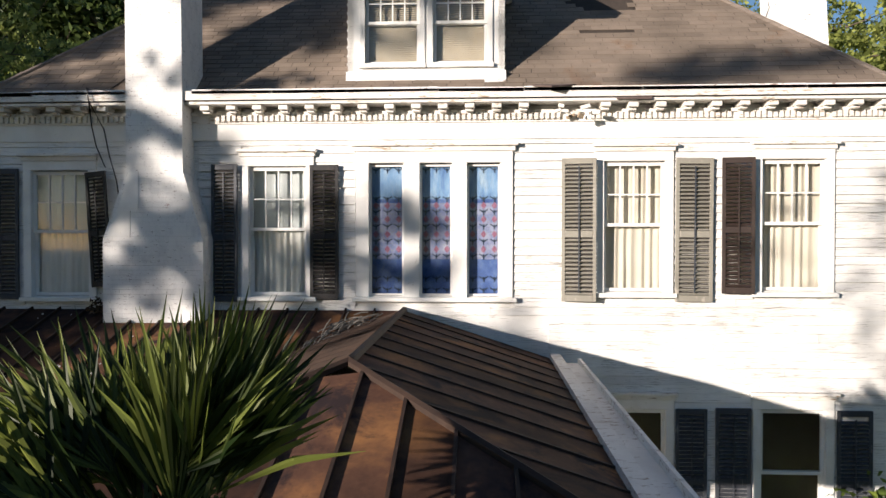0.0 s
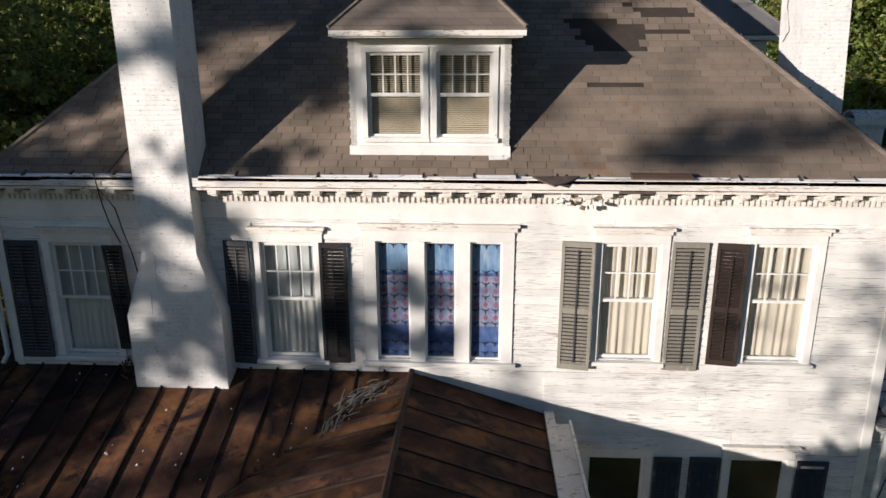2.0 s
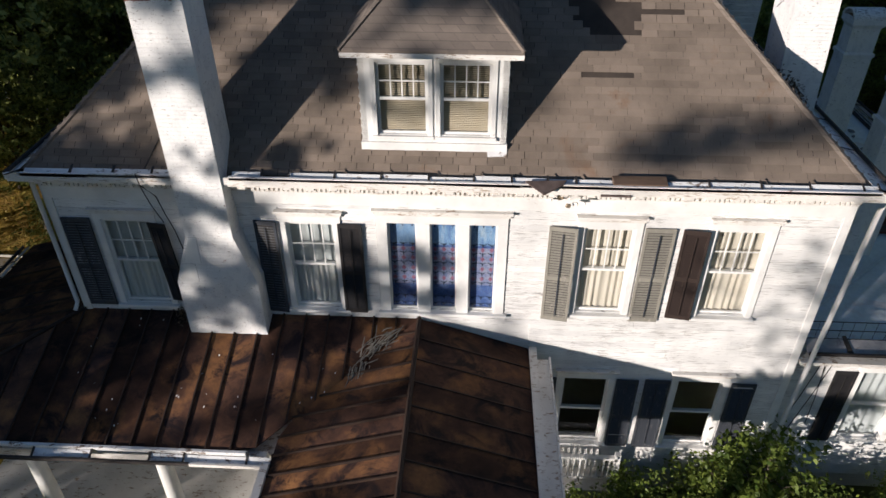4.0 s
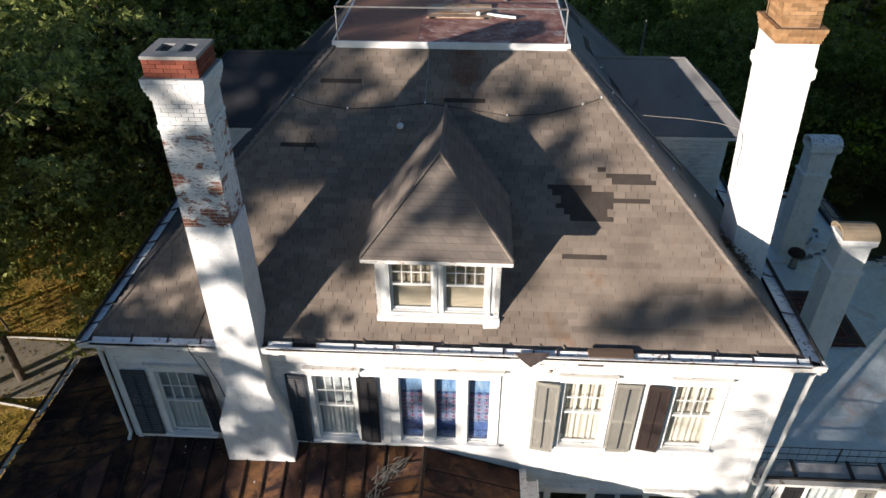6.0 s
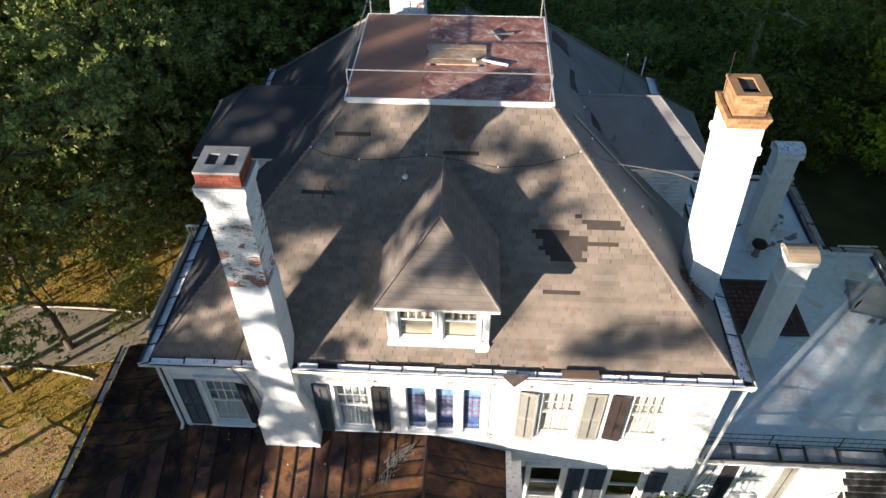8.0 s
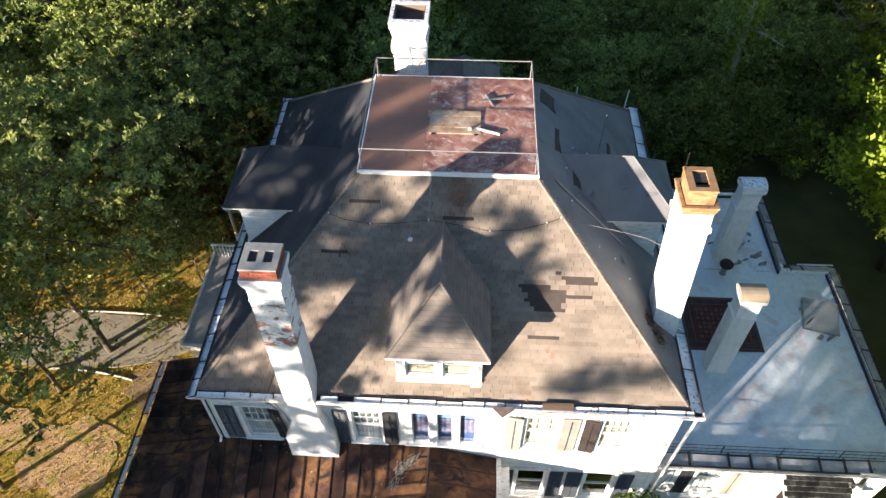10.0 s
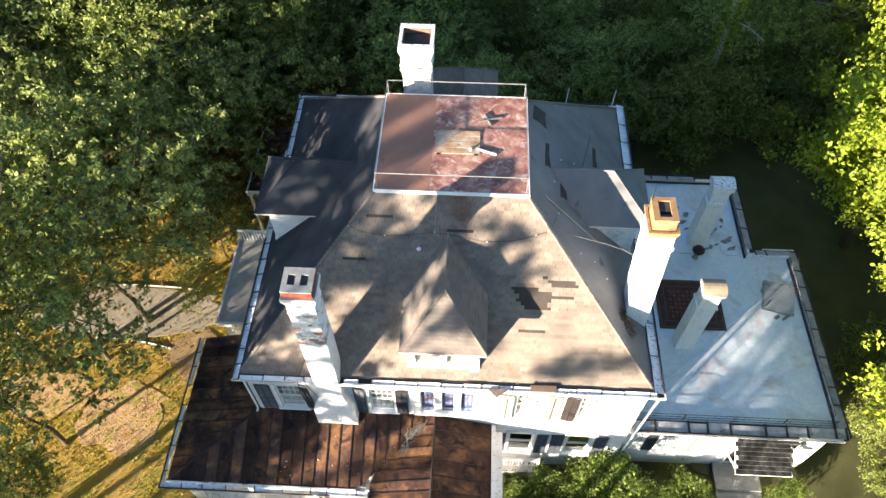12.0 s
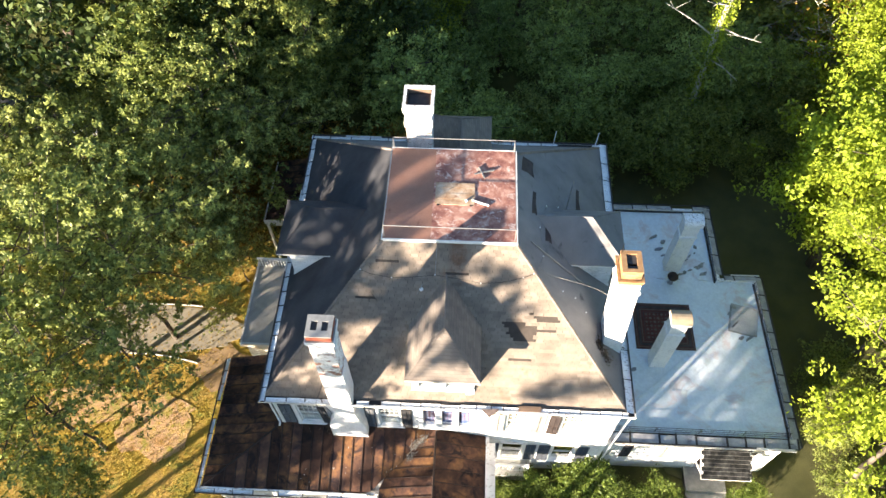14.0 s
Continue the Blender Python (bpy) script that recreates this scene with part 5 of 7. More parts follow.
# three tall lights with patterned cloth
trio = thing("window_9", (-0.7, WY0, TZ0), "three narrow windows hung with blue patterned lace", "window", kind="structure")
part("window_frame", bevelled(boxes((-1.95, -1.74, WY0 - 0.04, WY0 + 0.10, TZ0 - 0.04, TZ1 + 0.02), (-1.19, -0.93, WY0 - 0.04, WY0 + 0.10, TZ0 - 0.04, TZ1 + 0.02),
                                    (-0.42, -0.18, WY0 - 0.04, WY0 + 0.10, TZ0 - 0.04, TZ1 + 0.02), (0.34, 0.54, WY0 - 0.04, WY0 + 0.10, TZ0 - 0.04, TZ1 + 0.02),
                                    (-1.95, 0.54, WY0 - 0.042, WY0 + 0.10, TZ1 + 0.02, TZ1 + 0.20)), 0.006), "trim", trio)
part("window_sill", bevelled(boxes((-2.0, 0.60, WY0 - 0.11, WY0 + 0.12, TZ0 - 0.11, TZ0 - 0.04)), 0.008), "trim", trio)
part("head_cap", bevelled(boxes((-2.02, 0.62, WY0 - 0.12, WY0 + 0.02, TZ1 + 0.28, TZ1 + 0.33), (-1.98, 0.58, WY0 - 0.07, WY0 + 0.02, TZ1 + 0.20, TZ1 + 0.28)), 0.006), "trim_worn", trio)
for a, b in TRIPLE:
    sash(trio, a, b, TZ0 - 0.02, TZ1, WY0 + 0.06, 1, 1, stile=0.03)
    y = WY0 + 0.13
    cl = thing("patterned_curtain", ((a + b) / 2, y, TZ0), "blue lace curtain with rows of red diamonds", "curtain", "patterned curtains")
    part("cloth", boxes((a, b, y, y + 0.01, TZ0 - 0.02, TZ1)), "curtain_blue", cl)
    part("pale_band", boxes((a, b, y - 0.006, y - 0.002, TZ0 + 0.56, TZ0 + 1.46)), "lace_pale", cl)
    part("top_band", boxes((a, b, y - 0.006, y - 0.002, TZ0 + 1.52, TZ0 + 2.04)), "lace_sky", cl)
    bm = bmesh.new()
    bd = bmesh.new()
    w3 = (b - a) / 3
    for zc in (0.72, 0.96, 1.20, 1.42):
        for k in range(3):
            cx, cz, rx, rz = a + w3 * (k + 0.5), TZ0 + zc, w3 * 0.27, 0.06
            slab(bm, [(cx - rx, y - 0.010, cz), (cx, y - 0.010, cz - rz), (cx + rx, y - 0.010, cz), (cx, y - 0.010, cz + rz)], 0.003, (0, 1, 0))
    for zc in (0.06, 0.24, 0.60, 0.84, 1.08, 1.31, 1.52, 1.98):
        for k in range(3):
            # a chevron with a short upright through its tip
            cx, cz, hw = a + w3 * (k + 0.5), TZ0 + zc, w3 * 0.40
            slab(bd, [(cx - hw, y - 0.011, cz + 0.035), (cx - hw, y - 0.011, cz + 0.055), (cx, y - 0.011, cz + 0.008), (cx, y - 0.011, cz - 0.014)], 0.002, (0, 1, 0))
            slab(bd, [(cx, y - 0.011, cz - 0.014), (cx, y - 0.011, cz + 0.008), (cx + hw, y - 0.011, cz + 0.055), (cx + hw, y - 0.011, cz + 0.035)], 0.002, (0, 1, 0))
            box(bd, cx - 0.009, cx + 0.009, y - 0.014, y - 0.0125, cz - 0.045, cz + 0.04)
    part("diamonds", bm, "lace_red", cl)
    part("chevrons", bd, "lace_dark", cl)


# ---- shutters ----
def shutter(x0, x1, z0, z1, y, material, label, swing=0.0, lean=0.0, gaps=0.0, seed=1, mid=0.47, lost=(), slats=""):
    """Louvred shutter, hinged at its outer edge; swing: degrees out from the wall; lean: degrees in the wall's plane."""
    rng = random.Random(seed)
    s = thing("shutter", (0, 0, 0), label, "shutter", "window shutters")
    w, h = x1 - x0, z1 - z0
    st = 0.055
    part("stile", bevelled(boxes((0, st, -0.035, 0.0, 0, h)), 0.004), material, s)
    part("stile", bevelled(boxes((w - st, w, -0.035, 0.0, 0, h)), 0.004), material, s)
    zm = h * mid
    for a, b in ((0, 0.10), (zm - 0.05, zm + 0.05), (h - 0.09, h)):
        part("cross_rail", bevelled(boxes((st, w - st, -0.034, -0.001, a, b)), 0.004), material, s)
    bm = bmesh.new()
    grime_shade = bmesh.new()
    deep = -0.010 if material == "shutter_grey" else -0.026
    for lo, hi in ((0.10, zm - 0.05), (zm + 0.05, h - 0.09)):
        n = int((hi - lo) / 0.060)
        for k in range(n):
            if rng.random() < gaps or (lo < zm and k in lost) or (lo > zm and n - 1 - k in lost):
                continue
            z = lo + (k + 0.5) * (hi - lo) / n
            slab(bm, [(st, -0.040, z - 0.018), (w - st, -0.040, z - 0.018), (w - st, 0.008, z + 0.018), (st, 0.008, z + 0.018)], 0.006, (0, 0.5, -0.8))
            # thin dark strip along each slat's inner edge paints the shade in the gap
            slab(grime_shade, [(st, deep, z + 0.018 + 0.75 * (deep - 0.008) + 0.0035), (w - st, deep, z + 0.018 + 0.75 * (deep - 0.008) + 0.0035), (w - st, 0.008, z + 0.0215), (st, 0.008, z + 0.0215)], 0.002, (0, -0.5, 0.8))
    lv = part("louvres", bm, slats or material, s)
    lv["kind"] = "stuff"
    # only slatted shutters get the strips of painted shade
    if slats:
        gm = part("crevice_grime", grime_shade, "gutter_dark", s, "dark strips that paint the shade between the slats")
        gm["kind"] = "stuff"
    part("tilt_rod", boxes((w / 2 - 0.010, w / 2 + 0.010, -0.060, -0.044, 0.14, h - 0.13)), "shutter_dark" if material == "shutter_grey" else material, s)
    s.matrix_basis = pose(x0, y, z0, 0, lean, -swing)
    return s


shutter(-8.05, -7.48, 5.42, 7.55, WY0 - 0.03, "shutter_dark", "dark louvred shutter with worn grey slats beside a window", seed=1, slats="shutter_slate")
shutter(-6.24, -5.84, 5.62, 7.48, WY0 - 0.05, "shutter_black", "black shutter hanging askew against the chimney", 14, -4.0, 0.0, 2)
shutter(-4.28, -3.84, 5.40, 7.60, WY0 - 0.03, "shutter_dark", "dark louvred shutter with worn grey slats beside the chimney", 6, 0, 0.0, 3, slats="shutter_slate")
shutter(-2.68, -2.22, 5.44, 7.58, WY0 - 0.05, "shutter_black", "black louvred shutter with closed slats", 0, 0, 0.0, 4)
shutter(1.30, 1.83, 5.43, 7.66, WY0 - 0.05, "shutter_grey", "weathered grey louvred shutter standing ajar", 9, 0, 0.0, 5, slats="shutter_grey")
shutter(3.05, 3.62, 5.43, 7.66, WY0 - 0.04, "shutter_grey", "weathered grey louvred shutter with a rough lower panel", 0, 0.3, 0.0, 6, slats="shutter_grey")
shutter(3.76, 4.24, 5.56, 7.66, WY0 - 0.05, "shutter_brown", "dark brown louvred shutter with one open slit", 9, 0, 0.0, 7)
shutter(1.24, 1.78, 1.62, 3.76, WY0 - 0.04, "shutter_dark", "dark louvred shutter of the lower storey", 0, 0, 0.0, 8)
shutter(3.07, 3.55, 1.62, 3.76, WY0 - 0.04, "shutter_dark", "dark louvred shutter of the lower storey", 0, 0, 0.03, 9)
shutter(3.68, 4.22, 1.62, 3.78, WY0 - 0.04, "shutter_dark", "dark louvred shutter of the lower storey", 0, 0, 0.0, 10)
shutter(5.52, 6.05, 1.62, 3.76, WY0 - 0.04, "shutter_dark", "dark shutter with a few lost slats", 0, 0, 0.0, 11, 0.47, (0,))
shutter(7.80, 8.28, 1.68, 3.90, WGY0 - 0.04, "shutter_black", "black shutter on the low wing", 0, 0, 0.0, 12)
shutter(9.58, 10.05, 1.68, 3.90, WGY0 - 0.04, "shutter_grey", "weathered grey shutter on the low wing", 0, 0, 0.0, 13, slats="shutter_grey")
shutter(13.15, 13.60, 1.68, 3.80, WGY0 - 0.04, "shutter_dark", "dark shutter near the wing's corner", 0, 0, 0.0, 14)

# ---- trim of the front ----
tr = thing("corner_board", (WX0, WY0, 0.7), "white corner boards of the front wall", "trim", kind="structure")
part("board", bevelled(boxes((WX0 - 0.03, WX0 + 0.14, WY0 - 0.03, WY0 + 0.02, 0.7, 8.24)), 0.005), "trim", tr)
part("board", bevelled(boxes((WX1 - 0.14, WX1 + 0.03, WY0 - 0.03, WY0 + 0.02, 0.7, 8.24)), 0.005), "trim", tr)
part("board", bevelled(boxes((WGX1 - 0.14, WGX1 + 0.03, WGY0 - 0.03, WGY0 + 0.0, 0.2, 4.38)), 0.005), "trim", tr)
dp = thing("downspout", (7.05, 10.8, 8.5), "white downspout slanting from the eave to the wall", "downspout", "downspouts")
part("pipe", tube(bmesh.new(), [(7.06, 10.80, 8.58), (7.06, 10.80, 8.42), (6.96, 10.86, 8.30), (6.84, 11.02, 2.0), (6.84, 11.02, 0.3)], 0.05, 8), "trim", dp, smooth=True)
dp = thing("downspout", (-8.3, 11.0, 5.3), "white downspout at the corner above the porch roof", "downspout", "downspouts")
part("pipe", tube(bmesh.new(), [(-8.32, 10.86, 8.55), (-8.30, 11.0, 8.35), (-8.30, 11.0, 5.50), (-8.33, 10.88, 5.36)], 0.045, 8), "trim", dp, smooth=True)

# broken piece of the cornice and loose flashing by the gutter
fl = thing("loose_flashing", (1.2, 10.7, 8.65), "torn dark flashing hanging from the gutter", "flashing")
bm = bmesh.new()
slab(bm, [(0.76, 10.76, LIP + 0.035), (1.48, 10.80, LIP + 0.045), (1.42, 10.70, LIP + 0.018), (1.08, 10.46, LIP - 0.05), (0.90, 10.62, LIP - 0.005)], 0.022)
part("sheet", bm, "old_flashing", fl)
bd = thing("loose_board", (2.7, 10.85, 8.75), "brown board lying in the gutter", "board")
part("plank", bevelled(boxes((2.28, 3.22, 10.74, 10.98, 8.70, 8.76)), 0.01), "old_board", bd)
bd.rotation_euler = (radians(14), 0, radians(1))
st = thing("tin_step_flashing", (0.25, 11.35, 8.97), "crooked white tin plate under the dormer's corner", "flashing")
bm = bmesh.new()
slab(bm, [(x, y, RZ + PITCH * (y - RYF) + 0.035) for x, y in ((0.10, 11.30), (0.44, 11.31), (0.45, 11.41), (0.09, 11.40))], 0.012)
part("plate", bm, "gutter_white", st)

# ---- clapboards, board by board ----
pl = boxes()
vs = [pl.verts.new(p) for p in ((0, 0.012, 0.128), (1, 0.012, 0.128), (1, -0.026, 0.0), (0, -0.026, 0.0), (0, 0.012, 0.0), (1, 0.012, 0.0), (0, -0.006, 0.128), (1, -0.006, 0.128))]
for f in ((6, 3, 2, 7), (3, 4, 5, 2), (0, 6, 7, 1), (0, 4, 3, 6), (1, 7, 2, 5)):
    pl.faces.new([vs[i] for i in f])
board_mesh = mesh_of("clapboard", pl, "clapboard")
rng = random.Random(21)


def clad(parent, x0, x1, z0, z1, y, cuts, step=0.135):
    z = z0
    while z < z1 - 0.05:
        c = [(a, b) for a, b, lo, hi in cuts if lo < z + 0.10 and hi > z + 0.03]
        for lo, hi in spans(x0, x1, c):
            s = lo
            while s < hi - 0.01:
                e = min(hi, s + rng.uniform(2.6, 4.4))
                if hi - e < 0.5:
                    e = hi
                shared_piece("clapboard", board_mesh, parent, (s + 0.002, y + rng.uniform(-0.004, 0.003), z + rng.uniform(-0.004, 0.004)), (e - s - 0.004, 1, rng.choice((1.0, 1.0, 0.97, 0.90))), (0, rng.uniform(-0.0025, 0.0025), 0))
                s = e
        z += step


cuts = [(a - 0.13, b + 0.13, c - 0.11, d + 0.26) for a, b, c, d in UP_WINDOWS + LOW_WINDOWS] + [(-1.96, 0.55, TZ0 - 0.11, TZ1 + 0.30), (-5.82, -4.20, 4.0, 6.9), (-5.45, -4.5, 6.5, 8.5)]
clad(wall_front, WX0 + 0.14, WX1 - 0.14, 5.20, 8.0, WY0 + 0.010, cuts)
clad(wall_front, 1.1, WX1 - 0.14, 0.75, 5.18, WY0 + 0.010, cuts)
clad(wing_wall, WX1 + 0.05, WGX1 - 0.14, 0.5, 4.3, WGY0 - 0.012, [(a - 0.13, b + 0.13, c - 0.11, d + 0.26) for a, b, c, d in WING_WINDOWS] + [(11.6, 12.85, 0, 3.0)])

# ---- shingles of the front slope, tab by tab ----
SL = math.hypot(1, PITCH)
NUP = Vector((0, -PITCH, 1)).normalized()
VUP = Vector((0, 1, PITCH)).normalized()
TILT_X = math.atan(PITCH)
ROW = 0.140
BARE = [(1.77, 2.71, 12.38, 12.46), (1.44, 2.39, 13.53, 13.60), (1.54, 2.87, 13.43, 13.51), (1.73, 2.87, 13.32, 13.41), (1.62, 2.86, 13.22, 13.31), (1.80, 2.73, 13.12, 13.21), (1.94, 2.86, 13.03, 13.11),
        (2.53, 2.70, 13.82, 13.90), (2.72, 3.68, 13.72, 13.79), (2.85, 3.79, 13.63, 13.71), (2.88, 3.65, 13.32, 13.41), (-3.74, -2.80, 15.20, 15.28), (-0.90, 0.02, 14.88, 14.95), (-4.55, -3.77, 14.06, 14.20), (-6.2, -5.9, 12.5, 12.6)]
tab = bmesh.new()
for k in range(3):
    a, b = k / 3 + 0.0025, (k + 1) / 3 - 0.0025
    vs = [tab.verts.new(p) for p in ((a, 0, 0.009), (b, 0, 0.009), (b, ROW * 1.25, 0.004), (a, ROW * 1.25, 0.004), (a, 0, 0), (b, 0, 0))]
    for f in ((0, 1, 2, 3), (4, 5, 1, 0)):
        tab.faces.new([vs[i] for i in f])
shingle_mesh = mesh_of("shingle", tab, "shingle")
rng = random.Random(33)
rest_v, rest_f = [], []
near_count = 0
row = 0
u = 0.0
LEN = RUN * SL
while u < LEN - 0.05:
    yb = RYF + u / SL
    left, right = DX0 - (DY0 - yb), DX1 + (DY0 - yb)
    x = left - rng.uniform(0, 0.9)
    off = (row % 2) * 0.152 + (row % 3) * 0.05
    x = math.floor(left / 0.914) * 0.914 - 0.914 + off
    while x < right:
        a, b = max(x, left), min(x + 0.914, right)
        cells = [(a, b)]
        ym = yb + 0.045
        for ba, bb, ya, yc in BARE:
            if ya <= ym <= yc:
                cells = [s for lo, hi in cells for s in spans(lo, hi, [(ba, bb)])]
        for lo, hi in cells:
            if hi - lo < 0.05:
                continue
            at = Vector((lo, yb, RZ + PITCH * (yb - RYF))) + NUP * (0.006 + rng.uniform(0, 0.003))
            full = abs((hi - lo) - 0.914) < 0.001
            if full and lo > 0.6 and u < 3.2 and near_count < 300:
                shared_piece("shingle", shingle_mesh, roof, at, (0.914, 1, 1), (TILT_X, rng.uniform(-0.003, 0.003), 0))
                near_count += 1
            else:
                n = max(1, round((hi - lo) / 0.305))
                shade_base = len(rest_v)
                for k in range(n):
                    p, q = lo + (hi - lo) * k / n + 0.005, lo + (hi - lo) * (k + 1) / n - 0.005
                    i = len(rest_v)
                    lift = 0.012 + rng.uniform(0, 0.003)
                    for px, w, hgt in ((p, 0, lift), (q, 0, lift), (q, ROW * 1.25, 0.004), (p, ROW * 1.25, 0.004), (p, 0, 0), (q, 0, 0)):
                        pt = Vector((px, at.y, at.z)) + VUP * w + NUP * hgt
                        rest_v.append(pt)
                    rest_f += [(i, i + 1, i + 2, i + 3), (i + 4, i + 5, i + 1, i)]
        x += 0.914
    u += ROW
    row += 1
me = bpy.data.meshes.new("shingles")
off = base_of(roof)
me.from_pydata([p - off for p in rest_v], [], rest_f)
me.materials.append(M["shingle_joined"])
ob = new("shingles", me)
ob.parent = roof
ob["kind"] = "stuff"

# ---- small things on the roofs ----
dead_leaves = []
w = thing("light_string", (-1.0, 14.8, 12.4), "sagging dark wire with small white lamps across the roof", "light string")


def on_front(x, y, lift=0.03):
    return Vector((x, y, RZ + PITCH * (y - RYF))) + NUP * lift


pts = [on_front(x, y) for x, y in ((-4.35, 14.98), (-3.9, 14.86), (-3.08, 14.78), (-2.2, 14.82), (-1.33, 14.90), (-0.4, 14.82), (0.52, 14.71), (1.4, 14.76), (2.2, 14.92), (2.62, 15.04))]
part("wire", tube(bmesh.new(), pts, 0.009, 5), "iron", w)
for k in (0, 2, 4, 6, 8, 9):
    part("lamp", lathe(bmesh.new(), pts[k], [(0.008, -0.01), (0.022, 0.01), (0.022, 0.03), (0.008, 0.045)], 8), "trim", w, "white lamp", smooth=True)
w = thing("ridge_cable", (-1.35, 15.3, 12.9), "thin cable running down from the deck", "cable")
part("wire", tube(bmesh.new(), [on_front(-1.28, 15.86), on_front(-1.33, 14.9)], 0.010, 5), "steel", w)
w = thing("floodlight", (-1.84, 14.48, 12.0), "white floodlight on a bent bracket on the shingles", "lamp")
part("bracket", tube(bmesh.new(), [on_front(-2.02, 14.33, 0.02), on_front(-1.92, 14.5, 0.16), on_front(-1.80, 14.66, 0.22)], 0.018, 5), "steel", w)
part("head", lathe(bmesh.new(), on_front(-1.86, 14.48, 0.12), [(0.03, -0.06), (0.075, -0.03), (0.085, 0.03), (0.05, 0.07)], 10), "trim", w, smooth=True)
w = thing("bent_bracket", (-4.0, 14.25, 11.8), "bent iron bracket lying on the shingles", "bracket")
part("rod", tube(bmesh.new(), [on_front(-4.0, 14.05), on_front(-3.92, 14.36, 0.08), on_front(-3.68, 14.10, 0.05)], 0.014, 5), "iron", w)
w = thing("metal_pole", (3.8, 16.2, 11.6), "grey metal pole lying on the side slope", "pole")


def on_right(x, y, lift=0.04):
    return Vector((x, y, DZ - PITCH * (x - DX1))) + Vector((PITCH, 0, 1)).normalized() * lift


part("pipe", tube(bmesh.new(), [on_right(2.50, 16.45), on_right(5.05, 16.02)], 0.028, 6), "steel", w)
w = thing("light_string", (3.5, 15.0, 11.5), "thin wire with small white lamps down the side slope", "light string")
pts = [on_right(x, y, 0.03) for x, y in ((2.70, 15.06), (3.05, 16.1), (2.95, 17.5), (3.3, 18.9), (3.9, 19.3))]
part("wire", tube(bmesh.new(), pts, 0.006, 5), "twig", w)
for p in pts[1:] + [on_right(3.9, 14.95), on_right(4.5, 15.0), on_right(5.0, 14.6)]:
    part("lamp", lathe(bmesh.new(), p, [(0.008, -0.03), (0.028, 0.01), (0.028, 0.035), (0.010, 0.055)], 8), "trim", w, "white lamp", smooth=True)
w = thing("power_cable", (5.2, 15.8, 10.1), "pale cable looping from the roof to the chimney", "cable")
part("wire", tube(bmesh.new(), [on_right(2.9, 15.4), on_right(3.2, 15.3, 0.1), Vector((3.61, 15.22, 12.10)), Vector((4.63, 14.87, 12.18)), Vector((5.2, 14.65, 12.20)), Vector((5.60, 14.43, 12.15))], 0.009, 5), "twig", w)
for x, y, h, r0, mt in ((4.35, 19.55, 2.0, 0.02, "steel"), (4.3, 25.66, 1.0, 0.026, "trim"), (6.5, 25.66, 0.95, 0.026, "trim")):
    w = thing("antenna_rod", (x, y, 9), "thin upright metal rod on the roof", "antenna", "antenna rods")
    zz = max(8.66, min(DZ - PITCH * (x - DX1), DZ - PITCH * max(0, y - DY1)))
    part("rod", tube(bmesh.new(), [(x, y, zz - 0.02), (x + 0.04, y, zz + h)], r0, 5), mt, w)
for k, (x0, x1, y0, y1) in enumerate(((2.15, 2.75, 20.0, 20.9), (4.9, 5.15, 19.95, 21.3), (2.6, 2.85, 18.0, 19.3), (3.2, 3.5, 17.0, 18.5))):
    bm = bmesh.new()
    slab(bm, [on_right(x, y, 0.016) for x, y in ((x0, y0), ((x0 + x1) / 2, y0 + 0.1), (x1, y0 + 0.05), (x1 - 0.06, (y0 + y1) / 2), (x1 - 0.02, y1), (x0 + 0.08, y1 - 0.06), (x0 + 0.03, (y0 + y1) / 2))], 0.012, (-0.7, 0, -0.7))
    part("tar_patch", bm, "tar", roof)
w = thing("lightning_rod", (5.88, 14.45, 14.0), "thin lightning rod on the chimney", "rod")
part("rod", tube(bmesh.new(), [(5.55, 14.45, 13.95), (5.50, 14.45, 15.75)], 0.012, 5), "iron", w)
w = thing("roof_vent", (10.75, 19.9, WGZ), "rusty round vent cap on a short pipe", "vent")
part("pipe", lathe(bmesh.new(), (10.75, 19.9, WGZ), [(0.16, -0.02), (0.12, 0.10), (0.10, 0.55)], 12), "steel", w, smooth=True)
part("cap", lathe(bmesh.new(), (10.75, 19.9, WGZ), [(0.27, 0.55), (0.29, 0.60), (0.26, 0.68), (0.05, 0.76)], 14), "seam", w, "rusty cap", smooth=True)
w = thing("roofing_patch", (14.2, 17.6, WGZ + 0.05), "stained old sheet of roofing lying on the wing roof", "roof sheet")
part("sheet", bevelled(boxes((13.45, 14.85, 16.95, 18.6, WGZ + 0.04, WGZ + 0.062)), 0.008), "roof_patch", w)
part("worn_edge", boxes((13.42, 13.52, 16.9, 18.5, WGZ + 0.05, WGZ + 0.070), (13.52, 14.7, 16.9, 16.98, WGZ + 0.05, WGZ + 0.072)), "smear", w, "dark worn edge")
w.rotation_euler = (0, 0, radians(-14))
# strip added along the sun's way, for the sliver of sunlight on the roof
w = thing("roof_seam", (11.0, 15.0, WGZ), "raised strip imitating the sliver of sun across the wing roof", "seam")
part("strip", tube(bmesh.new(), [(7.5, 12.6, WGZ + 0.03), (9.4, 14.2, WGZ + 0.03), (11.5, 16.1, WGZ + 0.035), (14.2, 18.3, WGZ + 0.03)], 0.035, 5), "flat_roof", w)
for x0, y0, x1, y1, m, lb in ((0.1, 19.3, 0.95, 19.55, "steel", "grey board lying on the tin deck"), (0.30, 19.7, 0.55, 19.1, "steel", "grey board crossing another on the deck"), (0.05, 17.9, 0.75, 17.65, "trim", "white pipe lying on the tin deck")):
    w = thing("deck_board", ((x0 + x1) / 2, (y0 + y1) / 2, DZ + 0.1), lb, "board", "boards on the deck")
    part("plank", tube(bmesh.new(), [(x0, y0, DZ + 0.14), (x1, y1, DZ + 0.14)], 0.04, 4), m, w)
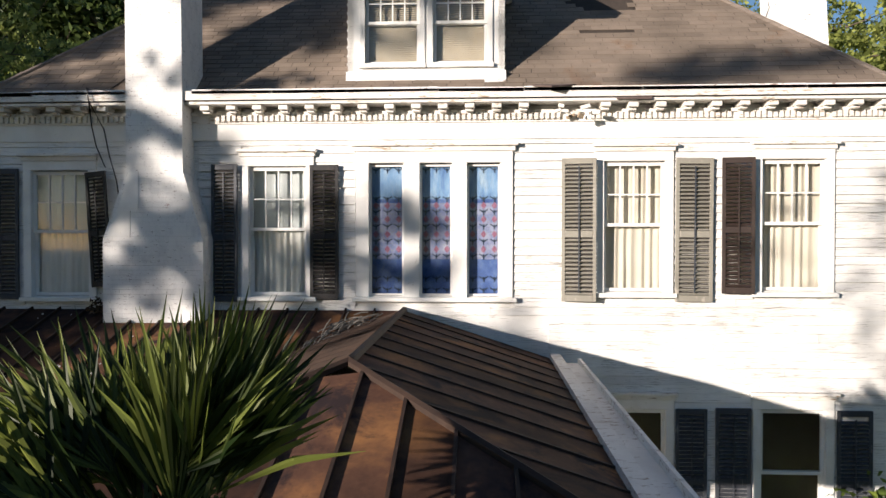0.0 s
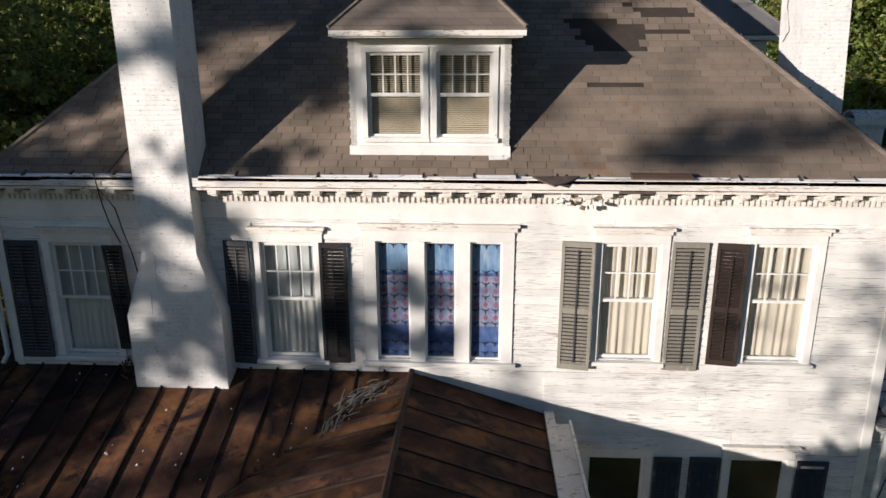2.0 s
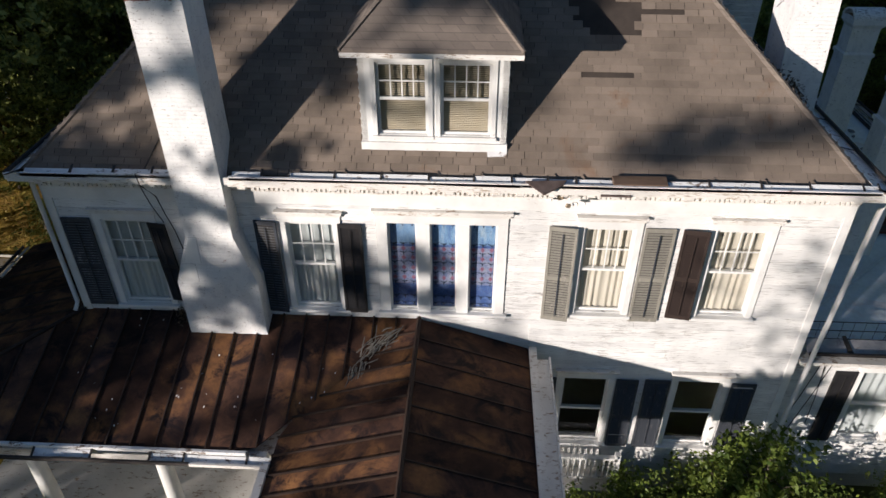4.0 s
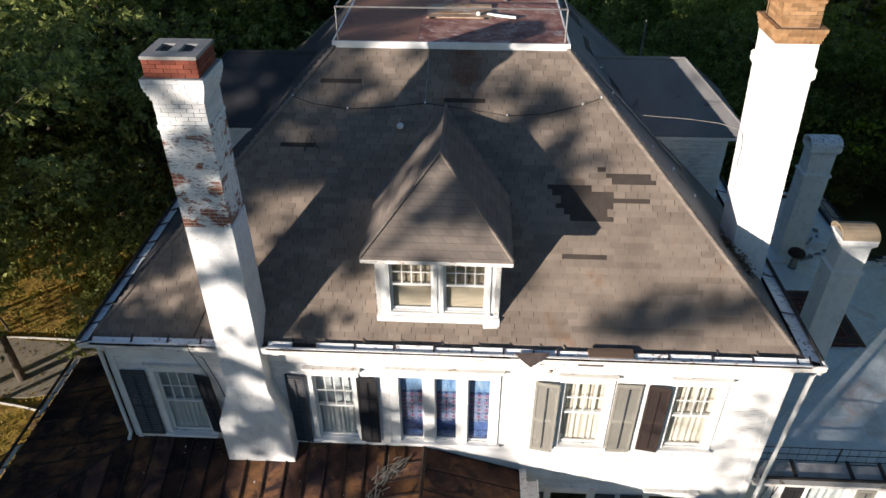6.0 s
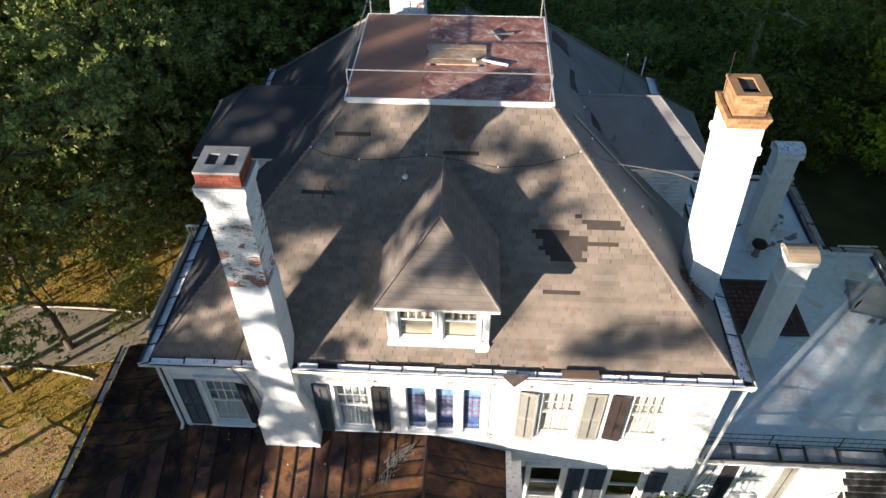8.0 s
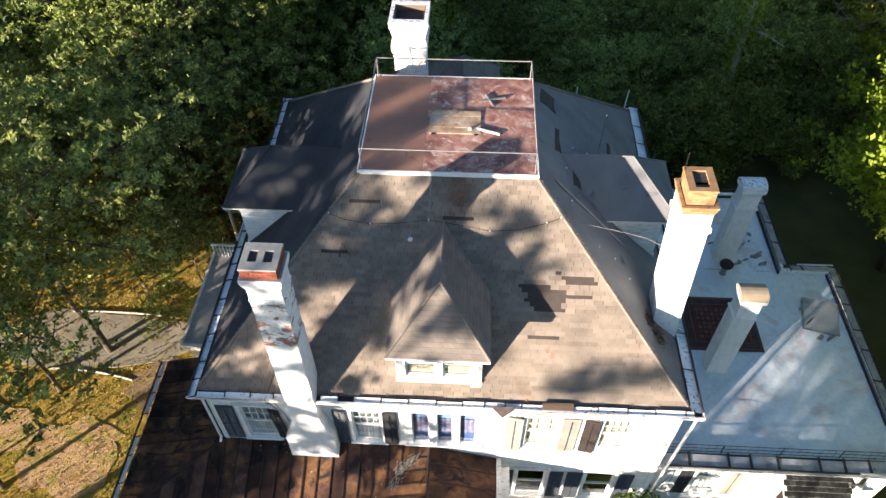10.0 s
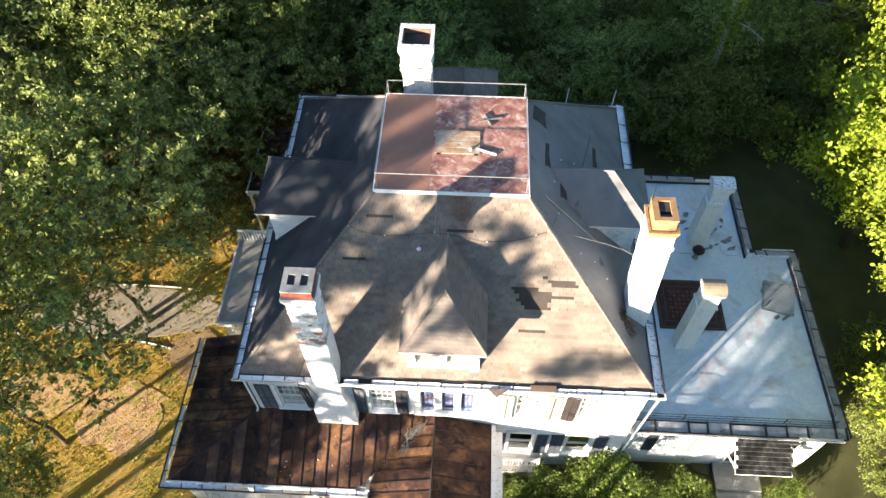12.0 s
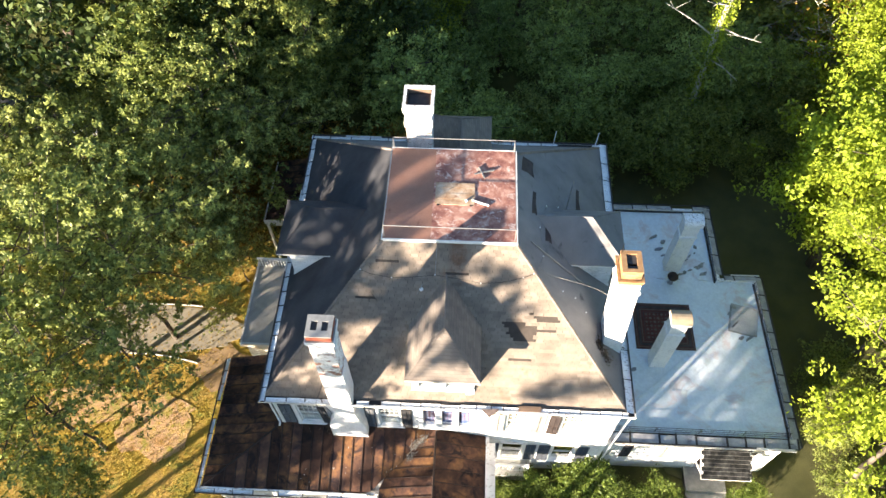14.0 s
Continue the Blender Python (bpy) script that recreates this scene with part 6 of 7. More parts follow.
w = thing("deck_lamp", (-0.18, 17.8, DZ + 0.1), "small white lamp on the tin deck", "lamp")
part("bulb", lathe(bmesh.new(), (-0.18, 17.85, DZ + 0.1), [(0.03, 0.0), (0.06, 0.04), (0.06, 0.09), (0.02, 0.12)], 10), "trim", w, smooth=True)

# fallen twigs on the porch roof
rng = random.Random(77)
bm = bmesh.new()
for k in range(86):
    low = k > 46
    cx, cy = (rng.gauss(-2.28, 0.13), rng.gauss(9.75, 0.10)) if low else (-2.25 + 0.6 * (k % 23) / 23 + rng.gauss(0, 0.08), 10.2 + 0.45 * (k % 23) / 23 + rng.gauss(0, 0.12))
    ang = rng.gauss(1.5, 0.10) if low else rng.gauss(0.9, 0.35)
    ln = rng.uniform(0.12, 0.42)
    dx, dy = ln * math.cos(ang) / 2, ln * math.sin(ang) / 2
    z = PZ - sf * (WY0 - cy) + rng.uniform(0.05, 0.12)
    tube(bm, [(cx - dx, cy - dy, z - sf * dy), (cx, cy + rng.uniform(-0.02, 0.02), z + 0.02), (cx + dx, cy + dy, z + sf * dy)], rng.uniform(0.007, 0.014), 4)
tagged(part("twig_pile", bm, "twig"), "heap of grey fallen twigs on the porch roof", "twigs", kind="stuff")
# bits of paint and leaves on the pans
bm = bmesh.new()
for k in range(34):
    x, y = rng.uniform(-8.0, -2.0), rng.uniform(8.5, 11.0)
    z = PZ - sf * (WY0 - y) + 0.014
    s = rng.uniform(0.006, 0.020)
    a = rng.uniform(0, 6.28)
    slab(bm, [(x + s * math.cos(a + q), y + 1.3 * s * math.sin(a + q), z + sf * 1.3 * s * math.sin(a + q) + 0.012) for q in (0, 1.4, 3.0, 4.5)], 0.004)
tagged(part("paint_flakes", bm, "gutter_white"), "white paint flakes scattered on the porch roof", "debris", kind="stuff")

# ---- wing door, awning, steps ----
door = thing("door_1", (12.2, WGY0 + 0.1, 0.4), "dark panelled side door under an awning", "door", kind="structure")
part("leaf", bevelled(boxes((11.78, 12.67, WGY0 + 0.10, WGY0 + 0.15, 0.42, 2.84)), 0.006), "shutter_brown", door)
part("door_frame", boxes((11.70, 11.78, WGY0 - 0.03, WGY0 + 0.2, 0.40, 2.92), (12.67, 12.75, WGY0 - 0.03, WGY0 + 0.2, 0.40, 2.92), (11.78, 12.67, WGY0 - 0.03, WGY0 + 0.2, 2.84, 2.92)), "trim", door)
part("door_handle", lathe(bmesh.new(), (12.58, WGY0 + 0.06, 1.4), [(0.01, 0), (0.035, 0.01), (0.035, 0.05), (0.01, 0.06)], 8), "iron", door)
aw = thing("awning", (12.4, 11.0, 3.4), "mossy dark shingled awning over the side door", "awning")
bm = bmesh.new()
rng = random.Random(9)
for r in range(8):
    for k in range(11):
        x0 = 11.32 + k * 0.205 + (0.1 if r % 2 else 0)
        y0 = 10.05 + r * 0.165
        z = 3.02 + r * 0.088
        box(bm, x0, x0 + 0.20, y0, y0 + 0.22, z - 0.05 + rng.uniform(0, 0.015), z + 0.025 + rng.uniform(0, 0.015))
sh_ = part("wood_shingles", bm, "old_shake", aw)
sh_["kind"] = "stuff"
bm = bmesh.new()
slab(bm, [(11.30, 10.06, 2.94), (13.65, 10.06, 2.94), (13.65, 11.44, 3.68), (11.30, 11.44, 3.68)], 0.05)
part("deck", bm, "trim_worn", aw)
for x in (11.36, 13.58):
    part("brace", tube(bmesh.new(), [(x, 10.2, 3.0), (x, 11.42, 2.2)], 0.04, 4), "trim", aw)
steps = thing("steps", (12.3, 10.5, 0), "grey concrete steps and path to the side door", "steps", kind="structure")
for k in range(3):
    part("step", bevelled(boxes((11.35, 13.35, 10.2 - 0.3 * k, 11.44, 0.0, 0.40 - 0.13 * k)), 0.01), "concrete", steps)
part("path_slab", boxes((11.45, 13.2, 2.0, 9.55, -0.02, 0.07)), "concrete", steps)
w = thing("wall_cable", (7.3, 11.38, 4.2), "thin dark cables hanging down the wing wall", "cable")
for a, b in (((7.42, 4.22), (7.02, 1.9)), ((7.66, 4.20), (7.22, 1.8)), ((7.50, 4.05), (7.62, 2.2))):
    part("wire", tube(bmesh.new(), [(a[0], 11.37, a[1]), ((a[0] + b[0]) / 2 + 0.03, 11.40, (a[1] + b[1]) / 2), (b[0], 11.41, b[1])], 0.008, 4), "iron", w)
# porch balustrade below the lower windows
bl = thing("balustrade", (2.3, 10.3, 0.72), "white wooden balustrade on the porch edge", "balustrade")
part("hand_rail", bevelled(boxes((1.2, 3.35, 10.66, 10.78, 1.52, 1.60)), 0.008), "trim", bl)
part("foot_rail", boxes((1.2, 3.35, 10.68, 10.76, 0.84, 0.90)), "trim", bl)
for k in range(16):
    part("baluster", lathe(bmesh.new(), (1.30 + 0.135 * k, 10.72, 0.90), [(0.03, 0), (0.03, 0.08), (0.018, 0.14), (0.034, 0.30), (0.018, 0.48), (0.03, 0.56), (0.03, 0.62)], 8), "trim", bl)
part("newel", boxes((3.28, 3.40, 10.66, 10.78, 0.72, 1.72)), "trim", bl)
# low roofs on the far left side
bay = thing("bay_roof", (-10.4, 18.4, 4.0), "pale flat roof of a side bay with a white rail", "flat roof", kind="structure")
part("roof_sheet", boxes((-11.4, WX0, 15.6, 20.6, 3.92, 4.02)), "paving", bay)
part("edge_board", boxes((-11.5, -11.4, 15.6, 20.7, 3.75, 4.08), (-11.5, WX0, 20.6, 20.7, 3.75, 4.08), (-11.5, WX0, 15.5, 15.6, 3.75, 4.08)), "trim_worn", bay)
part("bay_wall", boxes((-11.3, WX0, 15.7, 20.5, 0, 3.92)), "clapboard", bay)
rl = thing("balustrade", (-10.8, 20.3, 4.0), "small white picket rail on the bay roof", "balustrade")
part("hand_rail", boxes((-11.4, -9.2, 20.25, 20.33, 4.72, 4.78)), "trim", rl)
for k in range(15):
    part("baluster", boxes((-11.36 + 0.15 * k, -11.32 + 0.15 * k, 20.27, 20.31, 4.02, 4.72)), "trim", rl)
rear = thing("rear_porch_roof", (-10.3, 24.0, 4.2), "brown rusted tin roof of the rear porch", "porch roof", kind="structure")
pan_roof(rear, lambda u, v: Vector((v, u, 5.0 - 0.22 * (WX0 - v))), 23.2, 27.6, 0.5, lambda u: -11.6, lambda u: WX0, 15)
part("beam", boxes((-11.7, -11.5, 23.2, 27.6, 3.9, 4.22), (-11.5, WX0, 23.1, 23.2, 3.9, 4.3)), "trim_worn", rear)
for y in (23.3, 25.4, 27.5):
    part("post", boxes((-11.62, -11.5, y - 0.07, y + 0.07, 0.0, 3.9)), "trim", rear)

# torn stretch of the cornice over the entrance side
torn = thing("torn_cornice", (2.0, 10.85, 8.4), "rotted broken boards hanging from the torn cornice", "broken boards")
rng = random.Random(93)
part("gap", boxes((2.08, 2.60, EY0 - 0.006, EY0 + 0.02, 8.51, 8.545)), "old_flashing", torn, "brown slot of the missing board")
for k in range(9):
    x, z = 1.18 + 0.075 * k + rng.uniform(-0.04, 0.04), rng.uniform(8.26, 8.46)
    bm = bevelled(boxes((-rng.uniform(0.03, 0.09), rng.uniform(0.03, 0.08), -0.02, 0.02, -rng.uniform(0.015, 0.04), rng.uniform(0.015, 0.04))), 0.006)
    bmesh.ops.transform(bm, matrix=pose(x, EY0 + rng.uniform(0.06, 0.28), z, rng.uniform(-30, 30), rng.uniform(-25, 25), rng.uniform(-25, 25)), verts=bm.verts)
    part("splintered_board", bm, rng.choice(("trim_worn", "tan_patch", "trim_worn", "old_wood")), torn)
w = thing("drop_cable", (-6.0, 10.9, 8.2), "dark cable sagging over the gutter and down the wall", "cable")
part("wire", tube(bmesh.new(), [on_front(-5.72, 11.75), on_front(-5.95, 11.35), on_front(-6.08, 11.02, 0.08), (-6.10, 10.66, 8.76), (-6.06, 10.64, 8.55), (-5.97, 10.92, 8.15), (-5.92, 10.98, 7.75), (-5.80, 10.97, 7.35), (-5.74, 11.0, 6.85)], 0.011, 5), "iron", w)
part("wire", tube(bmesh.new(), [(-6.06, 10.64, 8.55), (-6.16, 10.9, 8.2), (-6.14, 10.99, 7.9), (-5.98, 10.97, 7.55)], 0.010, 5), "iron", w)
rng = random.Random(57)
for nm, lb, n, cen, rad in (("leaf_heap", "dark heap of rotten leaves beside the chimney's foot", 260, Vector((-6.02, 10.93, 5.24)), (0.10, 0.12, 0.10)),
                            ("leaf_heap", "brown dead vine and leaves at the chimney's foot", 240, on_right(5.84, 13.02, 0.05), (0.13, 0.16, 0.10)),
                            ("leaf_heap", "brown leaves caught on the side slope above the gutter", 220, on_right(5.60, 13.45, 0.04), (0.09, 0.14, 0.05))):
    pts = np.array([[rng.gauss(0, rad[0]), rng.gauss(0, rad[1]), abs(rng.gauss(0, rad[2]))] for _ in range(n)])
    if nm == "leaf_heap" and cen.x > 0:
        pts[:, 2] -= PITCH * pts[:, 0]
    dead_leaves.append((nm, lb, pts, cen))
w = thing("chimney_cable", (5.7, 13.5, 11), "thin dark cable hanging down the white chimney", "cable")
part("wire", tube(bmesh.new(), [(5.61, 14.45, 12.15), (5.62, 14.3, 12.12), (5.64, 14.2, 11.85), (5.67, 14.28, 11.4), (5.70, 14.14, 10.95), (5.71, 14.4, 10.75)], 0.006, 5), "iron", w)


# ---- trees and plants ----
def leaf_mesh(name, centres, sizes, material, seed, droop=0.35, slim=0.55):
    """A crown of single leaves, each a folded diamond of its own."""
    rng = np.random.RandomState(seed)
    n = len(centres)
    nrm = rng.normal(size=(n, 3)) * 0.8 + np.array([0, 0, droop * 2])
    nrm /= np.linalg.norm(nrm, axis=1)[:, None]
    u = np.cross(nrm, rng.normal(size=(n, 3)))
    u /= np.linalg.norm(u, axis=1)[:, None]
    v = np.cross(nrm, u)
    s = sizes[:, None]
    p = np.stack([centres - u * s * 0.5, centres + v * s * slim * 0.5 + nrm * s * 0.08, centres + u * s * 0.5, centres - v * s * slim * 0.5 + nrm * s * 0.08], axis=1).reshape(-1, 3)
    me = bpy.data.meshes.new(name)
    me.vertices.add(4 * n)
    me.vertices.foreach_set("co", p.astype(np.float32).ravel())
    me.loops.add(4 * n)
    me.loops.foreach_set("vertex_index", np.arange(4 * n, dtype=np.int32))
    me.polygons.add(n)
    me.polygons.foreach_set("loop_start", np.arange(0, 4 * n, 4, dtype=np.int32))
    me.update(calc_edges=True)
    me.materials.append(M[material])
    return me


for nm, lb, pts, cen in dead_leaves:
    ob = new(nm, leaf_mesh(nm, pts, np.full(len(pts), 0.07), "leaf_dead", 58))
    ob.location = cen
    tagged(ob, lb, "leaves", kind="stuff")


def grown_on(bm, stem, first):
    """Joins the tube that begins at vertex number first to the stem that it grows on. Returns its vertices."""
    bm.verts.ensure_lookup_table()
    mine = bm.verts[first:]
    near = min(stem, key=lambda v: (v.co - mine[0].co).length_squared)
    bm.faces.new((mine[0], mine[1], near))
    return mine


def tree(name, label, seed, height, spread, bare, leaves, size, material, group, clump=0.75, limbs=7, trunk_r=0.22, category="tree", droop=0.35, flat=0.7, bark="bark", tight=0.34):
    """Tapered trunk, forking limbs, and leaf clumps gathered about the limb ends; bare: the height of the clear trunk."""
    rng = random.Random(seed)
    nr = np.random.RandomState(seed)
    t = thing(name, (0, 0, 0), label, category, group)
    bm = bmesh.new()
    lean = Vector((rng.uniform(-0.05, 0.05), rng.uniform(-0.05, 0.05), 1))
    spine = [lean * (height * 0.8 * k / 6) + Vector((rng.uniform(-1, 1), rng.uniform(-1, 1), 0)) * 0.012 * height * (k > 0) for k in range(7)]
    tube(bm, spine, [trunk_r * (1.25 if k == 0 else 1 - 0.13 * k) for k in range(7)], 8)
    spine_verts = list(bm.verts)
    tips = []
    for i in range(limbs):
        z = bare + (height * 0.78 - bare) * (i + rng.uniform(0.1, 0.9)) / limbs
        a = i * 2.4 + rng.uniform(-0.5, 0.5)
        root = lean * z
        f = 1 - 0.45 * (z - bare) / max(0.1, height - bare)
        reach = spread * f * rng.uniform(0.65, 1.0)
        tip = root + Vector((math.cos(a) * reach, math.sin(a) * reach, rng.uniform(0.15, 0.5) * reach))
        mid = root.lerp(tip, 0.5) + Vector((0, 0, 0.12 * reach))
        r0 = trunk_r * 0.45 * (0.6 + 0.4 * f)
        first = len(bm.verts)
        tube(bm, [root, mid, tip], [r0, r0 * 0.6, r0 * 0.2], 5)
        limb = grown_on(bm, spine_verts, first)
        tips += [(mid, 0.8), (tip, 1.0), (mid.lerp(tip, 0.5), 0.9)]
        for q in range(4):
            b = mid.lerp(tip, rng.uniform(0.0, 0.9))
            e = b + Vector((rng.uniform(-1, 1), rng.uniform(-1, 1), rng.uniform(-0.15, 0.8))) * spread * 0.36
            first = len(bm.verts)
            tube(bm, [b, e], [r0 * 0.35, r0 * 0.1], 4)
            grown_on(bm, limb, first)
            tips.append((e, 0.85))
    tips.append((lean * height * 0.86, 1.0))
    part("trunk", bm, bark, t, smooth=True)
    pts = np.array([p[:] for p, _ in tips])
    wt = np.array([w for _, w in tips])
    pick = nr.choice(len(tips), size=leaves, p=wt / wt.sum())
    # each clump is a cluster of smaller sprays
    sprays = nr.normal(size=(len(tips), 9, 3)) * clump * np.array([1, 1, flat])
    c = pts[pick] + sprays[pick, nr.randint(0, 9, leaves)] + nr.normal(size=(leaves, 3)) * clump * tight * np.array([1, 1, flat])
    c[:, 2] = np.maximum(c[:, 2], 0.15)
    ob = new("crown", leaf_mesh("crown", c, nr.uniform(0.6, 1.3, leaves) * size, material, seed, droop))
    ob.parent = t
    return t


def planted(src, spots, seed):
    """Copies of a built tree at (x, y, scale) or (x, y, scale, turn); without a turn each is turned its own way. The first takes the tree itself."""
    rng = random.Random(seed)
    for k, (x, y, s, *turn) in enumerate(spots):
        if turn:
            f = s / src.scale.x
            m = pose(x, y, 0, 0, 0, turn[0]) @ Matrix.Diagonal((f, f, f, 1))
        else:
            m = pose(x, y, 0, 0, 0, rng.uniform(0, 360)) @ Matrix.Diagonal((s * rng.uniform(0.92, 1.08), s * rng.uniform(0.92, 1.08), s, 1))
        if k == 0:
            src.matrix_basis = m
        else:
            copy_thing(src, m)


oak_a = tree("oak_tree", "broad green oak with turning leaves beside the house", 1, 13, 5.6, 3.0, 26000, 0.23, "leaf_oak", "oaks beside the house", 0.80, 10, 0.26, "tree", 0.12, tight=0.22)
oak_b = tree("oak_tree", "tall green oak with an uneven crown beside the house", 2, 15, 5.2, 3.5, 26000, 0.23, "leaf_oak", "oaks beside the house", 0.80, 11, 0.26, "tree", 0.12, tight=0.22)
oak_c = tree("lawn_oak", "slender open-crowned oak over the golden side lawn", 21, 9.5, 3.8, 2.6, 9000, 0.23, "leaf_lawn", "oaks on the side lawn", 0.52, 12, 0.085, "tree", 0.12, tight=0.22)
oak_d = tree("spreading_oak", "wide open-crowned oak reaching over the side lawn", 26, 17, 8.2, 7.0, 16000, 0.24, "leaf_lawn", "spreading oaks", 0.62, 15, 0.15, "tree", 0.12, tight=0.20)
dusk_oak = tree("front_oak", "unseen thick-trunked oak placed to shade the left porch", 27, 10.5, 4.6, 4.0, 9500, 0.24, "leaf_oak", "trees on the front lawn", 0.60, 12, 0.42)
gold_a = tree("small_tree", "low tree with yellow and rust autumn leaves", 3, 5.5, 2.4, 0.8, 5200, 0.22, "leaf_gold", "autumn trees", 0.5, 7, 0.10)
dark_a = tree("wood_tree", "dark green tree of the wood behind the house", 4, 13, 4.2, 1.5, 11000, 0.30, "leaf_dark", "trees of the wood", 0.9, 10, 0.22, tight=0.22)
dark_b = tree("wood_tree", "tall dark tree of the wood behind the house", 5, 15, 4.6, 2.0, 11000, 0.30, "leaf_dark", "trees of the wood", 1.0, 10, 0.24, tight=0.22)
dark_c = tree("distant_oak", "unseen broad oak added to screen sun and horizon", 14, 14, 6.0, 1.2, 9000, 0.42, "leaf_oak", "distant oaks", 1.1, 10, 0.30)
dark_d = tree("tall_oak", "tall oak against the evening sky, shade in its leaf colour", 15, 15, 4.6, 2.0, 17000, 0.24, "leaf_shaded", "tall oaks", 0.8, 12, 0.24)
bright_a = tree("maple_tree", "bright yellow-green tree in full evening sun", 6, 11.5, 4.6, 2.0, 30000, 0.21, "leaf_bright", "bright trees", 0.75, 11, 0.22, "tree", 0.05)
bright_b = tree("maple_tree", "tall bright yellow-green tree leaning over the low wing", 64, 15.2, 6.4, 8.6, 20000, 0.21, "leaf_bright", "bright trees", 0.62, 12, 0.22, "tree", 0.05)
shrub_a = tree("shrub", "leafy green shrub against the front of the house", 7, 1.9, 0.85, 0.15, 2600, 0.12, "leaf_shrub", "front shrubs", 0.26, 8, 0.035, "shrub", 0.5)
# two tree shapes that stand out of view, only to cast dappled shade
shade_a = tree("street_tree", "unseen tall open-crowned tree added to dapple the house", 8, 19, 5.6, 6.5, 4300, 0.46, "leaf_oak", "trees on the front lawn", 0.38, 13, 0.21)
shade_b = tree("street_tree", "unseen tall slender tree added to dapple the house", 9, 20, 5.0, 6.0, 3200, 0.44, "leaf_oak", "trees on the front lawn", 0.42, 10, 0.30)

planted(oak_a, [(-18.5, 26.5, 0.85), (-25.5, 23.0, 1.0), (-16.0, 40.0, 1.15), (-30.5, 31.0, 1.05), (-36.0, 24.0, 1.1), (-26.0, 44.0, 1.35), (-20.5, 34.0, 1.35), (27.5, 46.0, 2.1), (33.0, 47.0, 2.1)], 1)
planted(oak_b, [(-17.5, 29.5, 0.95), (-11.6, 31.5, 0.8), (-9.0, 36.5, 0.9), (-14.0, 34.0, 0.95), (-10.2, 33.6, 0.95), (-12.6, 36.8, 1.0), (-22.5, 38.5, 1.1), (-34.0, 40.0, 1.15), (-14.0, 50.0, 1.3), (20.2, 48.0, 1.75)], 2)
planted(oak_c, [(-16.4, 24.6, 1.15), (-13.6, 26.0, 1.0), (-20.5, 20.6, 0.95), (-22.5, 23.5, 0.9), (-29.0, 14.5, 0.8), (-27.0, 17.4, 0.75), (-30.5, 20.5, 0.85), (-21.5, 10.2, 0.72), (-24.6, 13.4, 0.8), (-18.2, 8.2, 0.5), (-13.2, 21.6, 0.62), (-13.6, 18.9, 0.34), (-16.0, 21.2, 0.72), (-18.6, 20.2, 0.55), (-21.6, 17.6, 0.42)], 22)
planted(oak_d, [(-20.2, 14.6, 0.95, 10.0), (-23.5, 20.5, 0.85, 80.0), (-14.8, 26.6, 0.82, 40.0), (-18.6, 11.0, 0.70, 250.0), (-16.6, 17.6, 0.88, 320.0), (-18.0, 15.4, 0.66, 200.0)], 23)
# out of view; its crown shades the left porch, its trunk the lawn
planted(dusk_oak, [(-24.4, 1.5, 0.753, 71.1)], 25)
planted(gold_a, [(-13.0, 24.5, 0.9), (-15.0, 26.5, 1.0), (-19.0, 24.5, 0.8), (-12.8, 28.5, 0.8), (-21.5, 19.0, 0.7), (-9.2, 30.2, 0.9), (-4.5, 31.0, 0.9)], 3)
spots_a, spots_b = [], []
rng = random.Random(12)
for j, y in enumerate((31.5, 36.5, 42, 48, 55, 63)):
    for i in range(10):
        x = -4 + 5.4 * i + (2.6 if j % 2 else 0) + rng.uniform(-1.2, 1.2)
        yy = y + rng.uniform(-1.6, 1.6)
        if j == 0 and 8 < x < 19:
            yy += 4.5
        if x > 22 and yy < 45:
            continue
        s = rng.uniform(0.72, 1.05) * (0.78 if j == 0 else 1.0)
        (spots_a if (i + j) % 2 else spots_b).append((x, yy, s))
for x, y, s in ((19.5, 44, 1.5), (25.5, 46, 1.65), (24, 42, 1.6), (21, 47, 1.65), (31, 36, 1.5), (38, 44, 1.4), (28, 50, 1.45), (36, 30, 1.2), (42, 36, 1.35), (-28, 56, 1.3), (-38, 50, 1.35), (-20, 60, 1.3)):
    spots_a.append((x, y, s))
planted(dark_a, spots_a, 4)
planted(dark_d, [(-6.0, 38.5, 0.95), (-10.5, 40.0, 1.2), (-15.0, 35.5, 1.15), (-19.0, 38.5, 2.0), (-24.5, 36.5, 2.1), (-30.0, 40.0, 2.2), (-13.0, 43.0, 2.1), (-21.0, 45.0, 2.2), (-27.0, 47.0, 1.9), (-16.0, 49.0, 1.9)], 15)
planted(dark_b, spots_b, 5)
planted(bright_a, [(21.0, 24.3, 1.22), (25.5, 17.0, 1.1), (27.5, 24.0, 1.2), (28.5, 31.0, 1.2), (25.5, 8.0, 1.0), (31.0, 37.5, 1.2), (33.0, 28.0, 1.2), (24.6, 33.4, 0.8), (33.5, 20.0, 1.2), (22.6, 2.6, 0.8), (30.5, 12.5, 1.1), (25.4, 39.0, 0.9), (-4.2, 45.0, 0.95)], 6)
planted(bright_b, [(18.6, 10.8, 1.0), (20.6, 17.2, 0.86), (19.2, 4.6, 0.8)], 63)
# the last four are added beside the wing to darken sunlit lawn
planted(tree("wood_bush", "round leafy green tree at the edge of the wood", 71, 6.5, 2.6, 0.8, 9000, 0.20, "leaf_oak", "bushes at the wood", 0.5, 9, 0.10, "tree", 0.2), [(11.7, 30.6, 1.0), (14.2, 31.4, 1.0), (8.7, 31.5, 0.85), (20.2, 34.0, 0.95), (18.0, 31.5, 0.6), (21.5, 31.0, 0.7), (3.5, 32.5, 0.9), (18.6, 10.4, 0.5), (18.9, 13.0, 0.55), (18.2, 7.6, 0.5), (19.4, 16.0, 0.6)], 72)
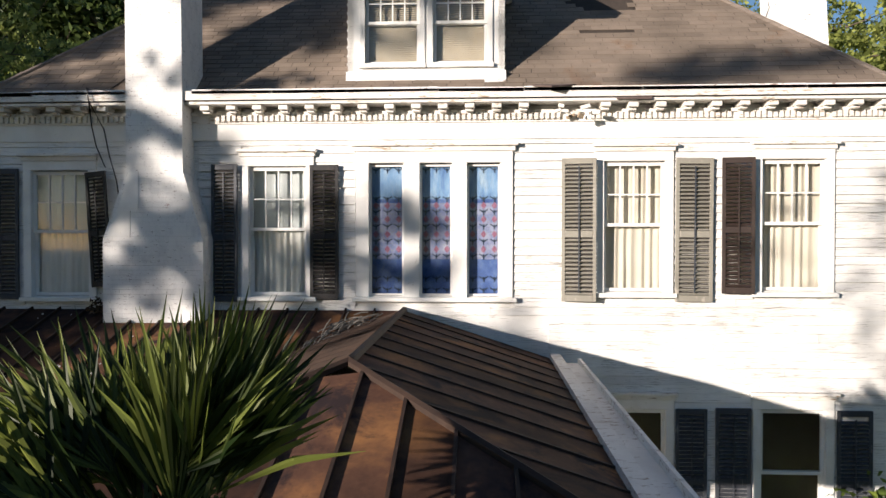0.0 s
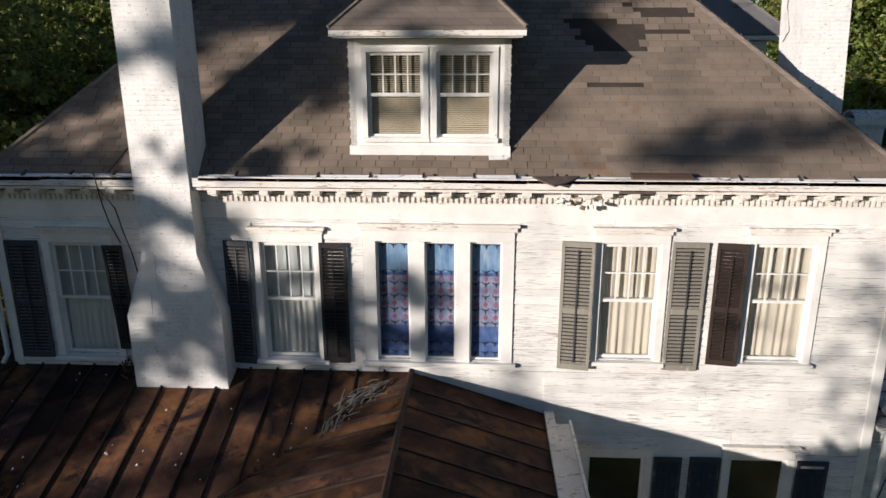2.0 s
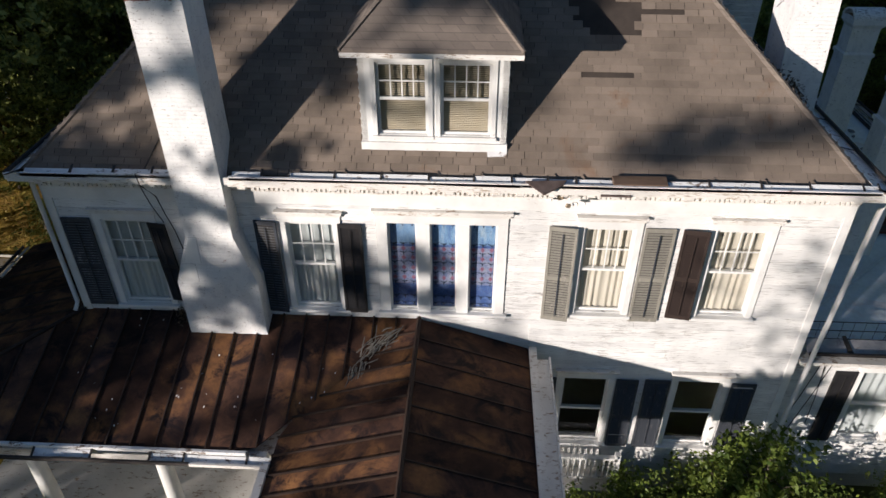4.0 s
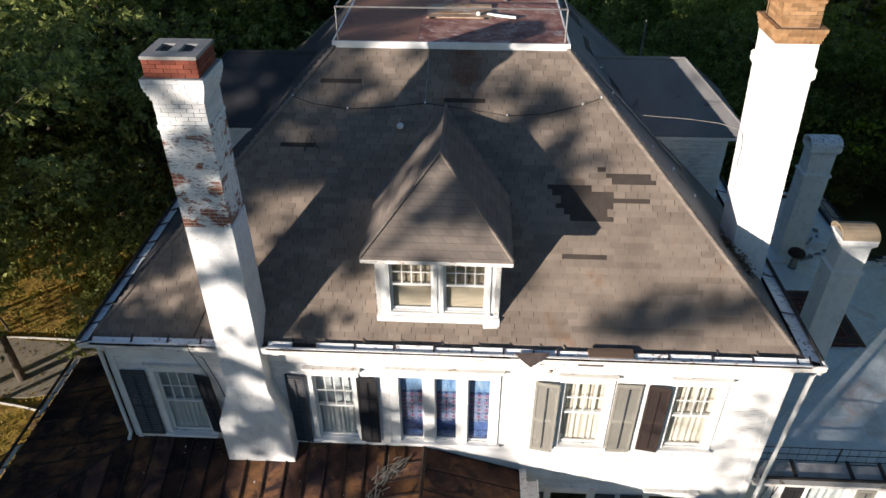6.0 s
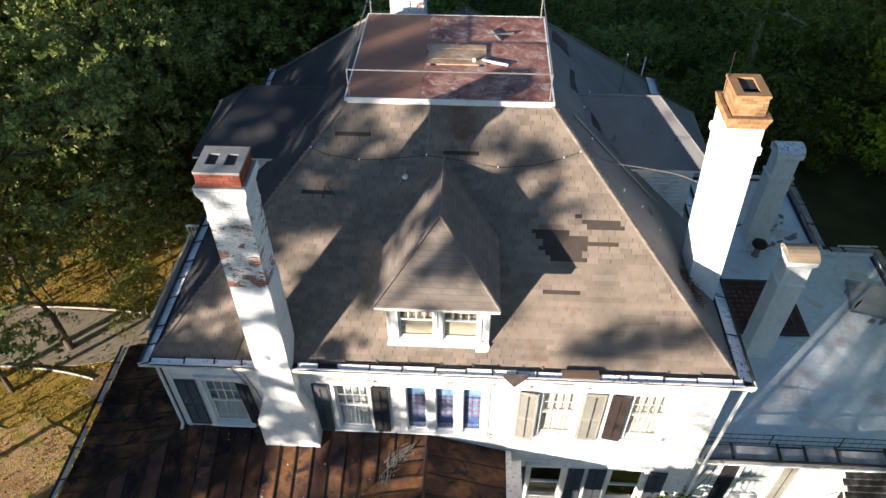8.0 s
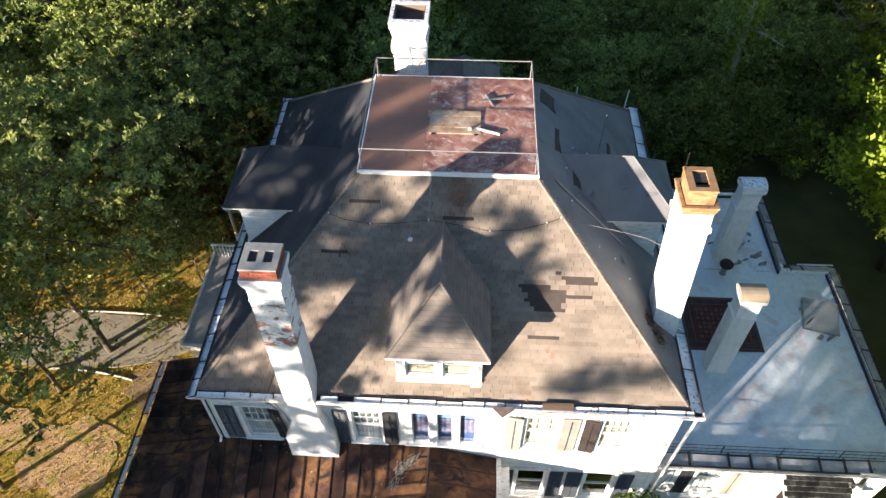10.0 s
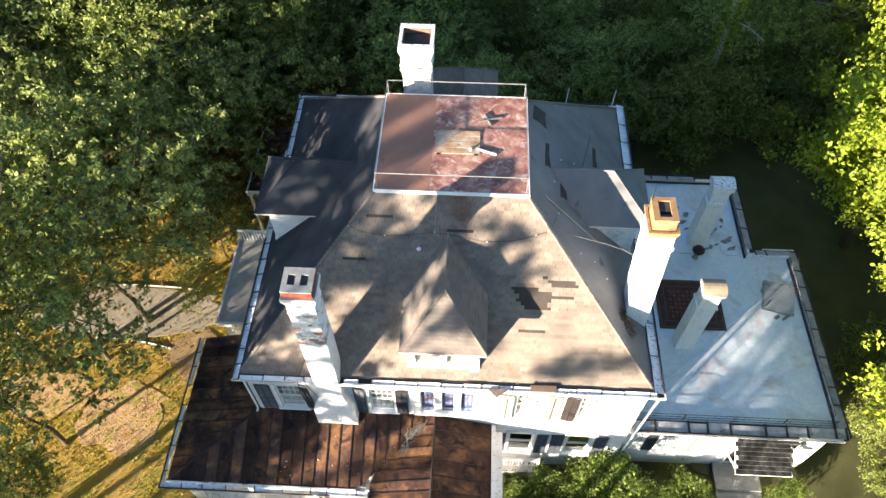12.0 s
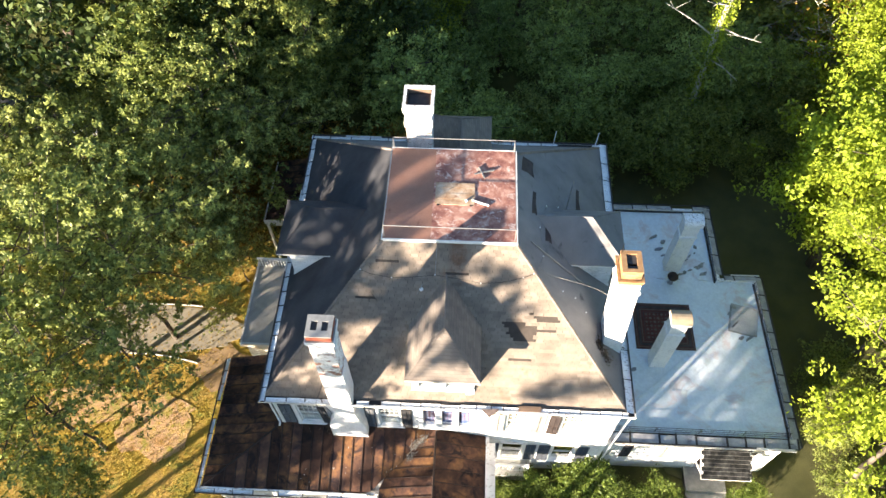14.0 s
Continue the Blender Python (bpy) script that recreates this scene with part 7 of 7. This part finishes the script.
planted(shrub_a, [(1.9, 8.3, 0.95), (2.1, 9.6, 0.85), (2.5, 7.4, 1.0), (1.8, 6.9, 0.9), (4.2, 8.2, 0.95), (6.4, 8.2, 1.0), (8.4, 8.0, 0.9), (10.4, 8.3, 0.9), (2.9, 6.4, 0.9), (5.0, 7.2, 0.9), (7.2, 7.0, 0.9), (2.6, 9.6, 0.85), (3.7, 9.9, 0.95), (4.7, 9.4, 0.85), (5.6, 10.1, 1.15), (6.5, 10.2, 1.45), (6.9, 9.3, 0.9), (7.9, 9.9, 0.9), (8.9, 9.6, 0.85), (9.8, 9.9, 0.95), (10.6, 9.5, 0.8), (3.2, 8.6, 0.8), (5.4, 8.5, 0.8), (7.6, 8.5, 0.8), (9.3, 8.4, 0.8), (13.9, 9.9, 0.7), (14.7, 10.3, 0.7)], 7)
# unseen: place, turn and size fitted to the dapples on walls and roofs
planted(shade_a, [(-22.74, -2.07, 0.811, 7.6), (-29.38, -10.81, 1.242, 37.9), (-34.15, -9.52, 1.195, 338.0), (-38.16, -17.29, 0.804, 269.9)], 8)
planted(shade_b, [(-28.21, -17.41, 0.680, 307.0), (-31.64, -12.85, 0.689, 139.2), (-31.56, -9.01, 1.192, 140.5)], 9)
# out of view; crown height set to shade the wing roof above the wall
planted(tree("high_oak", "unseen tall oak whose high crown shades the wing roof", 81, 15.6, 4.3, 9.6, 8500, 0.30, "leaf_oak", "trees on the front lawn", 0.60, 16, 0.20), [(-12.6, -13.6, 1.0, 40.0)], 82)
# all out of view: the first screens the sun, the row fills window reflections
planted(dark_c, [(-47.0, 15.0, 1.5), (-38.0, -58.0, 1.0), (-26.0, -62.0, 1.1), (-14.0, -58.0, 1.0), (-3.0, -61.0, 1.1), (9.0, -58.0, 1.0), (20.0, -60.0, 1.1), (31.0, -55.0, 1.0)], 31)

# unseen slender tree, added so its long limb across the evening sun shades the roof
st = thing("slender_tree", (-18.75, -14.65, 0), "unseen slender tree whose long leafy limb shades the roof", "tree")
bm = bmesh.new()
tube(bm, [(-18.75, -14.65, -0.1), (-18.8, -14.65, 7), (-18.75, -14.65, 14), (-18.75, -14.655, 18)], [0.14, 0.11, 0.08, 0.03], 7)
tube(bm, [(-18.75, -14.65, 14.4), (-19.2, -14.5, 15.4), (-20.2, -14.0, 15.6), (-22.4, -13.8, 15.1)], [0.06, 0.05, 0.03, 0.01], 5)
part("trunk", bm, "bark", st, smooth=True)
nr = np.random.RandomState(17)
mids = np.array([(-22.3, -13.8, 15.1), (-21.9, -13.8, 15.3), (-21.6, -13.8, 15.25), (-21.1, -13.8, 15.5), (-20.7, -13.9, 15.5), (-20.2, -14.0, 15.7), (-19.4, -14.4, 16.0), (-18.75, -14.7, 17.4)])
cen = mids[nr.randint(0, len(mids), 700)] + nr.normal(size=(700, 3)) * np.array([0.36, 0.36, 0.17]) - np.array([-18.75, -14.65, 0])
so = new("crown", leaf_mesh("crown", cen, nr.uniform(0.16, 0.34, 700), "leaf_oak", 18))
so.parent = st


# pale bare tree in the wood
BTX, BTY = 13.9, 33.6
bt = thing("bare_tree", (BTX, BTY, 0), "pale bare tree trunk wound with ivy in the wood", "tree")
bm = bmesh.new()
tube(bm, [(BTX, BTY, 0), (BTX, BTY - 0.1, 5), (BTX - 0.1, BTY, 10), (BTX + 0.2, BTY - 0.1, 16)], [0.24, 0.21, 0.17, 0.08], 7)
rng = random.Random(52)
for k in range(13):
    z, a, ln = 6.5 + 0.75 * k, k * 2.4 + rng.uniform(-0.5, 0.5), rng.uniform(1.6, 3.4)
    p = Vector((BTX - 0.05, BTY - 0.05, z))
    q = p + Vector((math.cos(a), math.sin(a), rng.uniform(0.2, 0.7))) * ln * 0.5
    e = q + Vector((math.cos(a + rng.uniform(-0.5, 0.5)), math.sin(a + rng.uniform(-0.5, 0.5)), rng.uniform(-0.1, 0.5))) * ln * 0.5
    tube(bm, [p, q, e], [0.07, 0.045, 0.012], 5)
    for b in range(2):
        f = q.lerp(e, rng.uniform(0.1, 0.8))
        tube(bm, [f, f + Vector((rng.uniform(-1, 1), rng.uniform(-1, 1), rng.uniform(0, 0.8)))], [0.022, 0.006], 4)
part("trunk", bm, "pale_bark", bt, smooth=True)
nr = np.random.RandomState(4)
hz = nr.uniform(1.0, 12.5, 4200)
an = nr.uniform(0, 6.28, 4200)
rr = 0.2 + np.abs(nr.normal(size=4200)) * 0.26
iv = leaf_mesh("ivy", np.stack([rr * np.cos(an), rr * np.sin(an) - 0.05, hz], 1), nr.uniform(0.1, 0.2, 4200), "leaf_bright", 5)
io = new("ivy", iv)
io.parent = bt
planted(tree("bare_bush", "pale leafless tree with thin straw-coloured twigs", 61, 8.0, 3.0, 1.0, 900, 0.14, "leaf_gold", "leafless trees", 0.4, 30, 0.12, bark="pale_bark"), [(22.6, 36.8, 1.25), (24.6, 38.6, 1.2), (21.0, 40.0, 1.1)], 61)

# fan palm in the front garden
palm = thing("fan_palm", (-1.32, 2.95, 0), "green fan palm with stiff pointed fronds", "palm")
part("trunk", tube(bmesh.new(), [(-1.32, 2.95, -0.1), (-1.34, 2.95, 2.2), (-1.32, 2.95, 4.5), (-1.32, 2.95, 5.0)], [0.22, 0.17, 0.16, 0.12], 9), "bark", palm, smooth=True)
rng = random.Random(41)
for k in range(104):
    az = k * 2.399 + rng.uniform(-0.3, 0.3)
    el = -0.10 + 1.45 * ((k * 0.618) % 1.0)
    out = Vector((math.cos(az) * math.cos(el), math.sin(az) * math.cos(el), math.sin(el)))
    root = Vector((-1.32 + rng.uniform(-0.1, 0.1), 2.95 + rng.uniform(-0.1, 0.1), 4.92))
    pet = rng.uniform(0.15, 0.35) + 0.55 * math.cos(el) * rng.uniform(0.4, 1.0)
    hub = root + out * pet + Vector((0, 0, 0.05))
    side = out.cross(Vector((rng.uniform(-1.4, 1.4), rng.uniform(-1.4, 1.4), 1)))
    side = side.normalized() if side.length > 0.1 else Vector((1, 0, 0))
    up = side.cross(out).normalized()
    bm = bmesh.new()
    tube(bm, [root, hub], [0.018, 0.012], 4)
    n = 14
    reach, fan = rng.uniform(0.50, 0.80) + 0.2 * math.cos(el), rng.uniform(0.5, 1.9)
    for i in range(n):
        a = (i / (n - 1) - 0.5) * fan + rng.uniform(-0.05, 0.05)
        d = (out * math.cos(a) + side * math.sin(a)).normalized()
        ln = reach * (0.70 + 0.30 * math.cos(a)) * rng.uniform(0.75, 1.10)
        wv = d.cross(up).normalized() * 0.019
        tip = hub + d * ln - Vector((0, 0, 1)) * 0.08 * ln * rng.uniform(0.0, 1.6) + up * (0.10 * abs(a) + rng.uniform(-0.04, 0.04))
        m1 = hub + d * ln * 0.55 + up * (0.05 * abs(a) + 0.012)
        vs = [bm.verts.new(p) for p in (hub, m1 - wv, tip, m1 + wv)]
        ridge = bm.verts.new(m1 - up * 0.010)
        bm.faces.new((vs[0], vs[1], ridge))
        bm.faces.new((vs[1], vs[2], ridge))
        bm.faces.new((vs[2], vs[3], ridge))
        bm.faces.new((vs[3], vs[0], ridge))
    part("frond", bm, "palm", palm)

# tufts of dry grass
nr = np.random.RandomState(8)
N = 60000
gx, gy = nr.uniform(-34, -11.9, N), nr.uniform(3.5, 32, N)
keep = ~(((gx + 18.0) / 5.6) ** 2 + ((gy - 18.2) / 1.6) ** 2 < 0.95)
gx, gy = gx[keep], gy[keep]
n = len(gx)
az, hgt, wid = nr.uniform(0, 6.283, n), nr.uniform(0.05, 0.17, n), nr.uniform(0.03, 0.08, n)
dx, dy = np.cos(az) * wid, np.sin(az) * wid
lx, ly = nr.normal(size=n) * 0.09, nr.normal(size=n) * 0.09
blades = np.stack([np.stack([gx - dx, gy - dy, np.full(n, 0.0)], 1), np.stack([gx + dx, gy + dy, np.full(n, 0.0)], 1), np.stack([gx + lx, gy + ly, hgt], 1)], 1).reshape(-1, 3)
gm = bpy.data.meshes.new("grass_tufts")
gm.vertices.add(3 * n)
gm.vertices.foreach_set("co", blades.astype(np.float32).ravel())
gm.loops.add(3 * n)
gm.loops.foreach_set("vertex_index", np.arange(3 * n, dtype=np.int32))
gm.polygons.add(n)
gm.polygons.foreach_set("loop_start", np.arange(0, 3 * n, 3, dtype=np.int32))
gm.update(calc_edges=True)
gm.materials.append(M["grass"])
tagged(new("grass_tufts", gm), "tufts of dry golden grass on the side lawn", "grass", kind="stuff")
# fallen leaves round the drive and under the oaks
N = 6000
lm = leaf_mesh("fallen_leaves", np.stack([nr.uniform(-30, -11.8, N), nr.uniform(10, 30, N), nr.uniform(0.11, 0.14, N)], 1), nr.uniform(0.06, 0.14, N), "leaf_gold", 6, droop=1.5, slim=0.7)
tagged(new("fallen_leaves", lm), "fallen rust-coloured leaves on the ground", "leaves", kind="stuff")


# ---- parked car on the street ----
def car(x, y, turn, paint, label):
    c = thing("car", (0, 0, 0), label, "car", "parked cars")
    side = [(-2.2, 0.35), (-2.25, 0.75), (-1.9, 0.92), (-1.45, 0.98), (-0.75, 1.42), (0.75, 1.45), (1.45, 1.02), (2.1, 0.88), (2.2, 0.6), (2.15, 0.35)]
    bm = bmesh.new()
    rows = []
    for w, sh in ((-0.86, 0.97), (-0.80, 1.0), (0.80, 1.0), (0.86, 0.97)):
        rows.append([bm.verts.new((px, w * (1.0 if pz < 1.0 else 0.80), pz * sh)) for px, pz in side])
    for a, b in zip(rows, rows[1:]):
        for k in range(len(side)):
            bm.faces.new((a[k], a[(k + 1) % len(side)], b[(k + 1) % len(side)], b[k]))
    bm.faces.new(rows[0][::-1])
    bm.faces.new(rows[-1])
    part("body", bm, paint, c, smooth=False)
    part("windscreen", slab(bmesh.new(), [(1.36, -0.62, 1.10), (1.36, 0.62, 1.10), (0.84, 0.58, 1.43), (0.84, -0.58, 1.43)], 0.02, (0.3, 0, 0.5)), "tar", c)
    part("rear_window", slab(bmesh.new(), [(-0.84, -0.58, 1.40), (-0.84, 0.58, 1.40), (-1.38, 0.62, 1.06), (-1.38, -0.62, 1.06)], 0.02, (-0.3, 0, 0.5)), "tar", c)
    for wx in (-1.35, 1.35):
        for wy in (-0.80, 0.80):
            bm = bmesh.new()
            tube(bm, [(wx, wy - 0.1, 0.33), (wx, wy + 0.1, 0.33)], 0.33, 14)
            wh = part("wheel", bm, "gutter_dark", c)
            part("rim", tube(bmesh.new(), [(wx, wy - 0.112, 0.33), (wx, wy + 0.112, 0.33)], 0.19, 10), "steel", wh)
    c.matrix_basis = pose(x, y, 0.09, 0, 0, turn)
    return c


M["car_paint"] = mottled("silver_car_paint", [(0.45, 0.46, 0.48), (0.55, 0.56, 0.58)], 2, 60, 0.3, 0.4, 0.5, 0.02, 0.001)
M["car_blue"] = mottled("blue_car_paint", [(0.10, 0.16, 0.30), (0.14, 0.2, 0.36)], 2, 60, 0.3, 0.3, 0.5, 0.02, 0.001)
car(-25.6, 33.6, 2, "car_paint", "silver car parked on the street under trees")
car(-20.2, 34.3, 3, "car_blue", "blue car parked on the street under trees")
